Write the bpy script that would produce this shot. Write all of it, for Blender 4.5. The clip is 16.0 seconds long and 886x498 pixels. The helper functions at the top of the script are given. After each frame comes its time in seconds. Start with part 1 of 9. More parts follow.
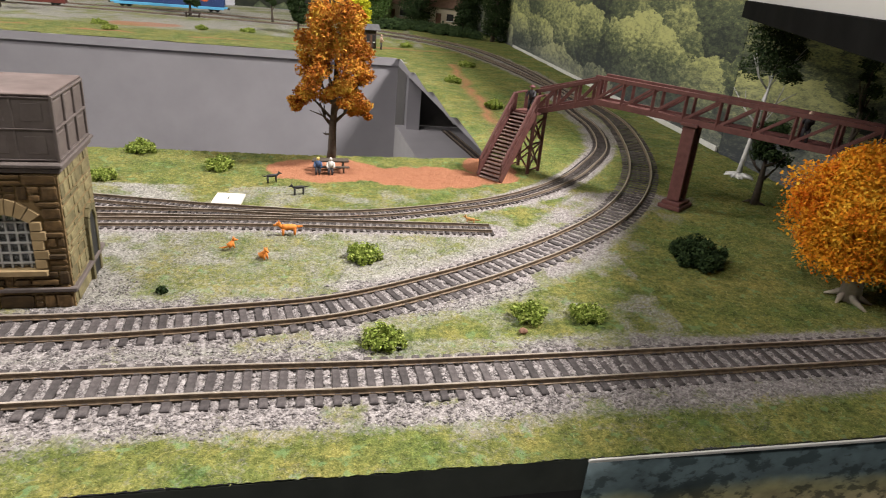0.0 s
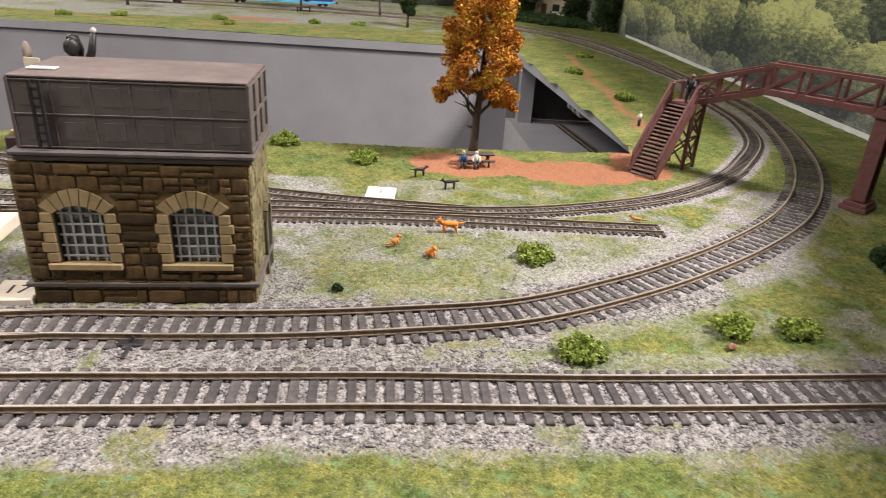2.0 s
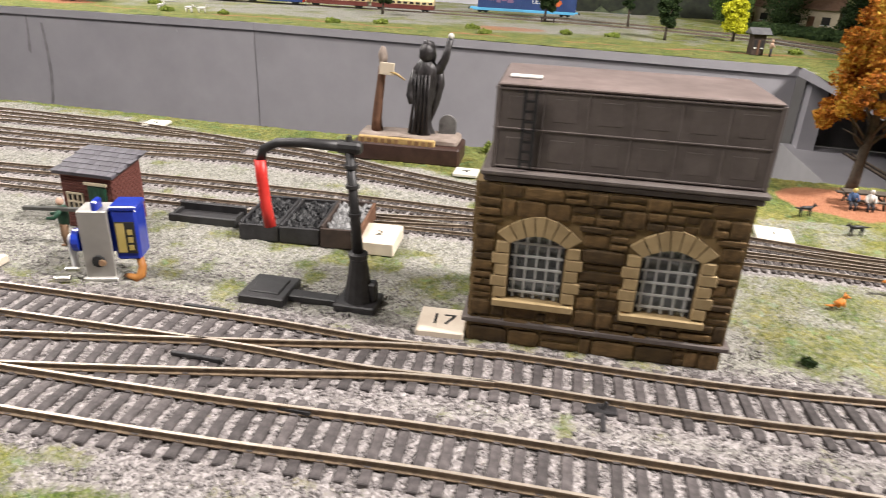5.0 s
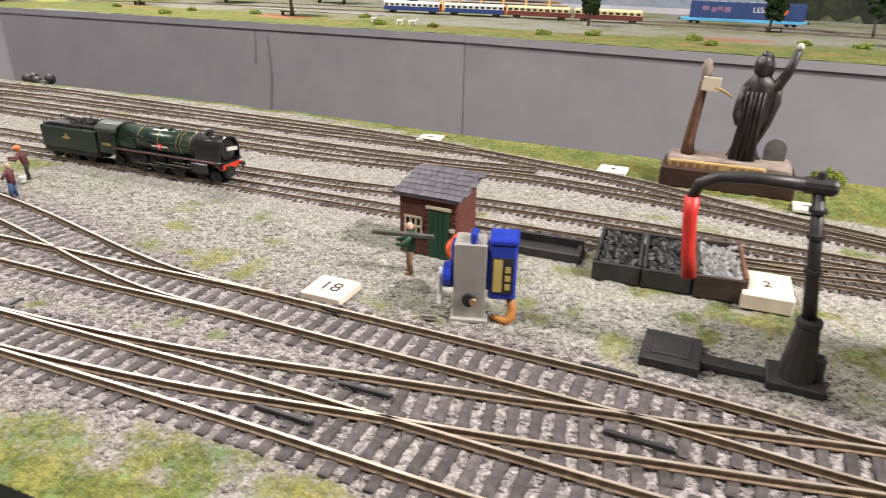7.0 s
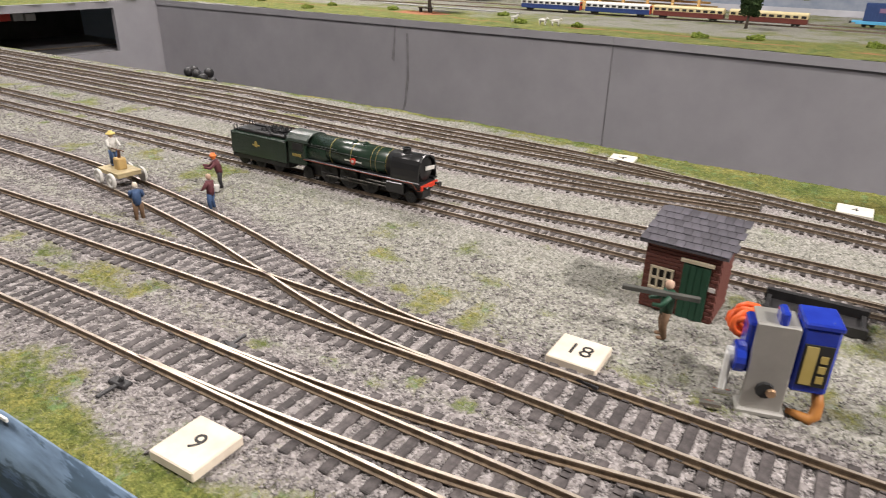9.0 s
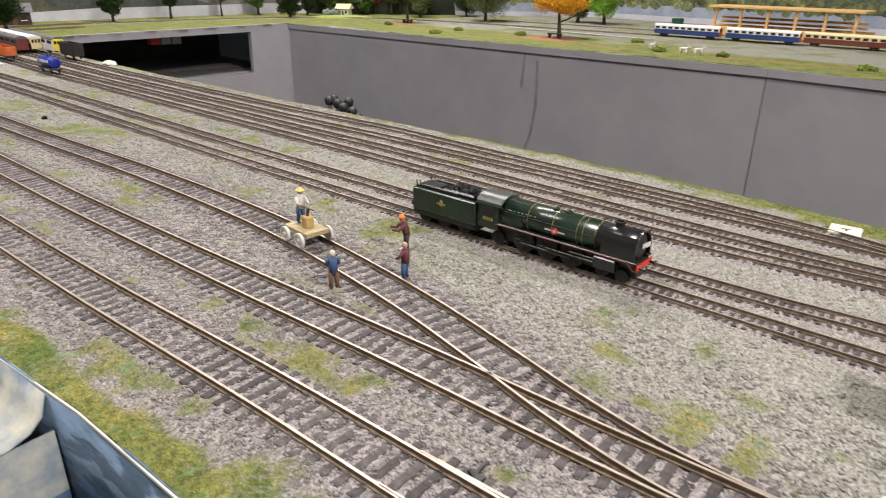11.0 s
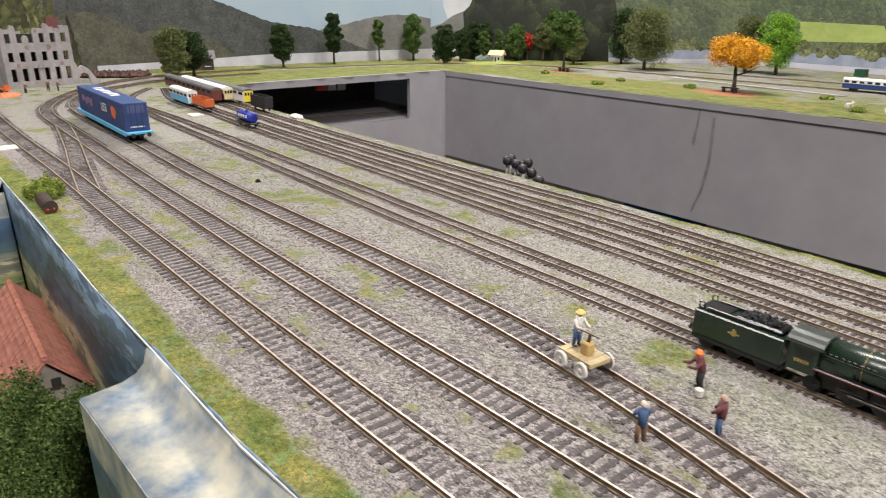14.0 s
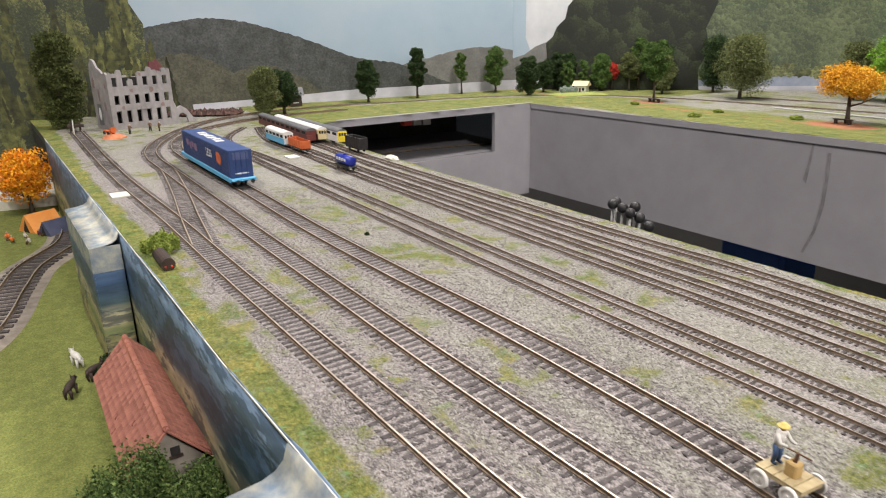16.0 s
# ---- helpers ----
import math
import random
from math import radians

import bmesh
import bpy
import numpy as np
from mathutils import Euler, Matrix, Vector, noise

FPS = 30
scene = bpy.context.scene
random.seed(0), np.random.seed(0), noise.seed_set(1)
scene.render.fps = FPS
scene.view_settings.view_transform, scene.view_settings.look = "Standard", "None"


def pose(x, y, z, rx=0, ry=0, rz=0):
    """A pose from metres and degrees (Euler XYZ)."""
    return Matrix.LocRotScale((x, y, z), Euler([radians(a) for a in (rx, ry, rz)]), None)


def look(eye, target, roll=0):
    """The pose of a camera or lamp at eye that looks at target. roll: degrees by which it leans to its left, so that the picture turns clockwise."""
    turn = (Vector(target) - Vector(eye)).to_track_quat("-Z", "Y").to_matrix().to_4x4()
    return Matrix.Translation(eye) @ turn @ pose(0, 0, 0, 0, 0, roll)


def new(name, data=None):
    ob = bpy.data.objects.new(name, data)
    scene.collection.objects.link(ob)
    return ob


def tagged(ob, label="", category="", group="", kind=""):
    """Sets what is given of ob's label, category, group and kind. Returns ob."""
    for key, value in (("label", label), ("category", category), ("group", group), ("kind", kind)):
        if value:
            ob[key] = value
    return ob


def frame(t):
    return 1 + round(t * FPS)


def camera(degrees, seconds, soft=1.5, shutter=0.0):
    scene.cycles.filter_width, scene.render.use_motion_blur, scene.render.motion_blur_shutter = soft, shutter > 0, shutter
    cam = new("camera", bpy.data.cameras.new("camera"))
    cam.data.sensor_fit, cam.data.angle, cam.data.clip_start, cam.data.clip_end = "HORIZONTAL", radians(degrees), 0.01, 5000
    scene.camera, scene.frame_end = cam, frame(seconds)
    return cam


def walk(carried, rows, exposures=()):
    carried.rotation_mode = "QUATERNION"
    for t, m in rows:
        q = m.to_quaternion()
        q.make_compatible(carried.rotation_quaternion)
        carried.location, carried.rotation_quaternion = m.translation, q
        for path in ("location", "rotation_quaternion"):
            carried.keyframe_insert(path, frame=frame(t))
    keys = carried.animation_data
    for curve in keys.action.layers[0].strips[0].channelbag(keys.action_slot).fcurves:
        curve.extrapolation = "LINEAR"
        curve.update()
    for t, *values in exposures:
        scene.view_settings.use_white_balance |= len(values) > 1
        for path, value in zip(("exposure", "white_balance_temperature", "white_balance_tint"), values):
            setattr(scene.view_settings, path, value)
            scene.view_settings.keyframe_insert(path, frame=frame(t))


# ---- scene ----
cam = camera(67.6, 16.0, soft=1.0, shutter=0.4)
PATH = [
    (0.0, (0.02728, 0.0455, 0.1452), (0.05632, 0.20486, 0.07638), 5.2),
    (0.5, (0.01848, 0.0506, 0.14247), (0.04242, 0.21032, 0.07251), 4.9),
    (1.0, (0.00783, 0.05887, 0.13966), (0.02614, 0.21877, 0.06846), 4.6),
    (1.5, (-0.00246, 0.06468, 0.13666), (0.01047, 0.22502, 0.0653), 3.9),
    (2.0, (-0.01584, 0.07075, 0.13596), (-0.00801, 0.23126, 0.06415), 3.6),
    (2.5, (-0.02948, 0.07911, 0.13473), (-0.02807, 0.23971, 0.06257), 3.9),
    (3.0, (-0.04382, 0.0858, 0.13165), (-0.04954, 0.24622, 0.0594), 3.4),
    (3.5, (-0.06283, 0.09337, 0.12892), (-0.077, 0.25335, 0.05702), 3.2),
    (3.7, (-0.06952, 0.09513, 0.12822), (-0.08738, 0.25494, 0.05685), 2.8),
    (5.8, (-0.1657, 0.1166, 0.11968), (-0.21736, 0.26928, 0.04902), 2.7),
    (6.0, (-0.17512, 0.1181, 0.1188), (-0.23135, 0.26954, 0.04893), 2.4),
    (6.5, (-0.20434, 0.1181, 0.11757), (-0.27034, 0.26567, 0.04787), 2.0),
    (7.0, (-0.2259, 0.1173, 0.11466), (-0.29964, 0.26101, 0.04479), 1.1),
    (7.5, (-0.24631, 0.12021, 0.1166), (-0.32595, 0.26083, 0.04673), 1.5),
    (8.0, (-0.26321, 0.12364, 0.11924), (-0.34866, 0.2603, 0.04858), 1.9),
    (8.5, (-0.27755, 0.12329, 0.1181), (-0.36854, 0.25582, 0.04638), 1.5),
    (9.0, (-0.29137, 0.12214, 0.11862), (-0.38685, 0.2515, 0.04699), 1.3),
    (9.5, (-0.3058, 0.12126, 0.1217), (-0.40515, 0.24816, 0.05086), 1.2),
    (10.0, (-0.3241, 0.12021, 0.12434), (-0.42794, 0.2435, 0.05377), 1.1),
    (10.2, (-0.33211, 0.1203, 0.12522), (-0.43842, 0.2413, 0.05447), 0.7),
    (12.3, (-0.38553, 0.10551, 0.15101), (-0.50952, 0.21226, 0.08615), 1.6),
    (12.5, (-0.39028, 0.10314, 0.1533), (-0.51524, 0.209, 0.08879), 1.3),
    (13.0, (-0.40797, 0.09856, 0.15444), (-0.53645, 0.20099, 0.09143), 0.8),
    (13.5, (-0.42874, 0.09222, 0.15761), (-0.56135, 0.19008, 0.09583), 0.7),
    (14.0, (-0.4444, 0.08404, 0.16034), (-0.5808, 0.17732, 0.0997), 0.5),
    (14.5, (-0.46279, 0.07841, 0.16359), (-0.6028, 0.16711, 0.10437), 0.2),
    (15.0, (-0.47318, 0.0755, 0.16641), (-0.61574, 0.16069, 0.10815), -0.2),
    (15.5, (-0.48338, 0.07207, 0.17169), (-0.62814, 0.15462, 0.11493), -0.6),
    (16.0, (-0.50037, 0.06776, 0.17829), (-0.64777, 0.14705, 0.12364), -1.0),
]
EXPOSURES = [(0.0, 0.58), (2.5, 0.58), (3.5, 0.64), (6.0, 0.93), (7.0, 0.77), (8.5, 0.54), (9.5, 0.45), (12.5, 0.49), (14.0, 0.55), (16.0, 0.50)]
walk(cam, [(t, look(eye, at, roll)) for t, eye, at, roll in PATH], EXPOSURES)

MM = 0.001

# ---- light: a room lit by ceiling tubes, closed all round ----
world = bpy.data.worlds.new("room_air")
scene.world = world
world.use_nodes = True
world.node_tree.nodes["Background"].inputs[0].default_value = (0.9, 0.93, 1.0, 1)
world.node_tree.nodes["Background"].inputs[1].default_value = 0.085


def ceiling_lamp(x, y, z, sx, sy, watts):
    data = bpy.data.lights.new("ceiling_lamp", "AREA")
    data.shape, data.size, data.size_y, data.energy = "RECTANGLE", sx, sy, watts
    data.color = (1.0, 0.935, 0.90)
    ob = new("ceiling_lamp", data)
    ob.matrix_world = pose(x, y, z)


ceiling_lamp(1.09, 0.38, 1.38, 0.4, 0.2, 56)
ceiling_lamp(-1.70, 1.15, 1.42, 1.2, 0.25, 33)
ceiling_lamp(-1.15, -0.35, 1.42, 1.2, 0.2, 20)


# ---- materials ----
def node_set(name):
    m = bpy.data.materials.new(name)
    m.use_nodes = True
    nt = m.node_tree
    return m, nt, nt.nodes["Principled BSDF"]


def noise_node(nt, scale, detail=4.0, rough=0.6):
    n = nt.nodes.new("ShaderNodeTexNoise")
    n.inputs["Scale"].default_value, n.inputs["Detail"].default_value = scale, detail
    n.inputs["Roughness"].default_value = rough
    nt.links.new(nt.nodes["coords"].outputs["Object"], n.inputs["Vector"])
    return n


def ramp_node(nt, fac, stops):
    r = nt.nodes.new("ShaderNodeValToRGB")
    els = r.color_ramp.elements
    while len(els) < len(stops):
        els.new(0.5)
    for e, (p, c) in zip(els, stops):
        e.position, e.color = p, (*c, 1)
    nt.links.new(fac, r.inputs[0])
    return r


def mix_node(nt, fac, a, b, mode="MIX"):
    m = nt.nodes.new("ShaderNodeMix")
    m.data_type, m.blend_type = "RGBA", mode
    for sock, v in ((m.inputs[0], fac), (m.inputs[6], a), (m.inputs[7], b)):
        if hasattr(v, "links"):
            nt.links.new(v, sock)
        else:
            sock.default_value = v if not isinstance(v, tuple) else (*v, 1)
    return m.outputs[2]


def bump_node(nt, height, strength, dist):
    b = nt.nodes.new("ShaderNodeBump")
    b.inputs["Strength"].default_value, b.inputs["Distance"].default_value = strength, dist
    nt.links.new(height, b.inputs["Height"])
    return b


def M(name, c1, c2=None, scale=300.0, rough=0.7, metal=0.0, bump=0.3, dist=0.0004, vary=0.0, island=0.0, stain=0.15, spec=0.4):
    """A surface with fine grain between two colours, broad stains, and small relief."""
    c2 = c2 or tuple(min(1, v * 1.25 + 0.01) for v in c1)
    m, nt, bs = node_set(name)
    tc = nt.nodes.new("ShaderNodeTexCoord")
    tc.name = "coords"
    fine, broad = noise_node(nt, scale), noise_node(nt, scale * 0.13, 2.0)
    col = ramp_node(nt, fine.outputs["Fac"], [(0.3, c1), (0.7, c2)]).outputs[0]
    dark = ramp_node(nt, broad.outputs["Fac"], [(0.35, (1 - stain,) * 3), (0.65, (1.0,) * 3)]).outputs[0]
    col = mix_node(nt, 1.0, col, dark, "MULTIPLY")
    rnd = None
    if vary:
        oi = nt.nodes.new("ShaderNodeObjectInfo")
        rnd = (oi.outputs["Random"], vary)
    if island:
        ge = nt.nodes.new("ShaderNodeNewGeometry")
        rnd = (ge.outputs["Random Per Island"], island)
    if rnd:
        v = ramp_node(nt, rnd[0], [(0.0, (1 - rnd[1],) * 3), (1.0, (1 + rnd[1] * 0.6,) * 3)]).outputs[0]
        col = mix_node(nt, 1.0, col, v, "MULTIPLY")
    nt.links.new(col, bs.inputs["Base Color"])
    bs.inputs["Roughness"].default_value, bs.inputs["Metallic"].default_value = rough, metal
    bs.inputs["Specular IOR Level"].default_value = spec
    if bump:
        nt.links.new(bump_node(nt, fine.outputs["Fac"], bump, dist).outputs[0], bs.inputs["Normal"])
    return m


def glass_mat(name, col, rough=0.05):
    m, nt, bs = node_set(name)
    bs.inputs["Base Color"].default_value, bs.inputs["Roughness"].default_value = (*col, 1), rough
    bs.inputs["Transmission Weight"].default_value = 0.9
    return m


def ground_mat():
    """Ballast chips, sown grass and red soil, laid by the cover map of the ground mesh."""
    m, nt, bs = node_set("ground_cover")
    tc = nt.nodes.new("ShaderNodeTexCoord")
    tc.name = "coords"
    at = nt.nodes.new("ShaderNodeAttribute")
    at.attribute_name = "cover"
    sep = nt.nodes.new("ShaderNodeSeparateColor")
    nt.links.new(at.outputs["Color"], sep.inputs[0])
    vor = nt.nodes.new("ShaderNodeTexVoronoi")
    vor.inputs["Scale"].default_value = 1250
    nt.links.new(tc.outputs["Object"], vor.inputs["Vector"])
    gray = nt.nodes.new("ShaderNodeRGBToBW")
    nt.links.new(vor.outputs["Color"], gray.inputs[0])
    warm = ramp_node(nt, gray.outputs[0], [(0.12, (0.13, 0.115, 0.112)), (0.5, (0.252, 0.229, 0.222)), (0.88, (0.39, 0.36, 0.352))]).outputs[0]
    pale = ramp_node(nt, gray.outputs[0], [(0.12, (0.165, 0.162, 0.138)), (0.5, (0.275, 0.27, 0.234)), (0.88, (0.385, 0.378, 0.335))]).outputs[0]
    ballast = mix_node(nt, sep.outputs[2], warm, pale)
    fine, mid, broad = noise_node(nt, 1500, 3), noise_node(nt, 130, 4), noise_node(nt, 28, 3)
    g1 = ramp_node(nt, fine.outputs["Fac"], [(0.3, (0.12, 0.125, 0.037)), (0.55, (0.24, 0.24, 0.08)), (0.75, (0.36, 0.345, 0.15))]).outputs[0]
    g2 = ramp_node(nt, broad.outputs["Fac"], [(0.33, (0.52, 0.72, 0.56)), (0.65, (1.10, 1.03, 1.0))]).outputs[0]
    grass = mix_node(nt, 1.0, g1, g2, "MULTIPLY")
    g3 = ramp_node(nt, noise_node(nt, 75, 6, 0.7).outputs["Fac"], [(0.38, (0.62, 0.70, 0.58)), (0.58, (1.10, 1.06, 1.0))]).outputs[0]
    grass = mix_node(nt, 1.0, grass, g3, "MULTIPLY")
    g4 = ramp_node(nt, noise_node(nt, 340, 4, 0.7).outputs["Fac"], [(0.36, (0.50, 0.56, 0.46)), (0.60, (1.18, 1.14, 1.06))]).outputs[0]
    grass = mix_node(nt, 1.0, grass, g4, "MULTIPLY")
    spot = ramp_node(nt, mid.outputs["Fac"], [(0.57, (0, 0, 0)), (0.64, (1, 1, 1))]).outputs[0]
    fac = nt.nodes.new("ShaderNodeMath")
    fac.operation = "MULTIPLY"
    nt.links.new(spot, fac.inputs[0])
    nt.links.new(broad.outputs["Fac"], fac.inputs[1])
    grass = mix_node(nt, fac.outputs[0], grass, (0.15, 0.27, 0.115))
    soil = ramp_node(nt, fine.outputs["Fac"], [(0.3, (0.21, 0.075, 0.035)), (0.7, (0.47, 0.22, 0.125))]).outputs[0]
    # ragged edges between the covers
    edge = nt.nodes.new("ShaderNodeMath")
    edge.operation = "MULTIPLY_ADD"
    nt.links.new(noise_node(nt, 420, 5, 0.75).outputs["Fac"], edge.inputs[0])
    edge.inputs[1].default_value = 1.6
    nt.links.new(sep.outputs[0], edge.inputs[2])
    cut = ramp_node(nt, edge.outputs[0], [(0.0, (0, 0, 0)), (1.0, (1, 1, 1))])
    cut.color_ramp.elements[0].position, cut.color_ramp.elements[1].position = 0.0, 1.0
    sub = nt.nodes.new("ShaderNodeMapRange")
    sub.inputs["From Min"].default_value, sub.inputs["From Max"].default_value = 1.02, 1.62
    nt.links.new(edge.outputs[0], sub.inputs["Value"])
    col = mix_node(nt, sub.outputs[0], ballast, grass)
    col = mix_node(nt, sep.outputs[1], col, soil)
    nt.links.new(col, bs.inputs["Base Color"])
    bs.inputs["Roughness"].default_value = 0.9
    bs.inputs["Specular IOR Level"].default_value = 0.25
    h = mix_node(nt, sub.outputs[0], vor.outputs["Color"], fine.outputs["Color"])
    nt.links.new(bump_node(nt, h, 0.9, 0.0012).outputs[0], bs.inputs["Normal"])
    return m



def wood_print(name, shade, mids, tips, size, tall, low, high, wide=1.0, dim=1.50):
    """A printed photograph of a wood: crowns lit from above, leaf dapple, grey shade near the foot."""
    m, nt, bs = node_set(name)
    tc = nt.nodes.new("ShaderNodeTexCoord")
    tc.name = "coords"
    mp = nt.nodes.new("ShaderNodeMapping")
    mp.inputs["Scale"].default_value = (1.0 / wide, 1.0, 1.0)
    nt.links.new(tc.outputs["Object"], mp.inputs["Vector"])

    def speck(scale, detail=4.0, rough=0.6):
        n = noise_node(nt, scale, detail, rough)
        nt.links.new(mp.outputs[0], n.inputs["Vector"])
        return n

    warp = nt.nodes.new("ShaderNodeVectorMath")
    warp.operation = "MULTIPLY_ADD"
    nt.links.new(speck(70, 5, 0.65).outputs["Color"], warp.inputs[0])
    warp.inputs[1].default_value = (0.03, 0.0, 0.045)
    nt.links.new(mp.outputs[0], warp.inputs[2])
    flat = nt.nodes.new("ShaderNodeVectorMath")
    flat.operation = "MULTIPLY"
    nt.links.new(warp.outputs[0], flat.inputs[0])
    flat.inputs[1].default_value = (1.0, 0.0, 1.0 / tall)
    vor = nt.nodes.new("ShaderNodeTexVoronoi")
    vor.inputs["Scale"].default_value = 1.0 / size
    nt.links.new(flat.outputs[0], vor.inputs["Vector"])
    off = nt.nodes.new("ShaderNodeVectorMath")
    off.operation = "SUBTRACT"
    nt.links.new(flat.outputs[0], off.inputs[0])
    nt.links.new(vor.outputs["Position"], off.inputs[1])
    sp = nt.nodes.new("ShaderNodeSeparateXYZ")
    nt.links.new(off.outputs[0], sp.inputs[0])

    def mul(a, k, b):
        n = nt.nodes.new("ShaderNodeMath")
        n.operation = "MULTIPLY_ADD"
        nt.links.new(a, n.inputs[0])
        n.inputs[1].default_value = k
        if hasattr(b, "links"):
            nt.links.new(b, n.inputs[2])
        else:
            n.inputs[2].default_value = b
        return n.outputs[0]

    gray = nt.nodes.new("ShaderNodeRGBToBW")
    nt.links.new(vor.outputs["Color"], gray.inputs[0])
    lit = mul(sp.outputs["Z"], 0.55 / size, 0.16)
    lit = mul(sp.outputs["X"], 0.25 / size, lit)
    lit = mul(speck(230, 6, 0.75).outputs["Fac"], 2.1, lit)
    lit = mul(speck(850, 4, 0.7).outputs["Fac"], 1.3, lit)
    lit = mul(gray.outputs[0], 0.45, lit)
    lit = mul(speck(9, 2).outputs["Fac"], 1.5, lit)
    lit = mul(lit, 0.66, -dim)
    col = ramp_node(nt, lit, [(0.12, shade), (0.42, mids), (0.78, tips)]).outputs[0]
    zz = nt.nodes.new("ShaderNodeSeparateXYZ")
    nt.links.new(warp.outputs[0], zz.inputs[0])
    fade = nt.nodes.new("ShaderNodeMapRange")
    fade.inputs["From Min"].default_value, fade.inputs["From Max"].default_value = low, high
    fade.inputs["To Min"].default_value, fade.inputs["To Max"].default_value = 1.0, 0.0
    nt.links.new(zz.outputs["Z"], fade.inputs["Value"])
    grey = ramp_node(nt, lit, [(0.2, (0.05, 0.058, 0.062)), (0.8, (0.22, 0.23, 0.22))]).outputs[0]
    col = mix_node(nt, fade.outputs[0], col, grey)
    nt.links.new(col, bs.inputs["Base Color"])
    bs.inputs["Roughness"].default_value = 0.6
    return m


GROUND = ground_mat()
RAIL_SIDE = M("rusted_rail", (0.115, 0.082, 0.055), (0.26, 0.19, 0.125), 400, 0.5, 0.2, 0.2)
RAIL_TOP = M("worn_rail_top", (0.40, 0.34, 0.27), (0.58, 0.51, 0.43), 150, 0.46, 0.55, 0.05)
SLEEPER = M("dark_plastic_sleeper", (0.040, 0.034, 0.034), (0.115, 0.10, 0.098), 500, 0.75, 0, 0.4, vary=0.35)
RAIL_FINE = M("tan_rail", (0.14, 0.105, 0.076), (0.31, 0.245, 0.18), 400, 0.45, 0.3, 0.2)
SLEEPER_N = M("fine_sleeper", (0.042, 0.035, 0.033), (0.105, 0.088, 0.082), 600, 0.75, 0, 0.4, island=0.4)
BLACK = M("black_plastic", (0.018, 0.017, 0.018), (0.04, 0.038, 0.04), 300, 0.5, 0, 0.1)
GREY_FASCIA = M("grey_painted_board", (0.325, 0.315, 0.335), (0.375, 0.363, 0.385), 14, 0.42, 0, 0.06, stain=0.10)
GREY_LIGHT = M("light_grey_board", (0.36, 0.35, 0.35), (0.42, 0.41, 0.41), 25, 0.6, 0, 0.05)
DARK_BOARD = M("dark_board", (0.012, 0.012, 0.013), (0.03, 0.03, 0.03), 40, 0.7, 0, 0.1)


# ---- helpers; lengths in millimetres ----
def mesh_of(name, bm, mats):
    for v in bm.verts:
        v.co *= MM
    me = bpy.data.meshes.new(name)
    bm.to_mesh(me)
    bm.free()
    for m in mats if isinstance(mats, (list, tuple)) else [mats]:
        me.materials.append(m)
    return me


def flat_mesh(name, verts, faces, mats):
    me = bpy.data.meshes.new(name)
    me.from_pydata([(x * MM, y * MM, z * MM) for x, y, z in verts], [], faces)
    for m in mats if isinstance(mats, (list, tuple)) else [mats]:
        me.materials.append(m)
    me.update()
    return me


def smooth(me, on=True):
    for p in me.polygons:
        p.use_smooth = on
    return me


def part(name, bm, material, parent, label="", at=None, soft=False):
    me = bm if isinstance(bm, bpy.types.Mesh) else mesh_of(name, bm, material)
    if soft:
        smooth(me)
    ob = new(name, me)
    ob.parent = parent
    if at is not None:
        ob.matrix_basis = at
    if label:
        ob["label"] = label
    return ob


def thing(name, label, category, at, group="", kind=""):
    ob = new(name)
    ob.empty_display_size = 0.01
    ob.matrix_basis = at
    return tagged(ob, label, category, group, kind)


def solo(name, bm, material, label, category, at=None, group="", kind="", soft=False):
    me = bm if isinstance(bm, bpy.types.Mesh) else mesh_of(name, bm, material)
    if soft:
        smooth(me)
    ob = new(name, me)
    if at is not None:
        ob.matrix_basis = at
    return tagged(ob, label, category, group, kind)


def put(x, y, z=0.0, rz=0.0, rx=0.0, ry=0.0):
    return pose(x * MM, y * MM, z * MM, rx, ry, rz)


def box(bm, c, s, bevel=0.0, m=None, mat=0):
    """A box of size s about c, with chamfered edges; m turns or moves it."""
    r = bmesh.ops.create_cube(bm, size=1.0)
    vs = r["verts"]
    for v in vs:
        v.co = Vector((v.co.x * s[0] + c[0], v.co.y * s[1] + c[1], v.co.z * s[2] + c[2]))
    fs = {f for v in vs for f in v.link_faces}
    if bevel:
        es = list({e for v in vs for e in v.link_edges})
        rb = bmesh.ops.bevel(bm, geom=es, offset=min(bevel, min(s) * 0.45), segments=1, affect="EDGES")
        fs = set(rb["faces"]) | {f for f in fs if f.is_valid}
        vs = list({v for f in fs for v in f.verts})
    if m is not None:
        for v in vs:
            v.co = m @ v.co
    for f in fs:
        f.material_index = mat
    return vs


def rod(bm, p0, p1, r0, r1=None, n=8, cap=True, mat=0):
    """A tapered rod from p0 to p1."""
    p0, p1 = Vector(p0), Vector(p1)
    r1 = r0 if r1 is None else r1
    d = (p1 - p0).normalized()
    a = d.orthogonal().normalized()
    b = d.cross(a)
    rings = []
    for p, r in ((p0, r0), (p1, r1)):
        rings.append([bm.verts.new(p + (a * math.cos(t) + b * math.sin(t)) * r) for t in [2 * math.pi * k / n for k in range(n)]])
    out = []
    for k in range(n):
        out.append(bm.faces.new((rings[0][k], rings[0][(k + 1) % n], rings[1][(k + 1) % n], rings[1][k])))
    if cap:
        out.append(bm.faces.new(rings[0][::-1]))
        out.append(bm.faces.new(rings[1]))
    for f in out:
        f.material_index = mat
    return rings


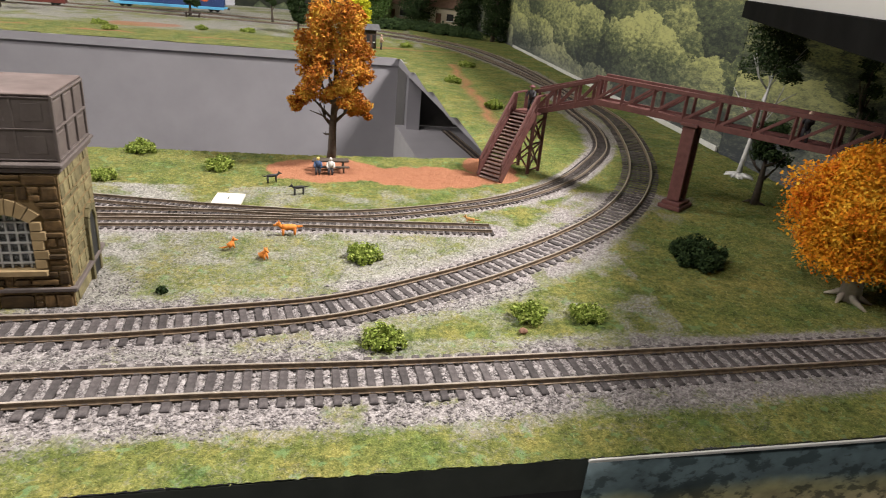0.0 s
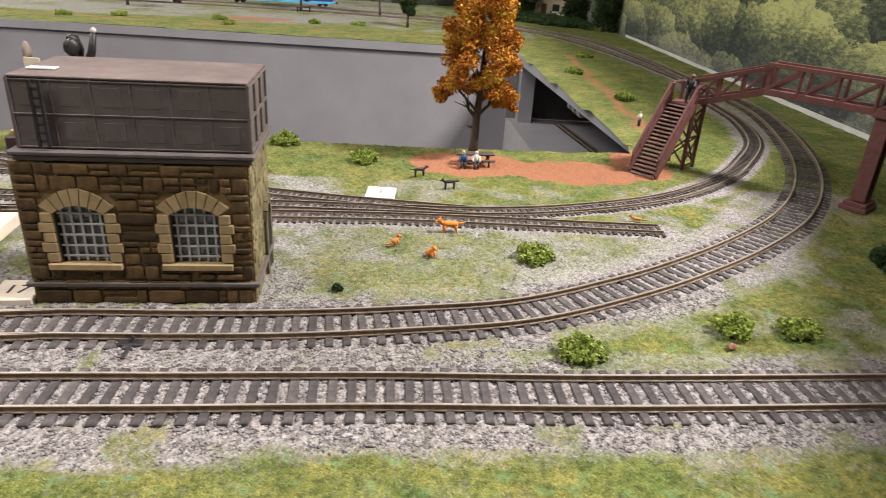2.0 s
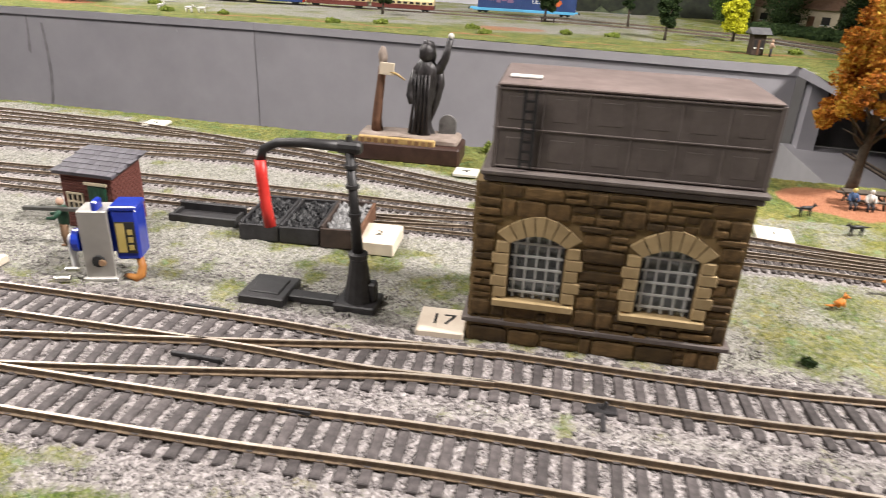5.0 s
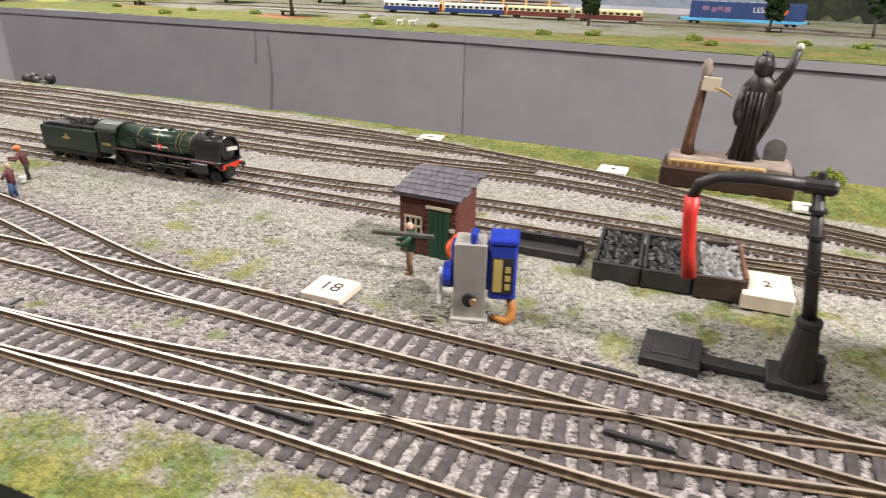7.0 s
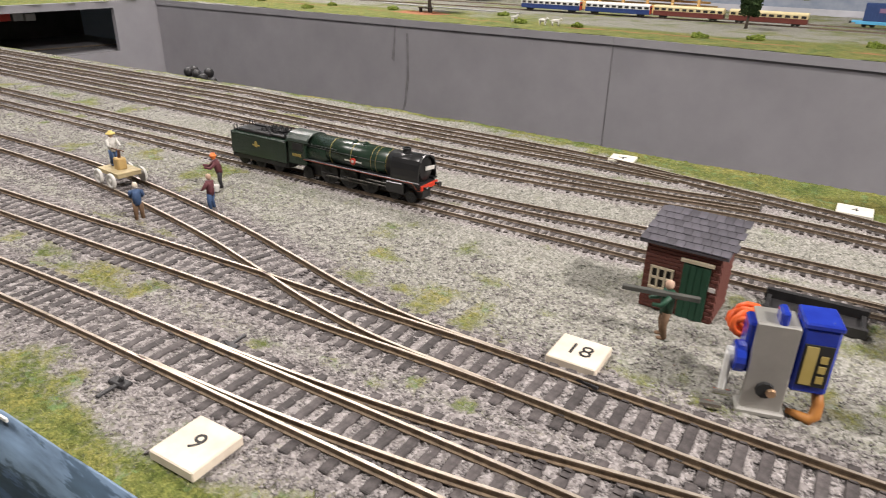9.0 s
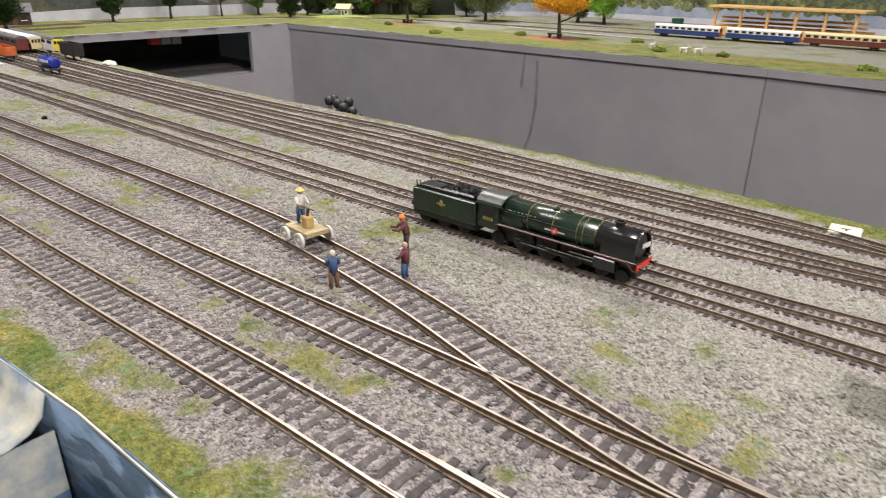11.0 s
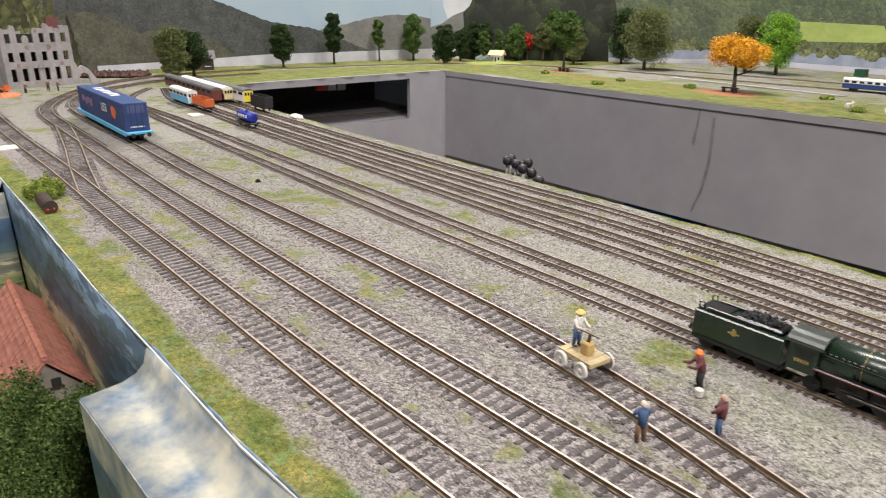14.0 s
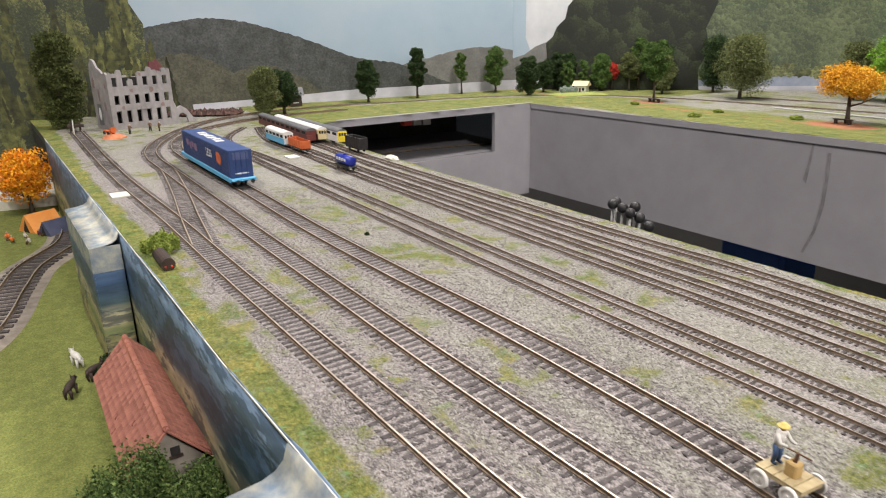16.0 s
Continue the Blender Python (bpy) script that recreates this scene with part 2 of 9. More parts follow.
def tube(bm, pts, radii, n=8, mat=0):
    """A pipe through points, with a radius at each."""
    pts = [Vector(p) for p in pts]
    radii = radii if isinstance(radii, (list, tuple)) else [radii] * len(pts)
    prev = None
    a = None
    for i, p in enumerate(pts):
        d = (pts[min(i + 1, len(pts) - 1)] - pts[max(i - 1, 0)]).normalized()
        a = d.orthogonal().normalized() if a is None else (a - d * a.dot(d)).normalized()
        b = d.cross(a)
        ring = [bm.verts.new(p + (a * math.cos(t) + b * math.sin(t)) * radii[i]) for t in [2 * math.pi * k / n for k in range(n)]]
        if prev:
            for k in range(n):
                bm.faces.new((prev[k], prev[(k + 1) % n], ring[(k + 1) % n], ring[k])).material_index = mat
        else:
            bm.faces.new(ring[::-1]).material_index = mat
        prev = ring
    bm.faces.new(prev).material_index = mat


def lathe(bm, rows, n=12, c=(0, 0, 0), axis="z", mat=0):
    """A turned body: rows of (distance along the axis, radius)."""
    prev = None
    for h, r in rows:
        ring = []
        for k in range(n):
            t = 2 * math.pi * k / n
            x, y = r * math.cos(t), r * math.sin(t)
            p = {"z": (x, y, h), "x": (h, x, y), "y": (x, h, y)}[axis]
            ring.append(bm.verts.new((p[0] + c[0], p[1] + c[1], p[2] + c[2])))
        if prev:
            for k in range(n):
                bm.faces.new((prev[k], prev[(k + 1) % n], ring[(k + 1) % n], ring[k])).material_index = mat
        else:
            bm.faces.new(ring[::-1]).material_index = mat
        prev = ring
    bm.faces.new(prev).material_index = mat
    bmesh.ops.recalc_face_normals(bm, faces=bm.faces)


def prism(bm, pts, z0, z1, mat=0):
    """An upright prism on a plan outline."""
    a = [bm.verts.new((x, y, z0)) for x, y in pts]
    b = [bm.verts.new((x, y, z1)) for x, y in pts]
    n = len(pts)
    fs = [bm.faces.new(a[::-1]), bm.faces.new(b)]
    fs += [bm.faces.new((a[k], a[(k + 1) % n], b[(k + 1) % n], b[k])) for k in range(n)]
    for f in fs:
        f.material_index = mat
    bmesh.ops.recalc_face_normals(bm, faces=fs)
    return fs


def slab(bm, pts, y0, y1, mat=0):
    """A plate whose outline lies in x and z."""
    fs = prism(bm, pts, 0, 1, mat)
    for v in {v for f in fs for v in f.verts}:
        x, z, k = v.co.x, v.co.y, v.co.z
        v.co = Vector((x, y0 + (y1 - y0) * k, z))
    bmesh.ops.recalc_face_normals(bm, faces=fs)


def blob(bm, c, r, seed=0, rough=0.25, sub=2, mat=0, seedscale=1.5):
    """A lump with an uneven skin."""
    res = bmesh.ops.create_icosphere(bm, subdivisions=sub, radius=1.0)
    for v in res["verts"]:
        k = 1 + rough * noise.noise(v.co * seedscale + Vector((seed * 7.1, seed * 3.3, seed)))
        v.co = Vector((v.co.x * r[0] * k + c[0], v.co.y * r[1] * k + c[1], v.co.z * r[2] * k + c[2]))
        for f in v.link_faces:
            f.material_index = mat


def spline(pts, step):
    """Points along a smooth line through pts, an even step apart, with its direction."""
    P = np.array(pts, float)
    Q = np.vstack([2 * P[0] - P[1], P, 2 * P[-1] - P[-2]])
    out = []
    for i in range(1, len(Q) - 2):
        p0, p1, p2, p3 = Q[i - 1:i + 3]
        d01, d12, d23 = [max(1e-6, np.linalg.norm(b - a) ** 0.5) for a, b in ((p0, p1), (p1, p2), (p2, p3))]
        m1 = (p2 - p1) + d12 * ((p1 - p0) / d01 - (p2 - p0) / (d01 + d12))
        m2 = (p2 - p1) + d12 * ((p3 - p2) / d23 - (p3 - p1) / (d12 + d23))
        for u in np.linspace(0, 1, 60, endpoint=False):
            out.append((2 * u**3 - 3 * u**2 + 1) * p1 + (u**3 - 2 * u**2 + u) * m1 + (-2 * u**3 + 3 * u**2) * p2 + (u**3 - u**2) * m2)
    out.append(P[-1])
    out = np.array(out)
    s = np.r_[0, np.cumsum(np.linalg.norm(np.diff(out, axis=0), axis=1))]
    n = max(2, int(round(s[-1] / step)) + 1)
    t = np.linspace(0, s[-1], n)
    xy = np.c_[np.interp(t, s, out[:, 0]), np.interp(t, s, out[:, 1])]
    d = np.gradient(xy, axis=0)
    d /= np.linalg.norm(d, axis=1)[:, None]
    return xy, d


# ---- plan ----
FRONT = [(560, 236), (230, 216), (112, 210), (21, 205), (-61, 200), (-260, 187), (-468, 170), (-559, 160), (-660, 142), (-754, 131), (-854, 119), (-1013, 103), (-1177, 86), (-1372, 65), (-1950, 6), (-2330, -34)]
BACK = [(-1842, 440), (-1600, 458), (-1381, 478), (-1300, 480), (-1086, 500), (-866, 518), (-695, 535), (-525, 545), (-372, 549), (-145, 562), (-12, 563), (76, 567), (152, 575)]
WELL = BACK + [(158, 600), (130, 1180), (-750, 1210), (-1940, 1112), (-1888, 548)]
OUTER = FRONT + [(-2330, 1320), (-1650, 2040), (395, 2040), (402, 640), (560, 420)]

OO, NN = 16.5, 9.0
PLAN_OO = {
    "front": [(560, 288), (420, 281), (277, 270.5), (52, 255), (-22, 252.3), (-90, 248), (-160, 243.5), (-220, 237), (-279, 232), (-341, 227), (-427, 218), (-522, 208), (-646, 192), (-780, 177.5), (-881, 167), (-996, 154.5), (-1183, 136), (-1467, 103), (-2035, 58)],
    "middle": [(342, 900), (343, 830), (340, 757), (323, 675), (287, 565), (250, 492), (210, 437), (163, 392), (121, 360), (87, 338), (31, 310), (-20, 299), (-63, 292.5), (-104, 289), (-148, 286.5), (-190, 282), (-233, 281), (-305, 276), (-343, 273), (-392, 269), (-442, 263), (-500, 257), (-640, 240), (-790, 223.5), (-957, 208.5), (-1100, 195.5), (-1360, 176), (-1500, 165), (-1600, 158), (-1690, 163), (-1806, 193), (-1935, 250), (-2060, 335), (-2150, 480), (-2190, 700)],
    "trolley": [(-375, 271), (-420, 268.5), (-455, 271.5), (-489, 277), (-535, 284), (-600, 289.5), (-670, 291), (-750, 286), (-830, 278), (-945, 263), (-1083, 247.5), (-1277, 233), (-1560, 207), (-1700, 205), (-1830, 236), (-1950, 320), (-2040, 460), (-2080, 650)],
    "crossover": [(-150, 286), (-181, 281), (-215, 271.5), (-260, 259), (-320, 243.5), (-368, 231), (-420, 221), (-470, 214)],
    "crossover_left": [(-1097, 146), (-1200, 151), (-1310, 158), (-1420, 163), (-1500, 165.5)],
}
PLAN_N = {
    "siding": [(122, 411), (50, 411.5), (-23, 411.5), (-83, 408), (-225, 395.5), (-440, 377), (-690, 355), (-775, 347), (-1014, 328), (-1350, 302), (-1560, 290), (-1760, 300), (-1900, 360)],
    "curve": [(330, 960), (318, 880), (305, 800), (299, 713), (276, 628), (240, 566), (204, 518), (147, 469), (85, 441), (33, 428), (-45, 424), (-225, 421.5), (-300, 418), (-390, 408.5), (-455, 398.5), (-710, 379), (-802, 371), (-1014, 354), (-1350, 326), (-1500, 312), (-1640, 295)],
    "yard_a": [(-150, 447), (-245, 462), (-300, 466), (-352, 465), (-405, 455), (-482, 442), (-749, 425), (-855, 416), (-1340, 378), (-1500, 370), (-1700, 360), (-1880, 385)],
    "yard_b": [(-352, 481), (-413, 470), (-492, 463), (-768, 448), (-880, 438), (-1340, 400), (-1600, 385), (-1800, 380)],
    "yard_c": [(-400, 500), (-454, 497), (-511, 491), (-790, 472), (-904, 460), (-1340, 425), (-1600, 415), (-1800, 410)],
    "yard_d": [(20, 427), (-60, 436), (-150, 452), (-248, 474), (-293, 488), (-360, 497), (-402, 502), (-449, 508), (-522, 508), (-640, 503), (-811, 497), (-926, 484), (-1340, 450), (-1620, 434)],
}
LINES = {k: spline(v, 3.0) for k, v in {**PLAN_OO, **PLAN_N}.items()}
PLAN_FAR = [
    [(330, 960), (300, 1180), (225, 1420), (60, 1560), (-200, 1625), (-700, 1632), (-1300, 1560), (-1900, 1430), (-2120, 1200), (-2190, 700)],
    [(342, 900), (332, 1150), (280, 1420), (120, 1610), (-150, 1700), (-700, 1720), (-1300, 1700), (-1700, 1640)],
]
FAR_LINES = [spline(p, 4.0) for p in PLAN_FAR]


def inside(x, y, poly):
    """Which of the points lie in an outline."""
    r = np.zeros(x.shape, bool)
    n = len(poly)
    for k in range(n):
        (x0, y0), (x1, y1) = poly[k], poly[(k + 1) % n]
        if y0 == y1:
            continue
        r ^= ((y0 > y) != (y1 > y)) & (x < (x1 - x0) * (y - y0) / (y1 - y0) + x0)
    return r


def sway(x, y, size, seed):
    """Smooth noise from 0 to 1 on the plan."""
    rs = np.random.RandomState(seed)
    g = rs.rand(64, 64)
    u, v = x / size, y / size
    i, j = np.floor(u).astype(int), np.floor(v).astype(int)
    a, b = u - i, v - j
    a, b = a * a * (3 - 2 * a), b * b * (3 - 2 * b)
    G = lambda p, q: g[p % 64, q % 64]
    return (G(i, j) * (1 - a) + G(i + 1, j) * a) * (1 - b) + (G(i, j + 1) * (1 - a) + G(i + 1, j + 1) * a) * b


def near(x, y, pts, reach):
    """Distance on the plan to a line of points, cut off at reach."""
    d = np.full(x.shape, float(reach))
    ok = (x > pts[:, 0].min() - reach) & (x < pts[:, 0].max() + reach) & (y > pts[:, 1].min() - reach) & (y < pts[:, 1].max() + reach)
    xs, ys = x[ok], y[ok]
    best = np.full(xs.shape, float(reach) ** 2)
    for s in range(0, len(pts), 400):
        q = pts[s:s + 400:2]
        for a in range(0, len(xs), 20000):
            e = (xs[a:a + 20000, None] - q[None, :, 0]) ** 2 + (ys[a:a + 20000, None] - q[None, :, 1]) ** 2
            best[a:a + 20000] = np.minimum(best[a:a + 20000], e.min(1))
    d[ok] = np.sqrt(best)
    return d


def step(v, a, b):
    t = np.clip((v - a) / (b - a), 0, 1)
    return t * t * (3 - 2 * t)


def along(x, pts):
    """The y of a line of (x, y) points at x."""
    p = sorted(pts)
    return np.interp(x, [q[0] for q in p], [q[1] for q in p])


def cover(x, y):
    """Grass, soil and pale stone on the plan, each 0 to 1, and the distance to the tracks."""
    doo = np.full(x.shape, 60.0)
    for k in PLAN_OO:
        doo = np.minimum(doo, near(x, y, LINES[k][0], 60))
    dn = np.full(x.shape, 40.0)
    for k in PLAN_N:
        dn = np.minimum(dn, near(x, y, LINES[k][0], 40))
    for f in FAR_LINES:
        dn = np.minimum(dn, near(x, y, f[0], 40))
    n1, n2, n3 = sway(x, y, 26, 1), sway(x, y, 9, 2), sway(x, y, 70, 3)
    rough = 0.32 * n1 + 0.42 * n2 + 0.26 * n3
    front = along(x, FRONT)
    back = along(x, BACK)
    # sparse growth between the tracks
    g = 0.50 * step(rough, 0.49, 0.70) * step(doo, 11, 17) * step(dn, 7, 11) + 0.08 + 0.22 * n3 * step(doo, 14, 22) * step(dn, 9, 14) * step(-x, 60, 200)
    g *= 1 - 0.6 * step(1.0 - ((x + 545) / 75) ** 2 - ((y - 325) / 42) ** 2, 0, 0.5)
    # sown strips along the front and the back
    t1 = along(x, PLAN_OO["front"])
    g = np.maximum(g, step((t1 - y) - 26 - 10 * (n1 - 0.5), 0, 10) * (0.75 + 0.3 * n2))
    strip = np.interp(x, [-900, -500, -360, -300, -150], [8, 14, 42, 62, 90])
    g = np.maximum(g, np.where((y > 380) & (y < 640), step(strip - (back - y) + 6 * (n1 - 0.5), 0, 10) * step(dn, 10, 16) * 0.9, 0))
    # lawn round the tower, the curve and the footbridge
    right = step(x, -85, -55)
    wide = 13 * step(x, 130, 200) * step(y, 320, 400)
    lawn = right * step(doo, 14 + 7 * n1 + wide, 30 + 6 * n2 + wide) * step(dn, 8 + 0.5 * wide, 13 + 0.5 * wide)
    patchy = np.where((y < 412) & (y > along(x, PLAN_OO["middle"][8:16])) & (x < 150), 0.34 + 0.34 * step(rough, 0.36, 0.66), np.where(x > 190, 0.95, 0.46 + 0.5 * step(rough, 0.33, 0.62)))
    g = np.maximum(g, lawn * patchy)
    bank = step(x, 150, 205) * step(along(x, PLAN_OO["middle"][5:16]) - y, 15, 40)
    g = np.maximum(g, bank * (0.52 + 0.43 * step(rough, 0.26, 0.50)) * step(y - t1, 14, 26))
    far = (y > 600) & ((y > 1150) | (x > 110) | (x < -1840))
    verge = step(1400 + 60 * (n3 - 0.5) - y, 0, 70)
    g = np.where(far, np.maximum(g, step(dn, 14, 24) * np.where((x < -1850) | ((x > 110) & (y < 1300)), 0.85, 0.85 * verge + (1 - verge) * (0.24 + 0.34 * step(0.6 * n3 + 0.4 * n1, 0.42, 0.66)))), g)
    # red soil
    e1 = ((x - 25) / 44) ** 2 + ((y - 524) / 30) ** 2
    e2 = ((x - 96) / 52) ** 2 + ((y - 516) / 27) ** 2
    e3 = ((x - 150) / 20) ** 2 + ((y - 545) / 38) ** 2
    s = step(1.12 - np.minimum(np.minimum(e1, e2), e3) + 0.5 * (n2 - 0.5), 0, 0.2) * step(dn, 12, 16)
    strip2 = step(11 - np.abs(y - (1290 + 14 * np.sin(x / 130)) + 22 * (n1 - 0.5)), 0, 12) * step(sway(x, y, 90, 9), 0.25, 0.5)
    strip2 = np.maximum(strip2, step(1.1 - ((x + 1250) / 75) ** 2 - ((y - 1330) / 42) ** 2 + 0.6 * (n1 - 0.5), 0, 0.4))
    strip2 = np.maximum(strip2, step(1.1 - ((x + 1775) / 60) ** 2 - ((y - 1365) / 30) ** 2 + 0.6 * (n1 - 0.5), 0, 0.4))
    strip2 = np.maximum(strip2, 0.7 * step(1.1 - ((x + 330) / 80) ** 2 - ((y - 1420) / 40) ** 2 + 0.6 * (n1 - 0.5), 0, 0.4))
    strip3 = step(9 - np.abs(x - (188 + (y - 600) * 0.045) + 12 * (n1 - 0.5)), 0, 10) * step(y, 600, 640)
    s = np.maximum(s, np.where(y > 600, np.maximum(strip2 * (y > 1150), strip3 * (y < 1150)), 0))
    # pale stone sown in the yard and round the tower
    pale = np.clip(step(doo, 16, 26) * step(dn, 9, 14) * (0.70 + 0.3 * n2), 0, 1)
    pale = np.where(y < t1 - 6, pale * 0.2, pale)
    # mossy, trodden shoulders under the footbridge
    moss = step(x, 110, 190) * step(y, 330, 420)
    pale *= 1 - 0.85 * moss
    g = np.maximum(g, 0.30 * moss * step(rough, 0.30, 0.55))
    return np.clip(g, 0, 1), s, pale, doo, dn


def height(x, y, doo, dn):
    h = 1.3 * (sway(x, y, 34, 5) - 0.5) + 0.7 * (sway(x, y, 7, 6) - 0.5)
    flat = np.minimum(step(doo, 12, 30), step(dn, 8, 18))
    deep = 0.55 + 0.56 * step(-x, 250, 520) + 0.35 * step(x, 20, 130)
    bed = np.maximum(deep * (1 - step(doo, 15, 24)), (0.2 + 0.45 * step(-x, 120, 480)) * (1 - step(dn, 8, 14)))
    return h * (0.25 + 0.75 * flat) + bed


def ground_sheet(name, x0, x1, y0, y1, cell, label, drop=0.0, grain=0.0, snap=False):
    """A piece of the layout's ground, as a grid that keeps clear of the well."""
    xs, ys = np.arange(x0, x1 + cell / 2, cell), np.arange(y0, y1 + cell / 2, cell)
    X, Y = np.meshgrid(xs, ys, indexing="ij")
    x, y = X.ravel(), Y.ravel()
    g, s, p, doo, dn = cover(x, y)
    z = height(x, y, doo, dn) + drop
    if grain:
        rs = np.random.RandomState(4)
        z += grain * (rs.rand(len(x)) - 0.5) * (1.0 - 0.3 * g)
    inn = inside(x, y, OUTER) & ~inside(x, y, WELL)
    if snap:
        y = np.maximum(y, along(x, FRONT))
        span = (x > BACK[0][0]) & (x < BACK[-1][0]) & (Y.ravel() < 620)
        y = np.where(span, np.minimum(y, along(x, BACK)), y)
    nx, ny = X.shape
    idx = np.arange(nx * ny).reshape(nx, ny)
    cx, cy = (X[:-1, :-1] + cell / 2), (Y[:-1, :-1] + cell / 2)
    keep = inside(cx, cy, OUTER) & ~inside(cx, cy, WELL)
    if snap:
        I = inn.reshape(nx, ny)
        keep = I[:-1, :-1] | I[1:, :-1] | I[1:, 1:] | I[:-1, 1:]
    q = np.stack([idx[:-1, :-1][keep], idx[1:, :-1][keep], idx[1:, 1:][keep], idx[:-1, 1:][keep]], 1)
    used, inv = np.unique(q, return_inverse=True)
    q = inv.reshape(q.shape)
    me = bpy.data.meshes.new(name)
    me.vertices.add(len(used))
    me.vertices.foreach_set("co", (np.c_[x, y, z][used] * MM).ravel())
    me.loops.add(q.size)
    me.loops.foreach_set("vertex_index", q.ravel())
    me.polygons.add(len(q))
    me.polygons.foreach_set("loop_start", np.arange(0, q.size, 4))
    me.polygons.foreach_set("loop_total", np.full(len(q), 4))
    me.update(calc_edges=True)
    at = me.color_attributes.new("cover", "FLOAT_COLOR", "POINT")
    at.data.foreach_set("color", np.c_[g, s, p, np.ones(len(g))][used].ravel())
    me.polygons.foreach_set("use_smooth", np.ones(len(q), bool))
    me.materials.append(GROUND)
    me.validate()
    return tagged(new(name, me), label, "ground", kind="structure")


ground_sheet("ground", -820, 400, 120, 600, 1.5, "model ground of grey ballast and sown green flock", grain=1.3, snap=True)
ground_sheet("ground_left", -2330, -818, -36, 602, 4.0, "ballasted model yard ground with thin grass", 0.0, 0.5, True)
ground_sheet("ground_right", 401, 560, 200, 500, 4.0, "model lawn ground", 0.0, 0.4)
ground_sheet("ground_far", -2330, 402, 600.5, 2040, 7.0, "far model ground with grass, soil and track bed", 0.0, 0.6)


def baseboard():
    """The board under the scenery, with the grey sides of the well and the dark front edge."""
    bm = bmesh.new()

    def strip(pts, z0, z1, thick, mat):
        for (x0, y0), (x1, y1) in zip(pts, pts[1:]):
            d = Vector((x1 - x0, y1 - y0, 0)).normalized()
            nn = Vector((-d.y, d.x, 0)) * thick
            a, b = Vector((x0, y0, 0)), Vector((x1, y1, 0))
            prism(bm, [(a.x, a.y), (b.x, b.y), ((b + nn).x, (b + nn).y), ((a + nn).x, (a + nn).y)], z0, z1, mat)

    strip(FRONT, -14, -0.9, -0.8, 0)
    part("front_edge", bm, [M("green_black_edge", (0.035, 0.042, 0.036), (0.06, 0.068, 0.058), 60, 0.6)], deck, "dark grey-green painted front edge")
    bm = bmesh.new()
    strip(FRONT, -45, -14, -0.4, 0)
    part("front_board", bm, [DARK_BOARD], deck)
    bm = bmesh.new()
    strip(BACK[::-1], -45, -1.5, 6, 0)
    part("back_edge", bm, [DARK_BOARD], deck)


deck = thing("baseboard", "grey and black painted timber baseboard sides under the layout", "baseboard", put(0, 0, 0), kind="structure")
baseboard()


def panel(name, a, b, z0, z1, thick, mat, parent, label="", holes=()):
    """An upright board from a to b on the plan, with openings given as (start, end, low, high) along it."""
    a, b = Vector((*a, 0)), Vector((*b, 0))
    L = (b - a).length
    cuts = sorted({0.0, L, *[v for h in holes for v in h[:2]]})
    zs = sorted({z0, z1, *[v for h in holes for v in h[2:]]})
    bm = bmesh.new()
    for s0, s1 in zip(cuts, cuts[1:]):
        for q0, q1 in zip(zs, zs[1:]):
            sm, qm = (s0 + s1) / 2, (q0 + q1) / 2
            if any(h[0] < sm < h[1] and h[2] < qm < h[3] for h in holes):
                continue
            box(bm, ((s0 + s1) / 2, thick / 2, (q0 + q1) / 2), (s1 - s0, thick, q1 - q0))
    bmesh.ops.remove_doubles(bm, verts=bm.verts, dist=0.01)
    ang = math.degrees(math.atan2(b.y - a.y, b.x - a.x))
    return part(name, bm, mat, parent, label, put(a.x, a.y, 0, ang))


fascia = thing("well_side", "smooth grey painted board sides of the operator well", "wall", put(0, 1145, 0), kind="structure")
fascia.matrix_basis = put(0, 0, 0)
panel("far_side", (130, 1180), (-750, 1210), -222, -1.5, -12, GREY_FASCIA, fascia)
panel("far_side", (-750.6, 1210), (-1940, 1112), -226, -1.5, -12, GREY_FASCIA, fascia)
DUST = M("dust_streak", (0.20, 0.19, 0.20), (0.33, 0.315, 0.33), 40, 0.6)


def dust_run(pts, lift=0.8):
    """A streak on the far board; points are (x, z) and follow the board's bend."""
    bm = bmesh.new()
    slab(bm, pts, 0, 0.4)
    for v in bm.verts:
        v.co.y += float(np.interp(v.co.x, [-1940, -750, 130], [1112, 1210, 1180])) - lift
    part("stain", bm, DUST, fascia, "grey run of dust down the board")


dust_run([(-751.4, -14), (-750.2, -14), (-750.4, -222), (-751.2, -222)])
dust_run([(-1200, -14), (-1196, -14), (-1198, -45), (-1201, -84), (-1207, -78), (-1202, -45)])
dust_run([(-1171, -26), (-1166, -26), (-1164, -75), (-1164, -116), (-1172, -168), (-1187, -210), (-1191, -208), (-1176, -164), (-1170, -114), (-1169, -75)])
for x, z in ((-770, -186), (-736, -190), (-735, -60), (-900, -24), (-360, -20)):
    bm = bmesh.new()
    lathe(bm, [(-0.6, 2.2), (0.2, 2.4)], 10, (x, float(np.interp(x, [-1940, -750, 130], [1112, 1210, 1180])), z), "y")
    part("screw", bm, GREY_FASCIA, fascia, "painted-over screw head")
panel("lip", (130, 1176), (-750, 1206), -13, -0.5, -3, GREY_FASCIA, fascia, "grey capping strip along the edge")
panel("lip", (-750.6, 1206), (-1940, 1108), -13, -0.5, -3, GREY_FASCIA, fascia, "grey capping strip along the edge")
panel("left_side", (-1888, 548), (-1940, 1112), -240, -1.5, 12, GREY_FASCIA, fascia, "", [(-200, 446, -114, -15)])
panel("left_side", (-1842, 438), (-1888, 548), -240, -1.5, 12, GREY_FASCIA, fascia)
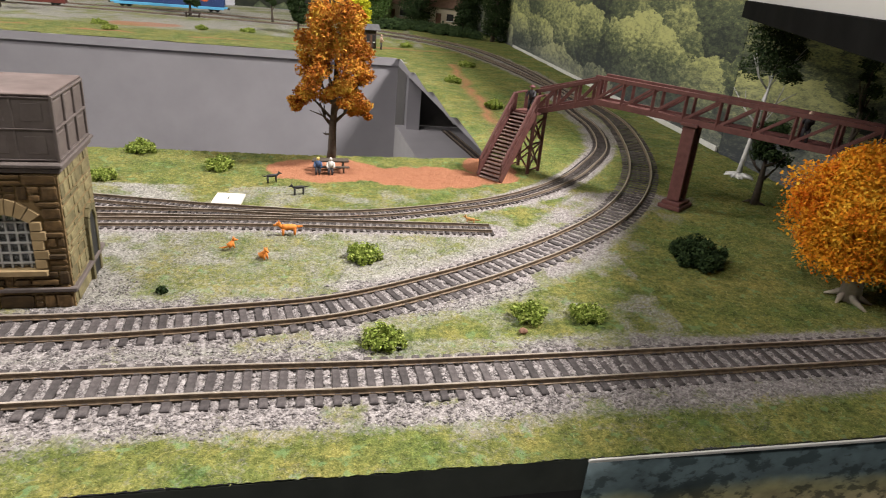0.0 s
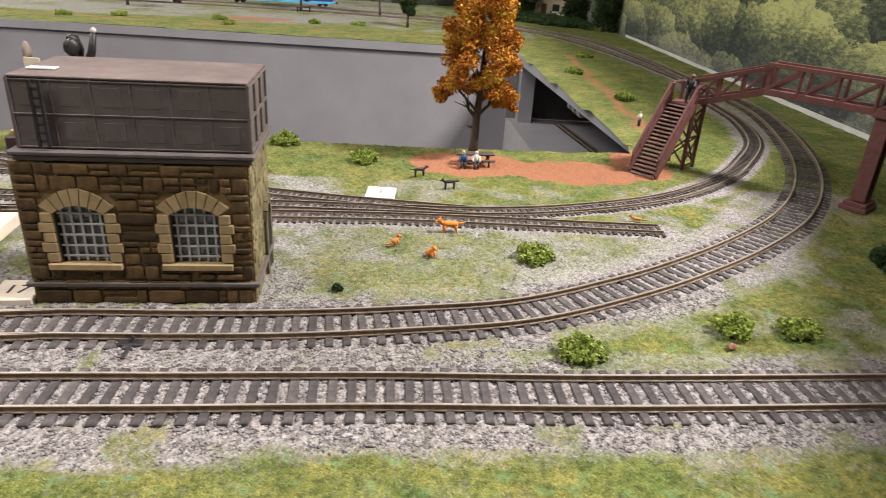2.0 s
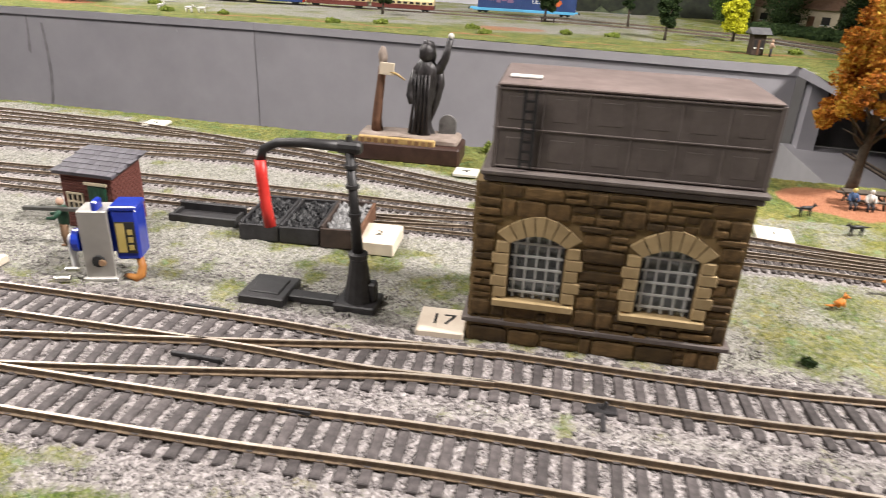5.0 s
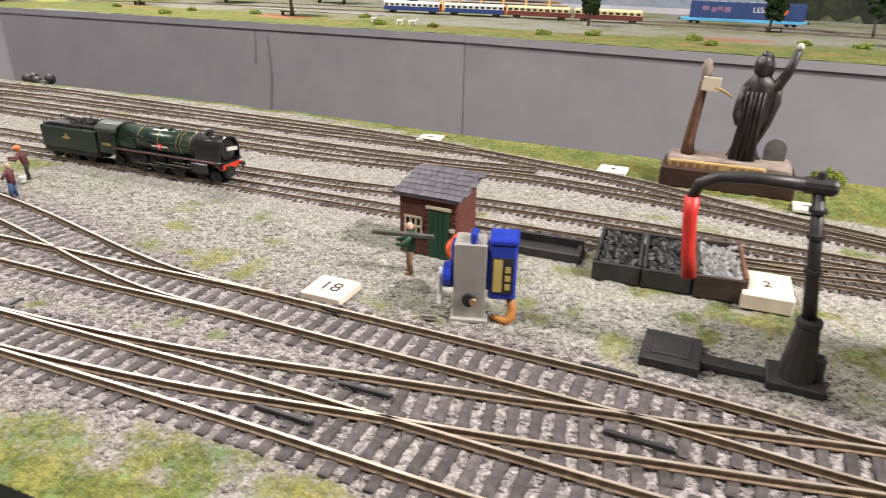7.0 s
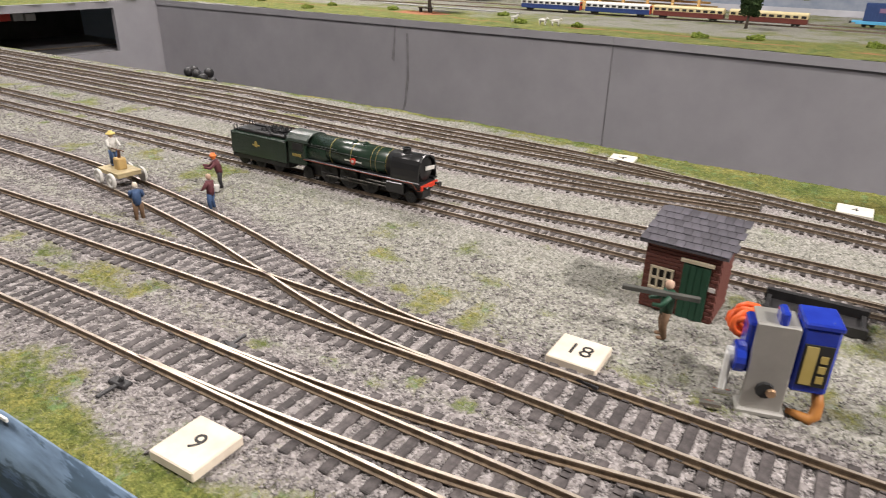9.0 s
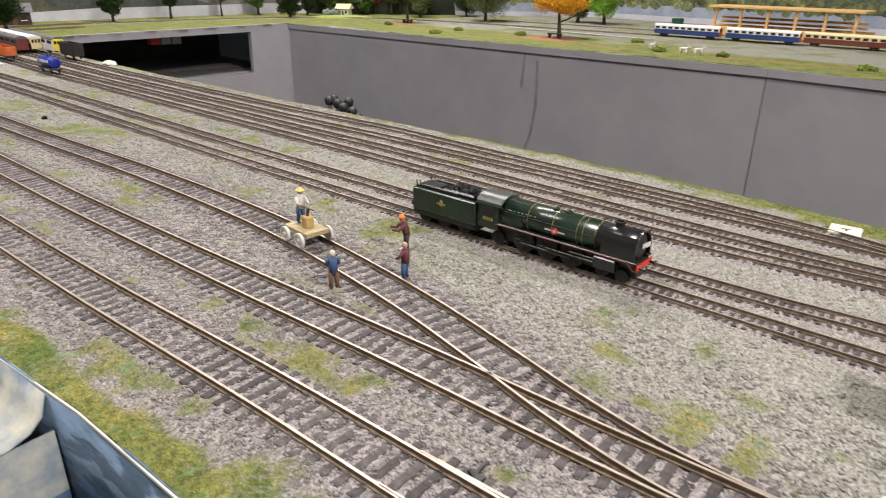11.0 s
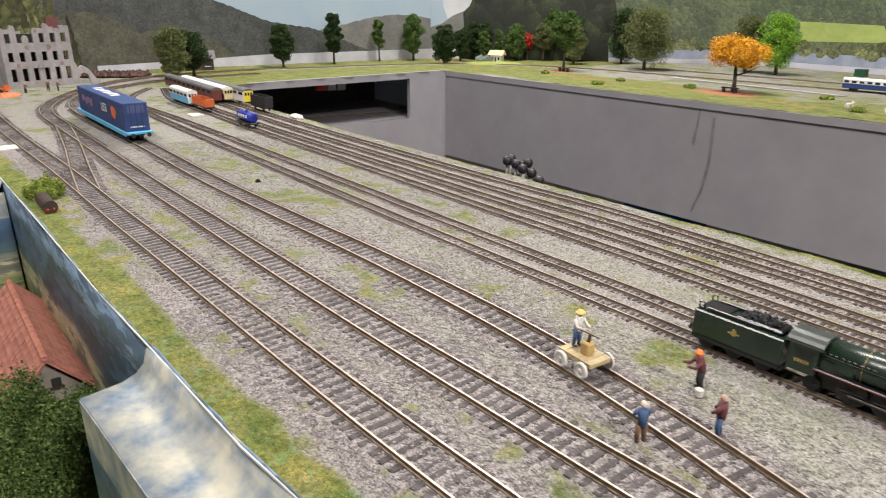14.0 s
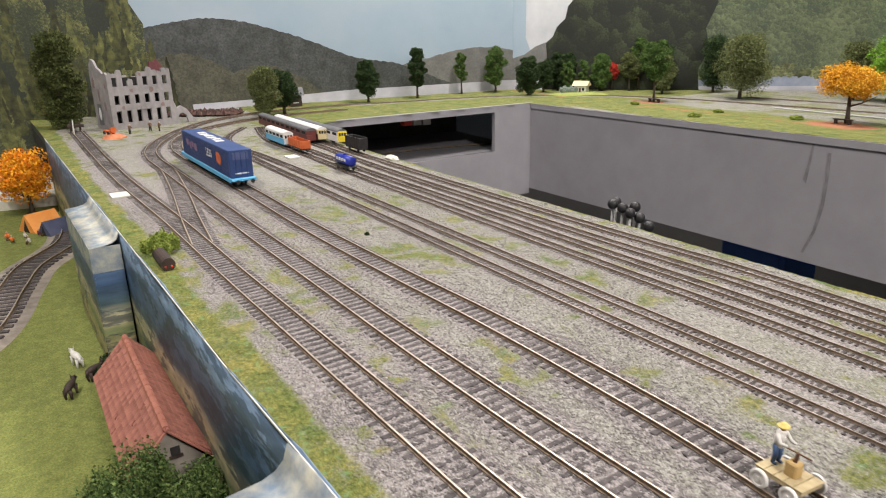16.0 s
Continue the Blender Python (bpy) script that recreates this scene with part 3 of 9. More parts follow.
# the right end: a thin deck edge over an open bay with a lower shelf
panel("deck_edge", (170, 588), (130, 1180), -13, -0.6, -9, GREY_FASCIA, fascia, "grey edge board of the raised deck")
panel("shelf_front", (170, 588), (130, 1180), -240, -112.5, -12, GREY_LIGHT, fascia, "pale grey upright below the shelf")
bm = bmesh.new()
prism(bm, [(-1885, 560), (-1889, 560), (-1941, 1113), (-1950, 1113), (-1900, 560)], -1.4, 0.9)
part("lip", bm, GREY_FASCIA, fascia, "grey capping strip along the edge")
bm = bmesh.new()
prism(bm, [(172, 580), (132, 1180), (400, 1180), (400, 580)], -117, -112)
part("shelf", bm, GREY_FASCIA, fascia, "lower shelf with a hidden track")
bm = bmesh.new()
prism(bm, [(146, 1150), (168, 1148), (168, 1190), (146, 1190)], -112, -13.5)
part("post", bm, GREY_FASCIA, fascia, "grey timber post carrying the deck")
bm = bmesh.new()
prism(bm, [(-1890, 440), (-1940, 1096), (-2320, 1096), (-2320, 440)], -118, -114)
part("shelf", bm, GREY_FASCIA, fascia, "lower shelf with a hidden track")
# tunnel backs coloured dark to stand in for the shade inside
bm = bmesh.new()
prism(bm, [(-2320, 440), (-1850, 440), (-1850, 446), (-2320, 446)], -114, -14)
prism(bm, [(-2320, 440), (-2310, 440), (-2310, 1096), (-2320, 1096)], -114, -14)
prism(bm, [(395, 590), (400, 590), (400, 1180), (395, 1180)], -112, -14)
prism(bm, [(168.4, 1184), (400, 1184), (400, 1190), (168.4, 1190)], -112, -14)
part("tunnel_back", bm, M("bay_shade_board", (0.06, 0.056, 0.054), (0.10, 0.094, 0.09), 30, 0.7), fascia)
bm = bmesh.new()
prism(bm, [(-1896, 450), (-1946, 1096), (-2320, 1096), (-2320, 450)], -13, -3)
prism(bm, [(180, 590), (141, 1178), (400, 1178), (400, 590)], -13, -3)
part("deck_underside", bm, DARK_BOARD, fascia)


# ---- railway track ----
def rail_mesh(name, xy, z0, h, w, side=RAIL_SIDE):
    """A rail swept along a line: foot, web and head, bright on top."""
    prof = [(-1.0, 0), (-1.0, 0.14), (-0.32, 0.24), (-0.32, 0.66), (-0.55, 0.76), (-0.55, 0.95), (-0.48, 1.0), (0.48, 1.0), (0.55, 0.95), (0.55, 0.76), (0.32, 0.66), (0.32, 0.24), (1.0, 0.14), (1.0, 0)]
    d = np.gradient(xy, axis=0)
    d /= np.linalg.norm(d, axis=1)[:, None]
    n = np.c_[-d[:, 1], d[:, 0]]
    k = len(prof)
    verts = []
    for p, q in zip(xy, n):
        verts += [(p[0] + q[0] * u * w, p[1] + q[1] * u * w, z0 + v * h) for u, v in prof]
    faces = [(i * k + j, i * k + j + 1, (i + 1) * k + j + 1, (i + 1) * k + j) for i in range(len(xy) - 1) for j in range(k - 1)]
    faces += [tuple(range(k)), tuple(range((len(xy) - 1) * k, len(xy) * k))[::-1]]
    me = flat_mesh(name, verts, faces, [side, RAIL_TOP])
    mi = np.zeros(len(faces), int)
    for i in range(len(xy) - 1):
        mi[i * (k - 1) + 6] = 1
    me.polygons.foreach_set("material_index", mi)
    return me


def sleeper_mesh(length, width, z0, z1, gauge, chair):
    bm = bmesh.new()
    box(bm, (0, 0, (z0 + z1) / 2), (width, length, z1 - z0), 0.25)
    for s in (-1, 1):
        for q in (-1, 1):
            box(bm, (0, s * gauge / 2 + q * chair * 0.85, z1 + chair * 0.22), (width * 0.62, chair * 0.75, chair * 0.5))
    return mesh_of("sleeper", bm, SLEEPER)


SLEEPER_OO = sleeper_mesh(30, 3.1, -0.6, 1.5, OO, 1.05)


def track_oo(key, label, widen=None, skip=None, pieces=True):
    xy, d = spline(PLAN_OO[key], 6.0)
    n = np.c_[-d[:, 1], d[:, 0]]
    mid = xy[len(xy) // 2]
    t = thing("railway_track", label, "track", put(mid[0], mid[1], 0), "broad model tracks")
    for s in (-1, 1):
        part("rail", rail_mesh("rail", xy + n * s * (OO / 2 + 0.4) - mid, 1.5, 2.3, 1.0), None, t, "rust-brown rail with a bright worn top")
    sxy, sd = spline(PLAN_OO[key], 6.4)
    rs = random.Random(len(key))
    rest_v, rest_f = [], []
    for i, (p, e) in enumerate(zip(sxy, sd)):
        if skip and skip(p):
            continue
        ang = math.degrees(math.atan2(e[1], e[0])) + rs.uniform(-1, 1)
        sc, off = (1.0, 0.0) if not widen else widen(p)
        m = put(p[0] - mid[0], p[1] - mid[1] + off, rs.uniform(-0.12, 0.08), ang) @ Matrix.Diagonal((1, sc, 1, 1))
        if p[0] > -1150 and p[1] < 620:
            part("sleeper", SLEEPER_OO, None, t, "", m)
        else:
            k = len(rest_v)
            rest_v += [m @ v.co for v in SLEEPER_OO.vertices]
            rest_f += [tuple(k + j for j in f.vertices) for f in SLEEPER_OO.polygons]
    if rest_v:
        me = bpy.data.meshes.new("far_sleeper")
        me.from_pydata(rest_v, [], rest_f)
        me.materials.append(SLEEPER_N)
        part("far_sleeper", me, None, t)["kind"] = "stuff"
    return t


def small_sleeper():
    bm = bmesh.new()
    box(bm, (0, 0, 0.3), (1.9, 16.6, 1.4))
    return mesh_of("sleeper", bm, M("small_sleeper", (0.042, 0.035, 0.033), (0.105, 0.088, 0.082), 600, 0.75, 0, 0.4, vary=0.35))


SLEEPER_SMALL = small_sleeper()


def track_n(key, pts, label, skip=None):
    xy, d = spline(pts, 6.0)
    n = np.c_[-d[:, 1], d[:, 0]]
    mid = xy[len(xy) // 2]
    t = thing("narrow_track", label, "track", put(mid[0], mid[1], 0), "small-gauge model tracks")
    for s in (-1, 1):
        part("rail", rail_mesh("rail", xy + n * s * (NN / 2 + 0.3) - mid, 1.0, 1.7, 0.62, RAIL_FINE), None, t, "thin rail with a bright worn top")
    sxy, sd = spline(pts, 3.9)
    verts, faces = [], []
    for p, e in zip(sxy, sd):
        if skip and skip(p):
            continue
        if -640 < p[0] < 330 and p[1] < 600 and key != "hidden":
            part("sleeper", SLEEPER_SMALL, None, t, "", put(p[0] - mid[0], p[1] - mid[1], 0, math.degrees(math.atan2(e[1], e[0]))))
            continue
        q = np.array([-e[1], e[0]])
        b = len(verts)
        for zz in (-0.4, 1.0):
            for u, v in ((-0.95, -8.3), (0.95, -8.3), (0.95, 8.3), (-0.95, 8.3)):
                w = p - mid + e * u + q * v
                verts.append((w[0], w[1], zz))
        faces += [(b + 4, b + 5, b + 6, b + 7), (b, b + 1, b + 5, b + 4), (b + 1, b + 2, b + 6, b + 5), (b + 2, b + 3, b + 7, b + 6), (b + 3, b, b + 4, b + 7)]
    if verts:
        part("far_sleeper", flat_mesh("far_sleeper", verts, faces, SLEEPER_N), None, t)["kind"] = "stuff"
    return t


MAIN_MID, MAIN_FRONT = spline(PLAN_OO["middle"], 3.0)[0], spline(PLAN_OO["front"], 3.0)[0]


def apart(p, line):
    return np.min(np.linalg.norm(line - p, axis=1))


def widened(branches):
    def f(p):
        for b in branches:
            q = b[np.argmin(np.abs(b[:, 0] - p[0]))]
            gap = q[1] - p[1]
            if abs(q[0] - p[0]) < 4 and abs(gap) < 15:
                return 1 + abs(gap) / 31, gap / 2
        return 1.0, 0.0
    return f


BR = {k: LINES[k][0] for k in ("trolley", "crossover", "crossover_left")}
track_oo("front", "ballasted model track with brown rails along the front edge", widened([BR["crossover"], BR["crossover_left"]]))
track_oo("middle", "ballasted model track with brown rails curving beneath the footbridge", widened([BR["crossover"], BR["trolley"], BR["crossover_left"]]))
track_oo("trolley", "yard track of brown rails carrying the small yellow trolley", None, lambda p: apart(p, MAIN_MID) < 15)
track_oo("crossover", "crossover of brown rails joining the two front tracks", None, lambda p: apart(p, MAIN_MID) < 15 or apart(p, MAIN_FRONT) < 15)
track_oo("crossover_left", "crossover of dark rails by the ruined building", None, lambda p: apart(p, MAIN_MID) < 15 or apart(p, MAIN_FRONT) < 15)
NLAB = {"siding": "small-gauge track ending open beside the lawn", "curve": "small-gauge track curving towards the footbridge stairs"}
for key, pts in PLAN_N.items():
    track_n(key, pts, NLAB.get(key, "small-gauge storage track of thin brown rails in grey ballast"))
track_n("link", [(-300, 390), (-240, 396.5), (-205, 404), (-170, 413), (-130, 421), (-85, 423)], "short small-gauge link between the siding and the curve", lambda p: min(apart(p, LINES["siding"][0]), apart(p, LINES["curve"][0])) < 7.5)
for pts in PLAN_FAR:
    track_n("far", pts, "far small-gauge track on a grey stone bed")


# ---- the room and the printed backscenes ----
ROOM_WALL = M("room_wall_paint", (0.17, 0.165, 0.16), (0.20, 0.195, 0.19), 8, 0.8, 0, 0.02)
CEILING = M("ceiling_paint", (0.36, 0.355, 0.345), (0.40, 0.395, 0.385), 6, 0.85, 0, 0.02)
CARPET = M("dark_carpet", (0.03, 0.03, 0.035), (0.07, 0.07, 0.075), 200, 0.95, 0, 0.4)


def room_box(name, c, s, mat, label, cat):
    bm = bmesh.new()
    box(bm, c, s)
    solo(name, bm, mat, label, cat, kind="structure")


room_box("floor", (-900, 600, -960), (4400, 4400, 20), CARPET, "dark carpet floor of the club room", "floor")
room_box("ceiling", (-900, 600, 1500), (4400, 4400, 20), CEILING, "white painted ceiling", "ceiling")
room_box("wall_north", (-900, 2810, 270), (4400, 20, 2440), ROOM_WALL, "plain pale painted wall", "wall")
room_box("wall_south", (-900, -1610, 270), (4400, 20, 2440), ROOM_WALL, "plain pale painted wall", "wall")
room_box("wall_west", (-3110, 600, 270), (20, 4400, 2440), ROOM_WALL, "plain pale painted wall", "wall")
room_box("wall_east", (1310, 600, 270), (20, 4400, 2440), ROOM_WALL, "plain pale painted wall", "wall")

SKY_PRINT = M("printed_sky", (0.27, 0.36, 0.44), (0.36, 0.43, 0.49), 3, 0.6, 0, 0.0, stain=0.05)
CLOUD_PRINT = M("printed_cloud", (0.45, 0.47, 0.50), (0.62, 0.63, 0.65), 9, 0.6, 0, 0.0)
HILL_PRINT = M("printed_hill", (0.035, 0.044, 0.052), (0.105, 0.108, 0.095), 190, 0.6, 0, 0.0, stain=0.45)
SLOPE_PRINT = M("printed_sunlit_slope", (0.05, 0.056, 0.042), (0.135, 0.128, 0.085), 210, 0.6, 0, 0.0, stain=0.4)
FAR_HILL_PRINT = M("printed_far_hill", (0.13, 0.14, 0.145), (0.21, 0.20, 0.175), 160, 0.6, 0, 0.0, stain=0.25)
LAKE_PRINT = M("printed_lake", (0.40, 0.40, 0.45), (0.53, 0.53, 0.58), 20, 0.55, 0, 0.0, stain=0.08)
LAKE_BLUE = M("printed_blue_water", (0.20, 0.24, 0.32), (0.32, 0.35, 0.42), 30, 0.55, 0, 0.0)
WOOD_PRINT = M("printed_forest", (0.055, 0.070, 0.032), (0.26, 0.28, 0.12), 160, 0.6, 0, 0.0, island=0.55, stain=0.5)
PINE_PRINT = M("printed_pines", (0.018, 0.026, 0.012), (0.17, 0.175, 0.05), 60, 0.6, 0, 0.0, island=0.75, stain=0.5)
DARK_WOOD_PRINT = M("printed_dark_wood", (0.008, 0.012, 0.008), (0.035, 0.045, 0.022), 80, 0.6, 0, 0.0, island=0.5, stain=0.4)
FIELD_PRINT = M("printed_field", (0.26, 0.33, 0.08), (0.34, 0.40, 0.13), 40, 0.6, 0, 0.0)


SPAN = {}


def board(name, a, b, z0, z1, label):
    """A backscene board; its prints are thin sheets laid on its face, u along it and v up."""
    t = thing(name, label, "backscene", put(b[0], b[1], 0, math.degrees(math.atan2(a[1] - b[1], a[0] - b[0]))), kind="structure")
    bm = bmesh.new()
    L = math.hypot(b[0] - a[0], b[1] - a[1])
    box(bm, (L / 2, 4, (z0 + z1) / 2), (L, 8, z1 - z0))
    part("sheet", bm, SKY_PRINT, t, "pale blue-grey printed sky")
    SPAN[t.name] = L
    return t, L


def sheet(t, name, pts, layer, mat, label):
    """A printed outline on a board's face."""
    bm = bmesh.new()
    slab(bm, [(SPAN[t.name] - u, v) for u, v in pts], -0.6 * layer, -0.6 * layer + 0.5)
    part(name, bm, mat, t, label)


def ragged(u0, u1, vf, step, amp, seed, low):
    rs = random.Random(seed)
    n = max(2, int((u1 - u0) / step))
    top = [(u0 + (u1 - u0) * k / n, vf(u0 + (u1 - u0) * k / n) + rs.uniform(-amp, amp)) for k in range(n + 1)]
    return [(u0, low)] + top + [(u1, low)]


def crowns(t, name, u0, u1, v0, v1, size, count, mat, label, seed, layer, pine=False):
    """Many overlapping printed tree crowns in one sheet."""
    rs = random.Random(seed)
    verts, faces = [], []
    for i in range(count):
        f = i / count
        u = rs.uniform(u0, u1)
        peak = v1 - (v1 - v0) * (0.22 + 0.22 * math.sin(u / 47.0) + 0.10 * math.sin(u / 17.0))
        v = peak + (v0 - peak) * (f ** 0.8) + rs.uniform(-0.5, 0.5) * size
        r = size * rs.uniform(0.5, 1.2)
        y = -0.6 * layer - 0.4 * f
        b = len(verts)
        if pine:
            h, w = r * 3.0, r * 0.55
            ring = []
            for k in range(7):
                q = k / 7
                ring.append((u - w * (1 - q) * (1.0 if k % 2 else 0.62) - 1, v + h * q - h / 2))
            ring.append((u, v + h / 2))
            ring += [(2 * u - p + rs.uniform(-2, 2), q2) for p, q2 in ring[-2::-1]]
        else:
            n = 14
            ring = [(u + r * rs.uniform(0.72, 1.12) * math.cos(2 * math.pi * k / n), v + 0.85 * r * rs.uniform(0.72, 1.12) * math.sin(2 * math.pi * k / n)) for k in range(n)]
        verts += [(SPAN[t.name] - p, y, q) for p, q in ring]
        faces.append(tuple(range(b, b + len(ring))))
    ob = part(name, flat_mesh(name, verts, faces, mat), None, t, label)
    ob["kind"] = "stuff"


# left board: forest, hills and a lake; u runs from the front (y -700) to the back
left, _ = board("backdrop_left", (-2334, 1320), (-2334, -700), -160, 620, "printed backscene of hills, a lake and conifers")
Y = lambda y: 1320 - y
hill = [(1480, 60), (1359, 100), (1231, 92), (1089, 92), (1012, 96), (901, 106), (796, 106), (730, 136), (636, 171), (547, 198), (435, 226), (340, 224), (279, 207), (150, 190), (-100, 170)]
sheet(left, "far_hill", ragged(0, Y(700), lambda u: 108 + 26 * math.sin(u / 120.0 + 0.6), 12, 2, 3, 0), 1, FAR_HILL_PRINT, "pale grey-brown distant hill")
ridge = [(1180, 0), (1010, 60)] + hill[5:]
hx, hz = [Y(y) for y, z in ridge], [z for y, z in ridge]
sheet(left, "hill", ragged(Y(1180), Y(-100), lambda u: sum(np.interp(u + d, hx, hz) for d in (-60, -30, 0, 30, 60)) / 5, 8, 1.6, 9, 0), 2, HILL_PRINT, "dark grey-green wooded hill")
sheet(left, "hill", ragged(Y(700), Y(330), lambda u: 12 + 92 * math.sin(math.pi * (u - Y(700)) / 370.0), 9, 3, 4, 0), 3, SLOPE_PRINT, "lighter wooded slope")
sheet(left, "hill", ragged(Y(520), Y(240), lambda u: 20 + 120 * math.sin(math.pi * (u - Y(520)) / 420.0), 9, 3, 6, 0), 3.4, SLOPE_PRINT, "sunlit brown wooded slope")
sheet(left, "forest", [(Y(300), -150), (Y(-700), -150), (Y(-700), 610), (Y(150), 610), (Y(185), 480), (Y(178), 400), (Y(215), 330), (Y(208), 270), (Y(240), 210), (Y(236), 150), (Y(268), 95), (Y(270), 50), (Y(300), 10)], 4, wood_print("printed_conifer_wood", (0.014, 0.02, 0.012), (0.035, 0.045, 0.018), (0.22, 0.22, 0.07), 0.05, 3.0, -0.3, -0.1), "printed sunlit conifer forest")
sheet(left, "lake", [(0, -2), (Y(330), -2), (Y(330), 14), (Y(500), 18), (Y(760), 28), (0, 30)], 4, LAKE_PRINT, "white-grey printed lake")
crowns(left, "conifers", Y(292), Y(180), -30, 150, 24, 34, PINE_PRINT, "printed sunlit conifers at the forest's edge", 25, 5.6, True)
crowns(left, "conifers", Y(236), Y(-690), -120, 400, 30, 420, PINE_PRINT, "printed sunlit conifer forest", 5, 5, True)

# diagonal board: a cliff, a cloud and dark woods
diag, DL = board("backdrop_corner", (-1650, 2048), (-2338, 1320), -20, 620, "printed backscene of dark woods and a pale cloud")
D = lambda pts: [(DL - u, v) for u, v in pts]
sheet(diag, "cloud", D([(43, 600), (43, 160), (60, 118), (150, 150), (320, 610)]), 1, CLOUD_PRINT, "white printed cloud")
sheet(diag, "hill", D([(0, 0), (0, 96), (40, 108), (74, 132), (110, 146), (136, 168), (190, 240), (300, 330), (300, 0)]), 2, FAR_HILL_PRINT, "tan printed cliff")
sheet(diag, "lake", D([(0, -2), (400, -2), (400, 28), (0, 30)]), 3, LAKE_PRINT, "white-grey printed lake")
WOODLAND = wood_print("printed_woodland", (0.004, 0.006, 0.003), (0.010, 0.014, 0.006), (0.042, 0.056, 0.022), 0.05, 1.2, -0.3, -0.2)
HILLSIDE = wood_print("printed_hillside", (0.045, 0.06, 0.038), (0.08, 0.105, 0.052), (0.15, 0.175, 0.09), 0.012, 1.0, -0.3, -0.2)
edge = [(100, 0), (104, 60), (112, 100), (108, 141), (128, 160), (140, 190), (165, 214), (172, 250), (205, 290), (214, 340), (250, 390), (262, 440), (300, 500), (330, 600), (606, 600), (592, 480), (612, 400), (590, 330), (604, 250), (578, 180), (592, 120), (566, 60), (574, 0)]
sheet(diag, "dark_woods", D(edge), 4, WOODLAND, "printed dark woodland")
sheet(diag, "green_hill", ragged(0, DL - 420, lambda u: 470 - 0.2 * u, 14, 4, 8, 0), 2.5, HILLSIDE, "green wooded hillside")
sheet(diag, "water", D([(560, 2), (DL, 2), (DL, 42), (560, 40)]), 3, LAKE_BLUE, "grey-blue printed water")
sheet(diag, "shore", D([(560, -2), (DL, -2), (DL, 14), (560, 12)]), 3.6, LAKE_PRINT, "white shore line")
crowns(diag, "hedge_trees", 0, DL - 575, 42, 70, 12, 110, WOOD_PRINT, "printed hedge trees", 13, 3.2)

# far board: green hillside, fields and water
farb, FL = board("backdrop_far", (398, 2048), (-1650, 2048), -20, 620, "printed backscene of a green hillside above water")
X = lambda x: 398 - x
sheet(farb, "green_hill", ragged(0, FL, lambda u: 400 + 60 * math.sin(u / 330.0), 14, 5, 9, 0), 1, HILLSIDE, "green wooded hillside")
for pts in ([(-1520, 128), (-1514, 74), (-1276, 80), (-1298, 122)], [(-1286, 122), (-1262, 82), (-1150, 88), (-1200, 118)], [(-1130, 122), (-1150, 92), (-900, 100), (-890, 130)]):
    sheet(farb, "field", [(X(x), z) for x, z in pts], 2, FIELD_PRINT, "bright green field")
crowns(farb, "hedge_trees", X(-560), FL, 45, 78, 13, 240, WOOD_PRINT, "printed hedge trees", 11, 3)
sheet(farb, "water", [(X(-300), 2), (FL, 2), (FL, 44), (X(-300), 44)], 3, LAKE_BLUE, "grey-blue printed water")
sheet(farb, "shore", [(X(-250), -2), (FL, -2), (FL, 15), (X(-250), 15)], 5, LAKE_PRINT, "white shore line")
crowns(farb, "garden_trees", -20, X(-250), 20, 260, 40, 260, DARK_WOOD_PRINT, "printed dark trees behind gardens", 12, 4)

# right board: a sunlit wood above grey shade
right, RL = board("backdrop_right", (404, 640), (404, 2048), -20, 330, "printed backscene of a sunlit yellow-green wood")
SUNLIT = wood_print("printed_sunlit_wood", (0.024, 0.031, 0.029), (0.12, 0.145, 0.075), (0.52, 0.53, 0.21), 0.050, 1.15, 0.01, 0.095, 2.4, 1.44)
sheet(right, "sunlit_wood", [(0, -18), (RL, -18), (RL, 325), (0, 325)], 2, SUNLIT, "yellow-green sunlit trees above grey shade")
right2, RL2 = board("backdrop_right_end", (580, 300), (404, 640), -20, 330, "printed backscene of a shaded wood")
sheet(right2, "sunlit_wood", [(0, -18), (RL2, -18), (RL2, 325), (0, 325)], 2, SUNLIT, "yellow-green sunlit trees above grey shade")

bm = bmesh.new()
box(bm, (400.5, 1060, 2.2), (2.4, 840, 5.0), 0.3)
solo("trim", bm, M("white_paper_edge", (0.60, 0.60, 0.56), (0.70, 0.70, 0.66), 120, 0.8), "white paper edge along the backscene's foot", "trim", kind="structure")

# the shelf that overhangs the right end
bm = bmesh.new()
# its unseen reach forwards and to the right is added to block lamp light
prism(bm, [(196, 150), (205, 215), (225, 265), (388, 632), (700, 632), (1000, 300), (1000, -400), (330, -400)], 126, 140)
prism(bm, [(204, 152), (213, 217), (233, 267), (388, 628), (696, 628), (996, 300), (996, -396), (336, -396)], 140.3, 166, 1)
# lower slab near-black so the underside stays dark against bounced light
solo("overhead_shelf", bm, [M("dark_shelf_underside", (0.004, 0.004, 0.004), (0.010, 0.010, 0.010), 40, 0.9, 0, 0.1, spec=0.1), M("white_shelf_paint", (0.70, 0.69, 0.66), (0.76, 0.75, 0.72), 20, 0.5)], "dark-bottomed white shelf board hanging over the layout corner", "shelf", kind="structure")


# ---- foliage helpers ----
def leaf_mat(name, a, b, c):
    m, nt, bs = node_set(name)
    ge = nt.nodes.new("ShaderNodeNewGeometry")
    col = ramp_node(nt, ge.outputs["Random Per Island"], [(0.0, a), (0.5, b), (1.0, c)]).outputs[0]
    nt.links.new(col, bs.inputs["Base Color"])
    bs.inputs["Roughness"].default_value = 0.85
    bs.inputs["Specular IOR Level"].default_value = 0.2
    return m


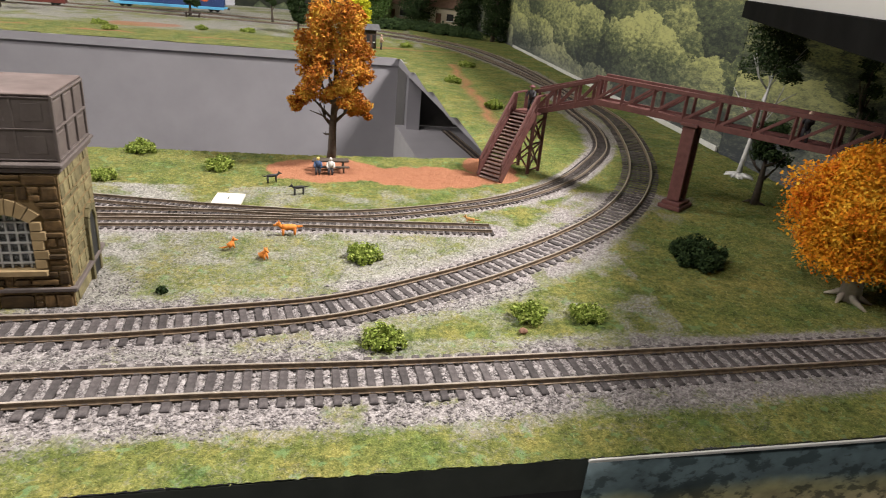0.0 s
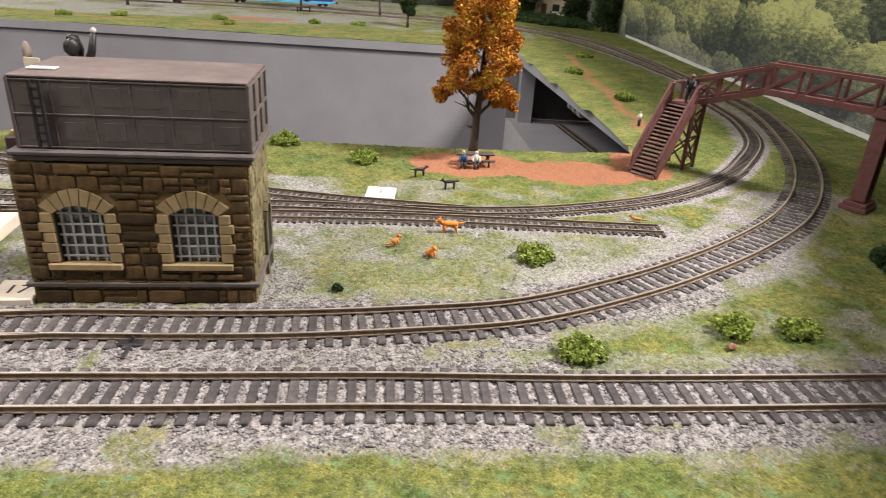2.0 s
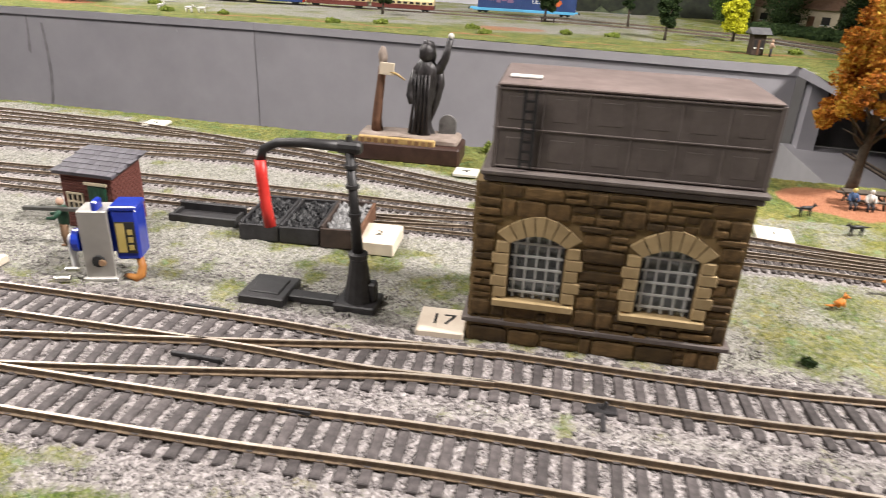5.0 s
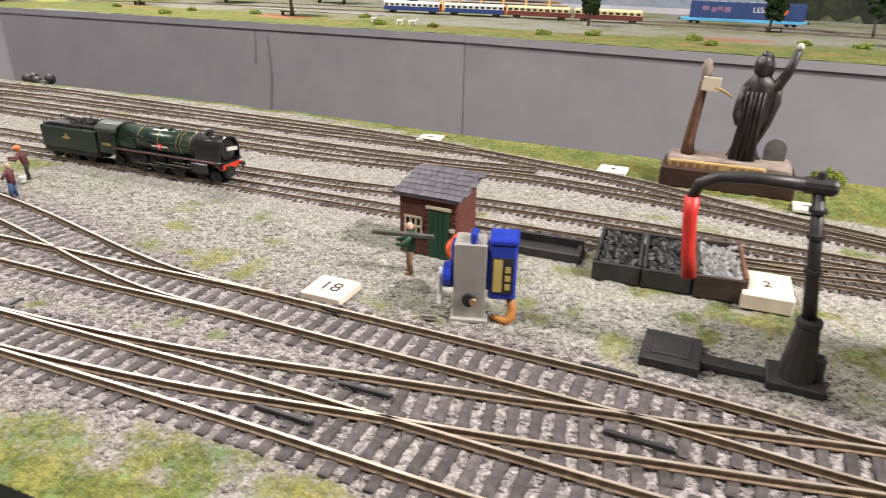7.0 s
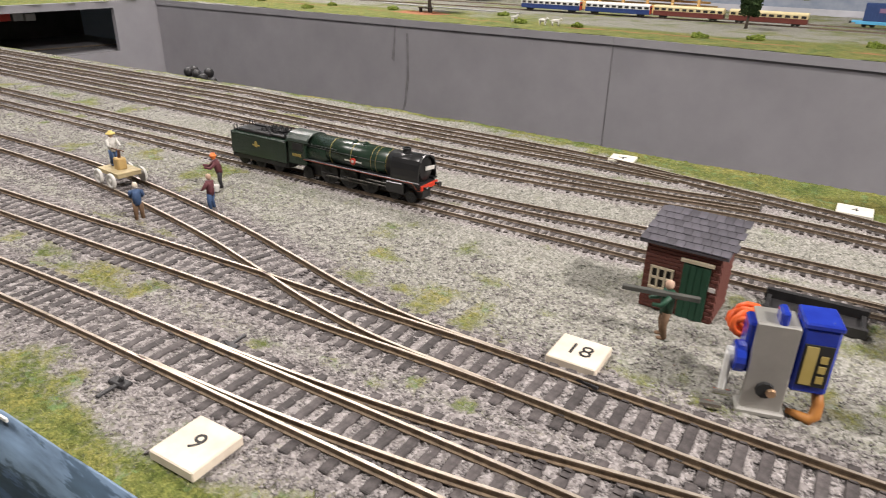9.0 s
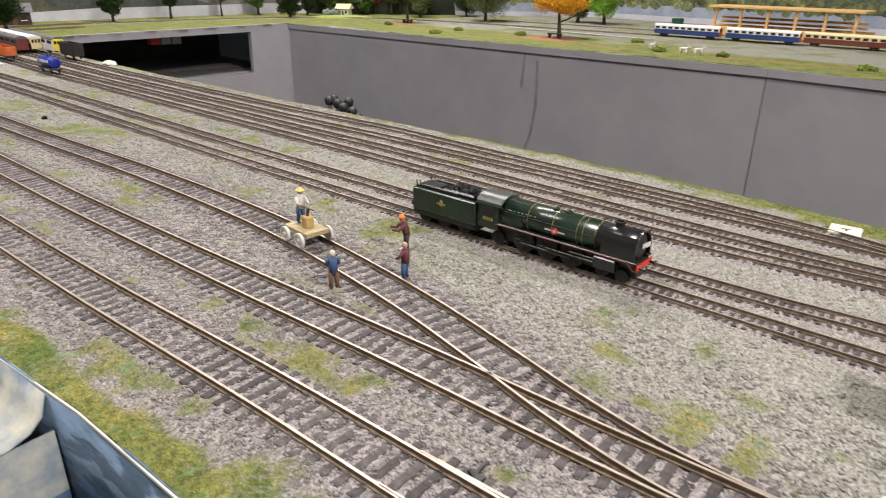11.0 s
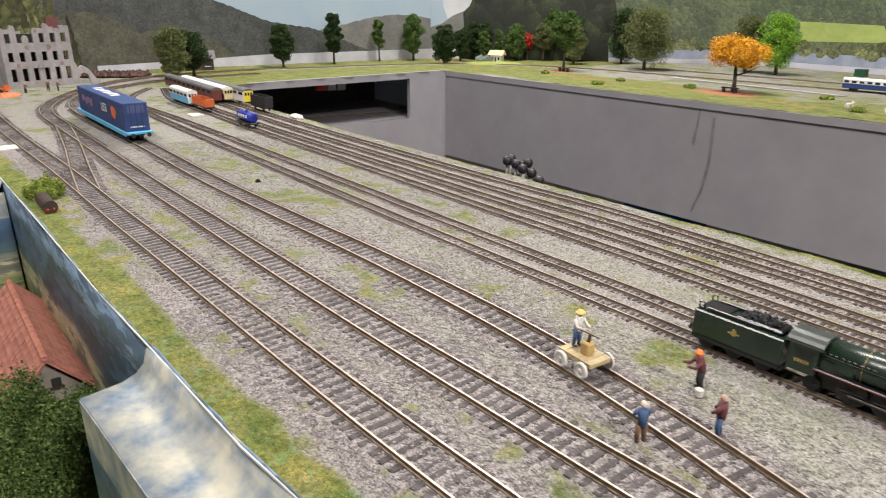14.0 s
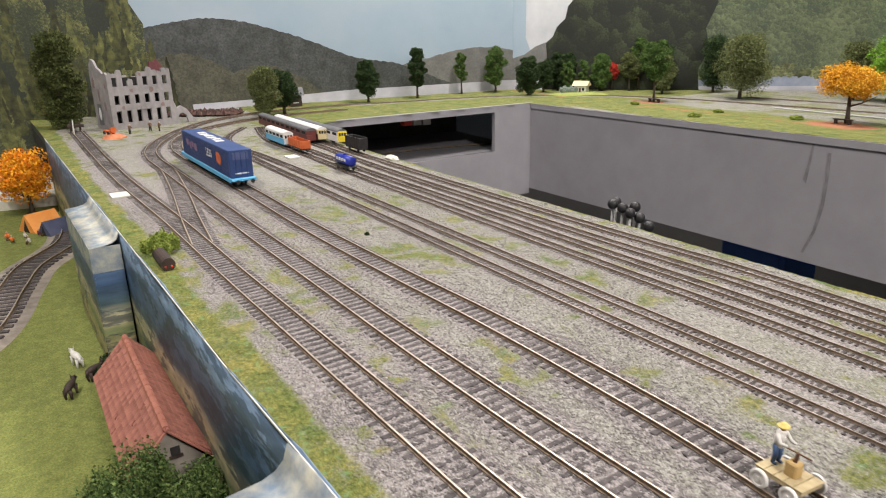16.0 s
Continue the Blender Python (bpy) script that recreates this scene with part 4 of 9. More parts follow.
def patch_leaf_mat(name, a, b, c, d, size):
    """Leaves whose colour drifts over the crown, each leaf a little apart."""
    m, nt, bs = node_set(name)
    tc = nt.nodes.new("ShaderNodeTexCoord")
    tc.name = "coords"
    ge = nt.nodes.new("ShaderNodeNewGeometry")
    add = nt.nodes.new("ShaderNodeMath")
    add.operation = "MULTIPLY_ADD"
    nt.links.new(ge.outputs["Random Per Island"], add.inputs[0])
    add.inputs[1].default_value = 0.30
    nt.links.new(noise_node(nt, size, 3).outputs["Fac"], add.inputs[2])
    col = ramp_node(nt, add.outputs[0], [(0.42, a), (0.58, b), (0.72, c), (0.88, d)]).outputs[0]
    nt.links.new(col, bs.inputs["Base Color"])
    bs.inputs["Roughness"].default_value = 0.85
    bs.inputs["Specular IOR Level"].default_value = 0.2
    return m


LEAF_AUTUMN = patch_leaf_mat("autumn_leaf", (0.17, 0.055, 0.012), (0.46, 0.15, 0.02), (0.50, 0.24, 0.03), (0.62, 0.42, 0.06), 55)
LEAF_ORANGE = patch_leaf_mat("orange_leaf", (0.60, 0.15, 0.012), (0.73, 0.26, 0.013), (0.77, 0.36, 0.02), (0.82, 0.48, 0.045), 60)
LEAF_GREEN = leaf_mat("green_leaf", (0.10, 0.145, 0.02), (0.22, 0.29, 0.05), (0.40, 0.45, 0.12))
LEAF_DARK = leaf_mat("dark_leaf", (0.012, 0.026, 0.010), (0.028, 0.050, 0.016), (0.05, 0.08, 0.026))
LEAF_OLIVE = leaf_mat("olive_leaf", (0.05, 0.065, 0.02), (0.11, 0.13, 0.045), (0.18, 0.19, 0.08))
LEAF_LIME = leaf_mat("lime_leaf", (0.10, 0.22, 0.02), (0.17, 0.34, 0.03), (0.26, 0.44, 0.06))
LEAF_MID = leaf_mat("mid_green_leaf", (0.03, 0.065, 0.014), (0.065, 0.12, 0.028), (0.13, 0.19, 0.05))
LEAF_AMBER = leaf_mat("amber_leaf", (0.50, 0.20, 0.015), (0.70, 0.36, 0.025), (0.82, 0.52, 0.06))
LEAF_YELLOW = leaf_mat("yellow_leaf", (0.45, 0.45, 0.02), (0.60, 0.60, 0.03), (0.72, 0.70, 0.06))
LEAF_RED = leaf_mat("red_leaf", (0.30, 0.02, 0.015), (0.45, 0.04, 0.03), (0.55, 0.07, 0.05))
BARK = M("bark", (0.045, 0.035, 0.026), (0.10, 0.08, 0.06), 350, 0.9, 0, 0.8)
PALE_BARK = M("pale_bark", (0.30, 0.26, 0.20), (0.45, 0.40, 0.33), 300, 0.85, 0, 0.5)
WHITE_BARK = M("white_bark", (0.60, 0.60, 0.58), (0.72, 0.72, 0.70), 200, 0.8, 0, 0.4)


def leaves(clumps, per, size, seed):
    """Small bent leaf flakes filling clumps given as (centre, radii)."""
    rs = np.random.RandomState(seed)
    verts, faces = [], []
    for c, r in clumps:
        d = rs.normal(size=(per, 3))
        d /= np.linalg.norm(d, axis=1)[:, None]
        p = np.array(c) + d * np.array(r) * (rs.rand(per, 1) ** 0.33) * (0.85 + 0.3 * rs.rand(per, 1))
        for q in p:
            a, b = rs.normal(size=3), rs.normal(size=3)
            a *= size * (0.6 + 0.8 * rs.rand()) / np.linalg.norm(a)
            b *= size * (0.5 + 0.6 * rs.rand()) / np.linalg.norm(b)
            k = len(verts)
            verts += [tuple(q - a), tuple(q + b), tuple(q + a), tuple(q - b)]
            faces += [(k, k + 1, k + 2, k + 3)]
    return verts, faces


def tree(name, label, at, h, trunk_r, crown, per, size, leaf, bark, seed, trunk_top=0.7, limbs=7, roots=0, group="model trees"):
    """A trunk with limbs, and a crown of flakes in uneven clumps; crown: (low, high, radius, clumps)."""
    rs = random.Random(seed)
    t = thing(name, label, "tree", at, group)
    bm = bmesh.new()
    lean = (rs.uniform(-0.04, 0.04) * h, rs.uniform(-0.04, 0.04) * h)
    top = (lean[0], lean[1], h * trunk_top)
    tube(bm, [(0, 0, -0.5), (lean[0] * 0.2, lean[1] * 0.2, h * 0.15), (lean[0] * 0.6, lean[1] * 0.6, h * 0.4), top], [trunk_r * 1.35, trunk_r, trunk_r * 0.75, trunk_r * 0.3], 9)
    low, high, rad, n = crown
    for k in range(limbs):
        f = 0.30 + 0.38 * k / max(1, limbs - 1)
        ang = k * 2.4 + rs.uniform(-0.4, 0.4)
        z0 = h * f * 0.95
        b = (lean[0] * f, lean[1] * f, z0)
        reach = rad * rs.uniform(0.55, 0.8)
        m1 = (b[0] + reach * 0.5 * math.cos(ang), b[1] + reach * 0.5 * math.sin(ang), z0 + h * 0.07)
        e1 = (b[0] + reach * math.cos(ang + 0.2), b[1] + reach * math.sin(ang + 0.2), z0 + h * rs.uniform(0.13, 0.22))
        tube(bm, [b, m1, e1], [trunk_r * 0.5, trunk_r * 0.34, trunk_r * 0.12], 6)
        e2 = (m1[0] + reach * 0.4 * math.cos(ang - 0.7), m1[1] + reach * 0.4 * math.sin(ang - 0.7), m1[2] + h * 0.12)
        tube(bm, [m1, e2], [trunk_r * 0.3, trunk_r * 0.1], 5)
    for k in range(roots):
        ang = k * 2 * math.pi / roots + rs.uniform(-0.3, 0.3)
        L = trunk_r * rs.uniform(2.2, 3.6)
        tube(bm, [(0, 0, trunk_r * 0.9), (L * 0.5 * math.cos(ang), L * 0.5 * math.sin(ang), trunk_r * 0.5), (L * math.cos(ang + 0.3), L * math.sin(ang + 0.3), 0.1)], [trunk_r * 0.6, trunk_r * 0.4, trunk_r * 0.12], 6)
    part("trunk", bm, bark, t, "", soft=True)
    clumps = []
    for k in range(n):
        f = (k + 0.5) / n
        z = low + (high - low) * f
        w = rad * math.sin(math.pi * min(0.97, 0.16 + 0.72 * f)) ** 0.7
        ang = k * 2.39996 + rs.uniform(-0.5, 0.5)
        off = w * rs.uniform(0.25, 0.72)
        s = rad * rs.uniform(0.30, 0.46)
        clumps.append(((lean[0] + off * math.cos(ang), lean[1] + off * math.sin(ang), z), (s, s, s * rs.uniform(0.6, 0.85))))
    part("crown", flat_mesh("crown", *leaves(clumps, per, size, seed), leaf), None, t)
    return t


def bush_mesh(leaf, r, h, seed, per=120, size=0.75):
    rs = random.Random(seed)
    clumps = []
    for k in range(16):
        ang = k * 2.4
        o = r * math.sqrt(k / 16)
        s = r * rs.uniform(0.20, 0.34)
        top = h * (1.0 - 0.45 * (o / r) ** 2) * rs.uniform(0.75, 1.1)
        clumps.append(((o * math.cos(ang), o * math.sin(ang), top * 0.5), (s, s, top * 0.5)))
    return flat_mesh("bush", *leaves(clumps, per, size, seed), leaf)


BUSH = [bush_mesh(LEAF_GREEN, 8.0, 8.5, k) for k in range(3)]
BUSH_SMALL = bush_mesh(LEAF_GREEN, 6.0, 5.5, 9, 90, 0.9)
BUSH_DARK = bush_mesh(LEAF_DARK, 17, 18, 5, 700, 0.85)


def bush(x, y, k=0, s=1.0, label="low green tufted bush on the sown lawn", mesh=None):
    ob = solo("bush", mesh or BUSH[k % 3], None, label, "bush", put(x, y, 0.2, k * 77) @ Matrix.Diagonal((s, s, s, 1)), "green bushes")
    return ob


for k, (x, y, s) in enumerate([(44, 366, 1.1), (49, 281, 1.05), (117, 303, 1.0), (145, 303, 0.95)]):
    bush(x, y, k, s, "bright green tufted bush beside the curved track")
for k, (x, y, s) in enumerate([(-114, 553, 1.25), (-53, 517, 1.2), (-121, 485, 1.0), (-197, 549, 1.15)]):
    bush(x, y, k + 1, s, "low green bush on the lawn before the grey wall")
bush(236, 370, 0, 0.9, "large dark green bush casting a shadow", BUSH_DARK)

# ---- the tall autumn tree, its bench and the animals ----
def autumn_tree():
    """A slim trunk that forks into bare limbs under a tall, uneven, two-lobed crown."""
    rs = random.Random(31)
    t = thing("autumn_tree", "tall golden-brown autumn tree over a bench", "tree", put(25, 549), "model trees")
    bm = bmesh.new()
    tube(bm, [(0, 0, -0.5), (0.6, 0, 10), (0.8, 0, 26), (2.0, 0, 44), (2.5, 0, 62), (3.5, 0, 92)], [4.0, 3.2, 2.8, 2.4, 1.9, 0.7], 11)
    for x0, z0, x1, z1, x2, z2, y2, r in (
        (0.8, 27, -5, 33, -9, 44, 4, 1.5), (1.2, 32, -12, 46, -21, 54, -4, 1.1), (1.5, 30, 9, 37, 17, 48, 3, 1.5), (1.8, 38, 12, 50, 20, 62, -8, 1.0),
        (2.0, 42, -7, 56, -14, 72, 6, 1.2), (2.2, 48, 9, 62, 13, 80, 5, 1.1), (2.3, 52, -3, 66, -6, 88, -8, 1.0), (2.4, 56, 6, 70, 8, 92, 8, 0.9),
        (0.7, 22, -4, 21, -6.5, 22.5, -2, 1.0), (1.4, 35, 4, 44, 6, 56, -14, 1.0), (1.4, 36, 0, 46, -3, 60, 15, 1.0), (1.0, 29, -7, 36, -16, 40, -7, 0.9)):
        tube(bm, [(x0, 0, z0), (x1, y2 * 0.5, z1), (x2, y2, z2)], [r, r * 0.7, r * 0.28], 7)
        tube(bm, [(x1, y2 * 0.5, z1), (x1 + (x2 - x1) * 0.3, y2 + 5, z1 + (z2 - z1) * 0.9)], [r * 0.55, r * 0.2], 5)
    part("trunk", bm, BARK, t, "", soft=True)
    clumps = []
    for k in range(58):
        z = 46 + 68 * ((k + rs.random()) / 58)
        f = (z - 46) / 68
        w = 22 + 9 * math.sin(math.pi * min(1.0, 0.15 + 0.85 * f)) - 6 * f
        a = k * 2.39996 + rs.uniform(-0.5, 0.5)
        o = w * math.sqrt(rs.uniform(0.25, 0.9))
        q = rs.uniform(6.5, 10.0) * (0.8 if f < 0.25 else 1.0)
        clumps.append(((2.0 + o * math.cos(a), 0.85 * o * math.sin(a), z), (q, q, q * 0.75)))
    for x, y, z, q in ((-26, -3, 42, 5), (-22, 2, 47, 6.5), (-29, -2, 46, 4), (21, 2, 40, 5.5), (24, -4, 45, 6), (15, 6, 38, 4.5), (27, 0, 36, 3), (-17, -6, 52, 7), (12, -10, 50, 6)):
        clumps.append(((x, y, z), (q, q, q * 0.8)))
    part("crown", flat_mesh("crown", *leaves(clumps, 420, 1.15, 3), LEAF_AUTUMN), None, t)


autumn_tree()
tree("orange_tree", "bright orange model tree with spreading roots", put(301, 325), 80, 4.5, (24, 72, 42, 70), 1500, 0.9, LEAF_ORANGE, PALE_BARK, 8, 0.62, 7, 6)
tree("dark_tree", "small dark green tree with gnarled pale roots", put(343, 481), 62, 2.6, (34, 60, 20, 11), 420, 1.1, LEAF_DARK, BARK, 12, 0.7, 5, 5)
tree("white_trunk_tree", "dark-leaved tree on a white trunk with white roots", put(372, 553), 132, 1.9, (84, 126, 32, 11), 420, 1.2, LEAF_DARK, WHITE_BARK, 15, 0.75, 6, 7)
tree("dark_tree", "slim dark tree with a bare forked trunk behind the footbridge", put(392, 462), 118, 2.4, (70, 112, 15, 5), 260, 1.2, LEAF_DARK, BARK, 17, 0.9, 5, 4)
t = thing("plaster_roots", "white plaster roots spread round a white trunk", "tree roots", put(372, 553, 0))
rs = random.Random(21)
for k in range(11):
    a = k * 2 * math.pi / 11 + rs.uniform(-0.2, 0.2)
    L = rs.uniform(9, 15)
    bm = bmesh.new()
    tube(bm, [(0, 0, 2.0), (0.5 * L * math.cos(a), 0.5 * L * math.sin(a), 1.4), (L * math.cos(a + 0.15), L * math.sin(a + 0.15), 0.2)], [2.4, 1.7, 0.6], 7)
    part("root", bm, WHITE_BARK, t, soft=True)

SKIN = M("painted_figure_buff", (0.50, 0.33, 0.24), (0.58, 0.40, 0.30), 300, 0.6)
BLUE_CLOTH = M("painted_figure_blue", (0.035, 0.07, 0.16), (0.06, 0.11, 0.22), 400, 0.7)
DARK_CLOTH = M("painted_figure_dark", (0.02, 0.02, 0.025), (0.05, 0.045, 0.05), 400, 0.7)
WHITE_CLOTH = M("painted_figure_white", (0.60, 0.58, 0.54), (0.70, 0.68, 0.64), 300, 0.7)
MAROON = M("painted_figure_maroon", (0.10, 0.025, 0.035), (0.15, 0.05, 0.055), 400, 0.7)
ORANGE_CLOTH = M("painted_figure_orange", (0.70, 0.16, 0.03), (0.80, 0.24, 0.06), 400, 0.6)
STRAW = M("straw_hat", (0.62, 0.48, 0.14), (0.72, 0.60, 0.22), 400, 0.7)
BROWN_CLOTH = M("painted_figure_brown", (0.13, 0.075, 0.04), (0.2, 0.12, 0.07), 400, 0.7)


def figurine(label, at, mats, h=22.0, stoop=0.0, sit=False, arms=0.25, hat=0):
    """A plain painted model figurine: one mesh. mats: legs, body, head."""
    bm = bmesh.new()
    k = h / 22.0
    hip, sh = (5.0 if sit else 10.0) * k, (12.0 if sit else 17.5) * k
    dx = stoop * 6 * k
    for s in (-1, 1):
        if sit:
            tube(bm, [(0, s * 1.4 * k, hip), (5.2 * k, s * 1.6 * k, hip), (5.6 * k, s * 1.6 * k, 0.3)], [1.5 * k, 1.2 * k, 0.9 * k], 7, 0)
        else:
            tube(bm, [(0, s * 1.3 * k, hip), (0.5 * k, s * 1.5 * k, hip * 0.5), (-0.3 * k, s * 1.7 * k, 0.3)], [1.6 * k, 1.25 * k, 0.95 * k], 7, 0)
            box(bm, (0.6 * k, s * 1.7 * k, 0.5), (3.2 * k, 1.5 * k, 1.0), 0.3, None, 0)
        tube(bm, [(dx, s * 2.6 * k, sh - 0.8 * k), (dx + 1.2 * k + arms * 3 * k, s * 3.3 * k, sh - 4 * k), (dx + 2.0 * k + arms * 7 * k, s * 2.6 * k, sh - 6.5 * k + arms * 5 * k)], [1.1 * k, 0.95 * k, 0.7 * k], 6, 1)
    tube(bm, [(0, 0, hip - 0.8 * k), (dx * 0.4, 0, (hip + sh) / 2), (dx, 0, sh)], [2.1 * k, 2.4 * k, 2.2 * k], 9, 1)
    blob(bm, (dx * 1.25 + 0.2 * k, 0, sh + 2.4 * k), (1.6 * k, 1.5 * k, 1.9 * k), 1, 0.08, 2, 2)
    if hat:
        lathe(bm, [(0, 3.0 * k * hat), (0.5 * k, 2.8 * k * hat), (0.6 * k, 1.7 * k), (1.8 * k, 1.4 * k)], 12, (dx * 1.25 + 0.2 * k, 0, sh + 3.0 * k), "z", 3 if len(mats) > 3 else 2)
    return solo("figurine", bm, list(mats), label, "figurine", at, "painted model figurines", soft=True)


def picnic_bench():
    t = thing("picnic_bench", "dark brown picnic bench under the autumn tree", "bench", put(25, 523, 0.2, 4))
    for y, z, w in ((0, 8.2, 8.0), (-7.5, 5.0, 3.0), (7.5, 5.0, 3.0)):
        bm = bmesh.new()
        box(bm, (0, y, z), (26, w, 0.9), 0.2)
        part("tabletop" if z > 6 else "seat", bm, BARK, t)
    for x in (-9, 9):
        for s in (-1, 1):
            bm = bmesh.new()
            rod(bm, (x, s * 6.5, 0), (x, s * 2.0, 8.0), 0.7, 0.6, 6)
            part("leg", bm, BARK, t)
        bm = bmesh.new()
        box(bm, (x, 0, 4.3), (1.0, 17, 0.9), 0.1)
        part("brace", bm, BARK, t)


picnic_bench()
figurine("seated painted figurine in blue on the picnic bench", put(16, 515, 0.3, -90), (DARK_CLOTH, BLUE_CLOTH, STRAW), 17, 0.1, True)
figurine("seated painted figurine in white on the picnic bench", put(25, 515, 0.3, -90), (DARK_CLOTH, WHITE_CLOTH, WHITE_CLOTH), 17, 0.1, True)

ORANGE_FUR = M("orange_fur", (0.70, 0.20, 0.025), (0.85, 0.32, 0.06), 400, 0.6)
BLACK_FUR = M("black_fur", (0.012, 0.012, 0.014), (0.03, 0.03, 0.032), 400, 0.5)
TAN_FUR = M("tan_fur", (0.45, 0.22, 0.06), (0.55, 0.30, 0.10), 400, 0.6)


def animal(kind, label, at, mat, L=10.0, legs=4.5, sit=False, tail=4.0, stout=0.16, droop=0.0):
    """A plain moulded model animal: one mesh, as wide as a third of its length."""
    bm = bmesh.new()
    w = L * stout
    if sit:
        tube(bm, [(-L * 0.25, 0, w), (-L * 0.05, 0, L * 0.30), (L * 0.12, 0, L * 0.55)], [w * 1.5, w * 1.35, w * 0.8], 8)
        for s in (-1, 1):
            tube(bm, [(L * 0.1, s * w * 0.7, L * 0.42), (L * 0.2, s * w * 0.7, 0.2)], [w * 0.45, w * 0.35], 6)
        hd = (L * 0.2, 0, L * 0.68)
    else:
        tube(bm, [(-L * 0.45, 0, legs + w), (-L * 0.2, 0, legs + w * 1.1), (L * 0.15, 0, legs + w), (L * 0.42, 0, legs + w * 1.3)], [w * 0.8, w * 1.1, w * 1.2, w * 0.8], 8)
        for sx in (-0.36, 0.32):
            for s in (-1, 1):
                tube(bm, [(L * sx, s * w * 0.7, legs + w * 0.6), (L * sx, s * w * 0.8, legs * 0.5), (L * (sx + 0.02), s * w * 0.8, 0.1)], [w * 0.6, w * 0.4, w * 0.3], 6)
        hd = (L * 0.58, 0, legs + w * (2.4 if stout < 0.17 else 1.7))
        tube(bm, [(L * 0.4, 0, legs + w * 1.2), hd], [w * 0.8, w * 0.65], 7)
    blob(bm, hd, (w * 1.0, w * 0.8, w * 0.85), 2, 0.08, 2)
    tube(bm, [hd, (hd[0] + w * 1.8, 0, hd[2] - w * 0.5)], [w * 0.6, w * 0.32], 6)
    for s in (-1, 1):
        rod(bm, (hd[0] - w * 0.2, s * w * 0.5, hd[2] + w * 0.5), (hd[0] - w * 0.2, s * w * 0.7, hd[2] + w * 1.5), w * 0.32, 0.05, 5)
    b = (-L * 0.42, 0, legs + w * 1.2) if not sit else (-L * 0.3, 0, w * 0.8)
    tube(bm, [b, (b[0] - tail * 0.5, 0, b[2] - 0.2 - droop * 0.3), (b[0] - tail, 0.6, b[2] + (0.3 if not sit else -0.2) - droop)], [w * 0.4, w * 0.5, w * 0.12], 6)
    return solo(kind, bm, mat, label, kind, at, "model animals", soft=True)


animal("fox", "orange model fox standing on the gravel", put(3, 397, 0.3, 190), ORANGE_FUR, 9.5, 3.0)
animal("fox", "small orange model fox sitting on the gravel", put(-25, 377, 0.3, 20), ORANGE_FUR, 7.0, 2.5, True)
animal("fox", "orange model fox sitting upright on the gravel", put(-7, 364, 0.3, -50), ORANGE_FUR, 8.0, 2.5, True)
animal("dog", "black model dog running on the lawn", put(-14, 489, 0.3, 25), BLACK_FUR, 8.5, 4.2, False, 3.5, 0.115)
animal("dog", "black model dog standing on the lawn", put(5, 466, 0.3, 200), BLACK_FUR, 8.5, 4.2, False, 3.5, 0.115)
animal("fox", "tan model animal lying by the siding end", put(112, 424, 0.3, 160), TAN_FUR, 6, 1.0)

# ---- footbridge ----
BRIDGE = M("red_brown_plastic", (0.100, 0.037, 0.033), (0.150, 0.062, 0.054), 300, 0.55, 0, 0.25)
BRIDGE_TREAD = M("worn_tread", (0.26, 0.17, 0.15), (0.36, 0.26, 0.23), 300, 0.6, 0, 0.2)


def beam(bm, a, b, w, h):
    """A straight timber between two points."""
    a, b = Vector(a), Vector(b)
    d = (b - a)
    L = d.length
    m = Matrix.Translation((a + b) / 2) @ d.to_track_quat("X", "Z").to_matrix().to_4x4()
    box(bm, (0, 0, 0), (L, w, h), 0.15, m)


def timber(name, a, b, w, h, t, label=""):
    bm = bmesh.new()
    beam(bm, a, b, w, h)
    return part(name, bm, BRIDGE, t, label)


def truss(t, a, b, half, rise, n):
    """Two lattice sides, each of two chords with posts and diagonals between, and the walkway."""
    a, b = Vector(a), Vector(b)
    up = Vector((0, 0, rise))
    d = b - a
    side = Vector((-d.y, d.x, 0)).normalized() * half
    for s in (-1, 1):
        o = side * s
        timber("lower_chord", a + o, b + o, 1.6, 4.2, t)
        timber("upper_chord", a + o + up, b + o + up, 1.9, 2.8, t)
        for k in range(n + 1):
            p = a + d * k / n + o
            timber("upright", p, p + up, 1.4, 2.2, t)
            if k < n:
                q = a + d * (k + 1) / n + o
                timber("diagonal", p, q + up, 1.3, 2.0, t)
    bm = bmesh.new()
    m = d.to_track_quat("X", "Z").to_matrix().to_4x4()
    box(bm, (0, 0, 0), (d.length, half * 2 + 1, 1.0), 0.1, Matrix.Translation((a + b) / 2) @ m)
    part("walkway", bm, BRIDGE, t)


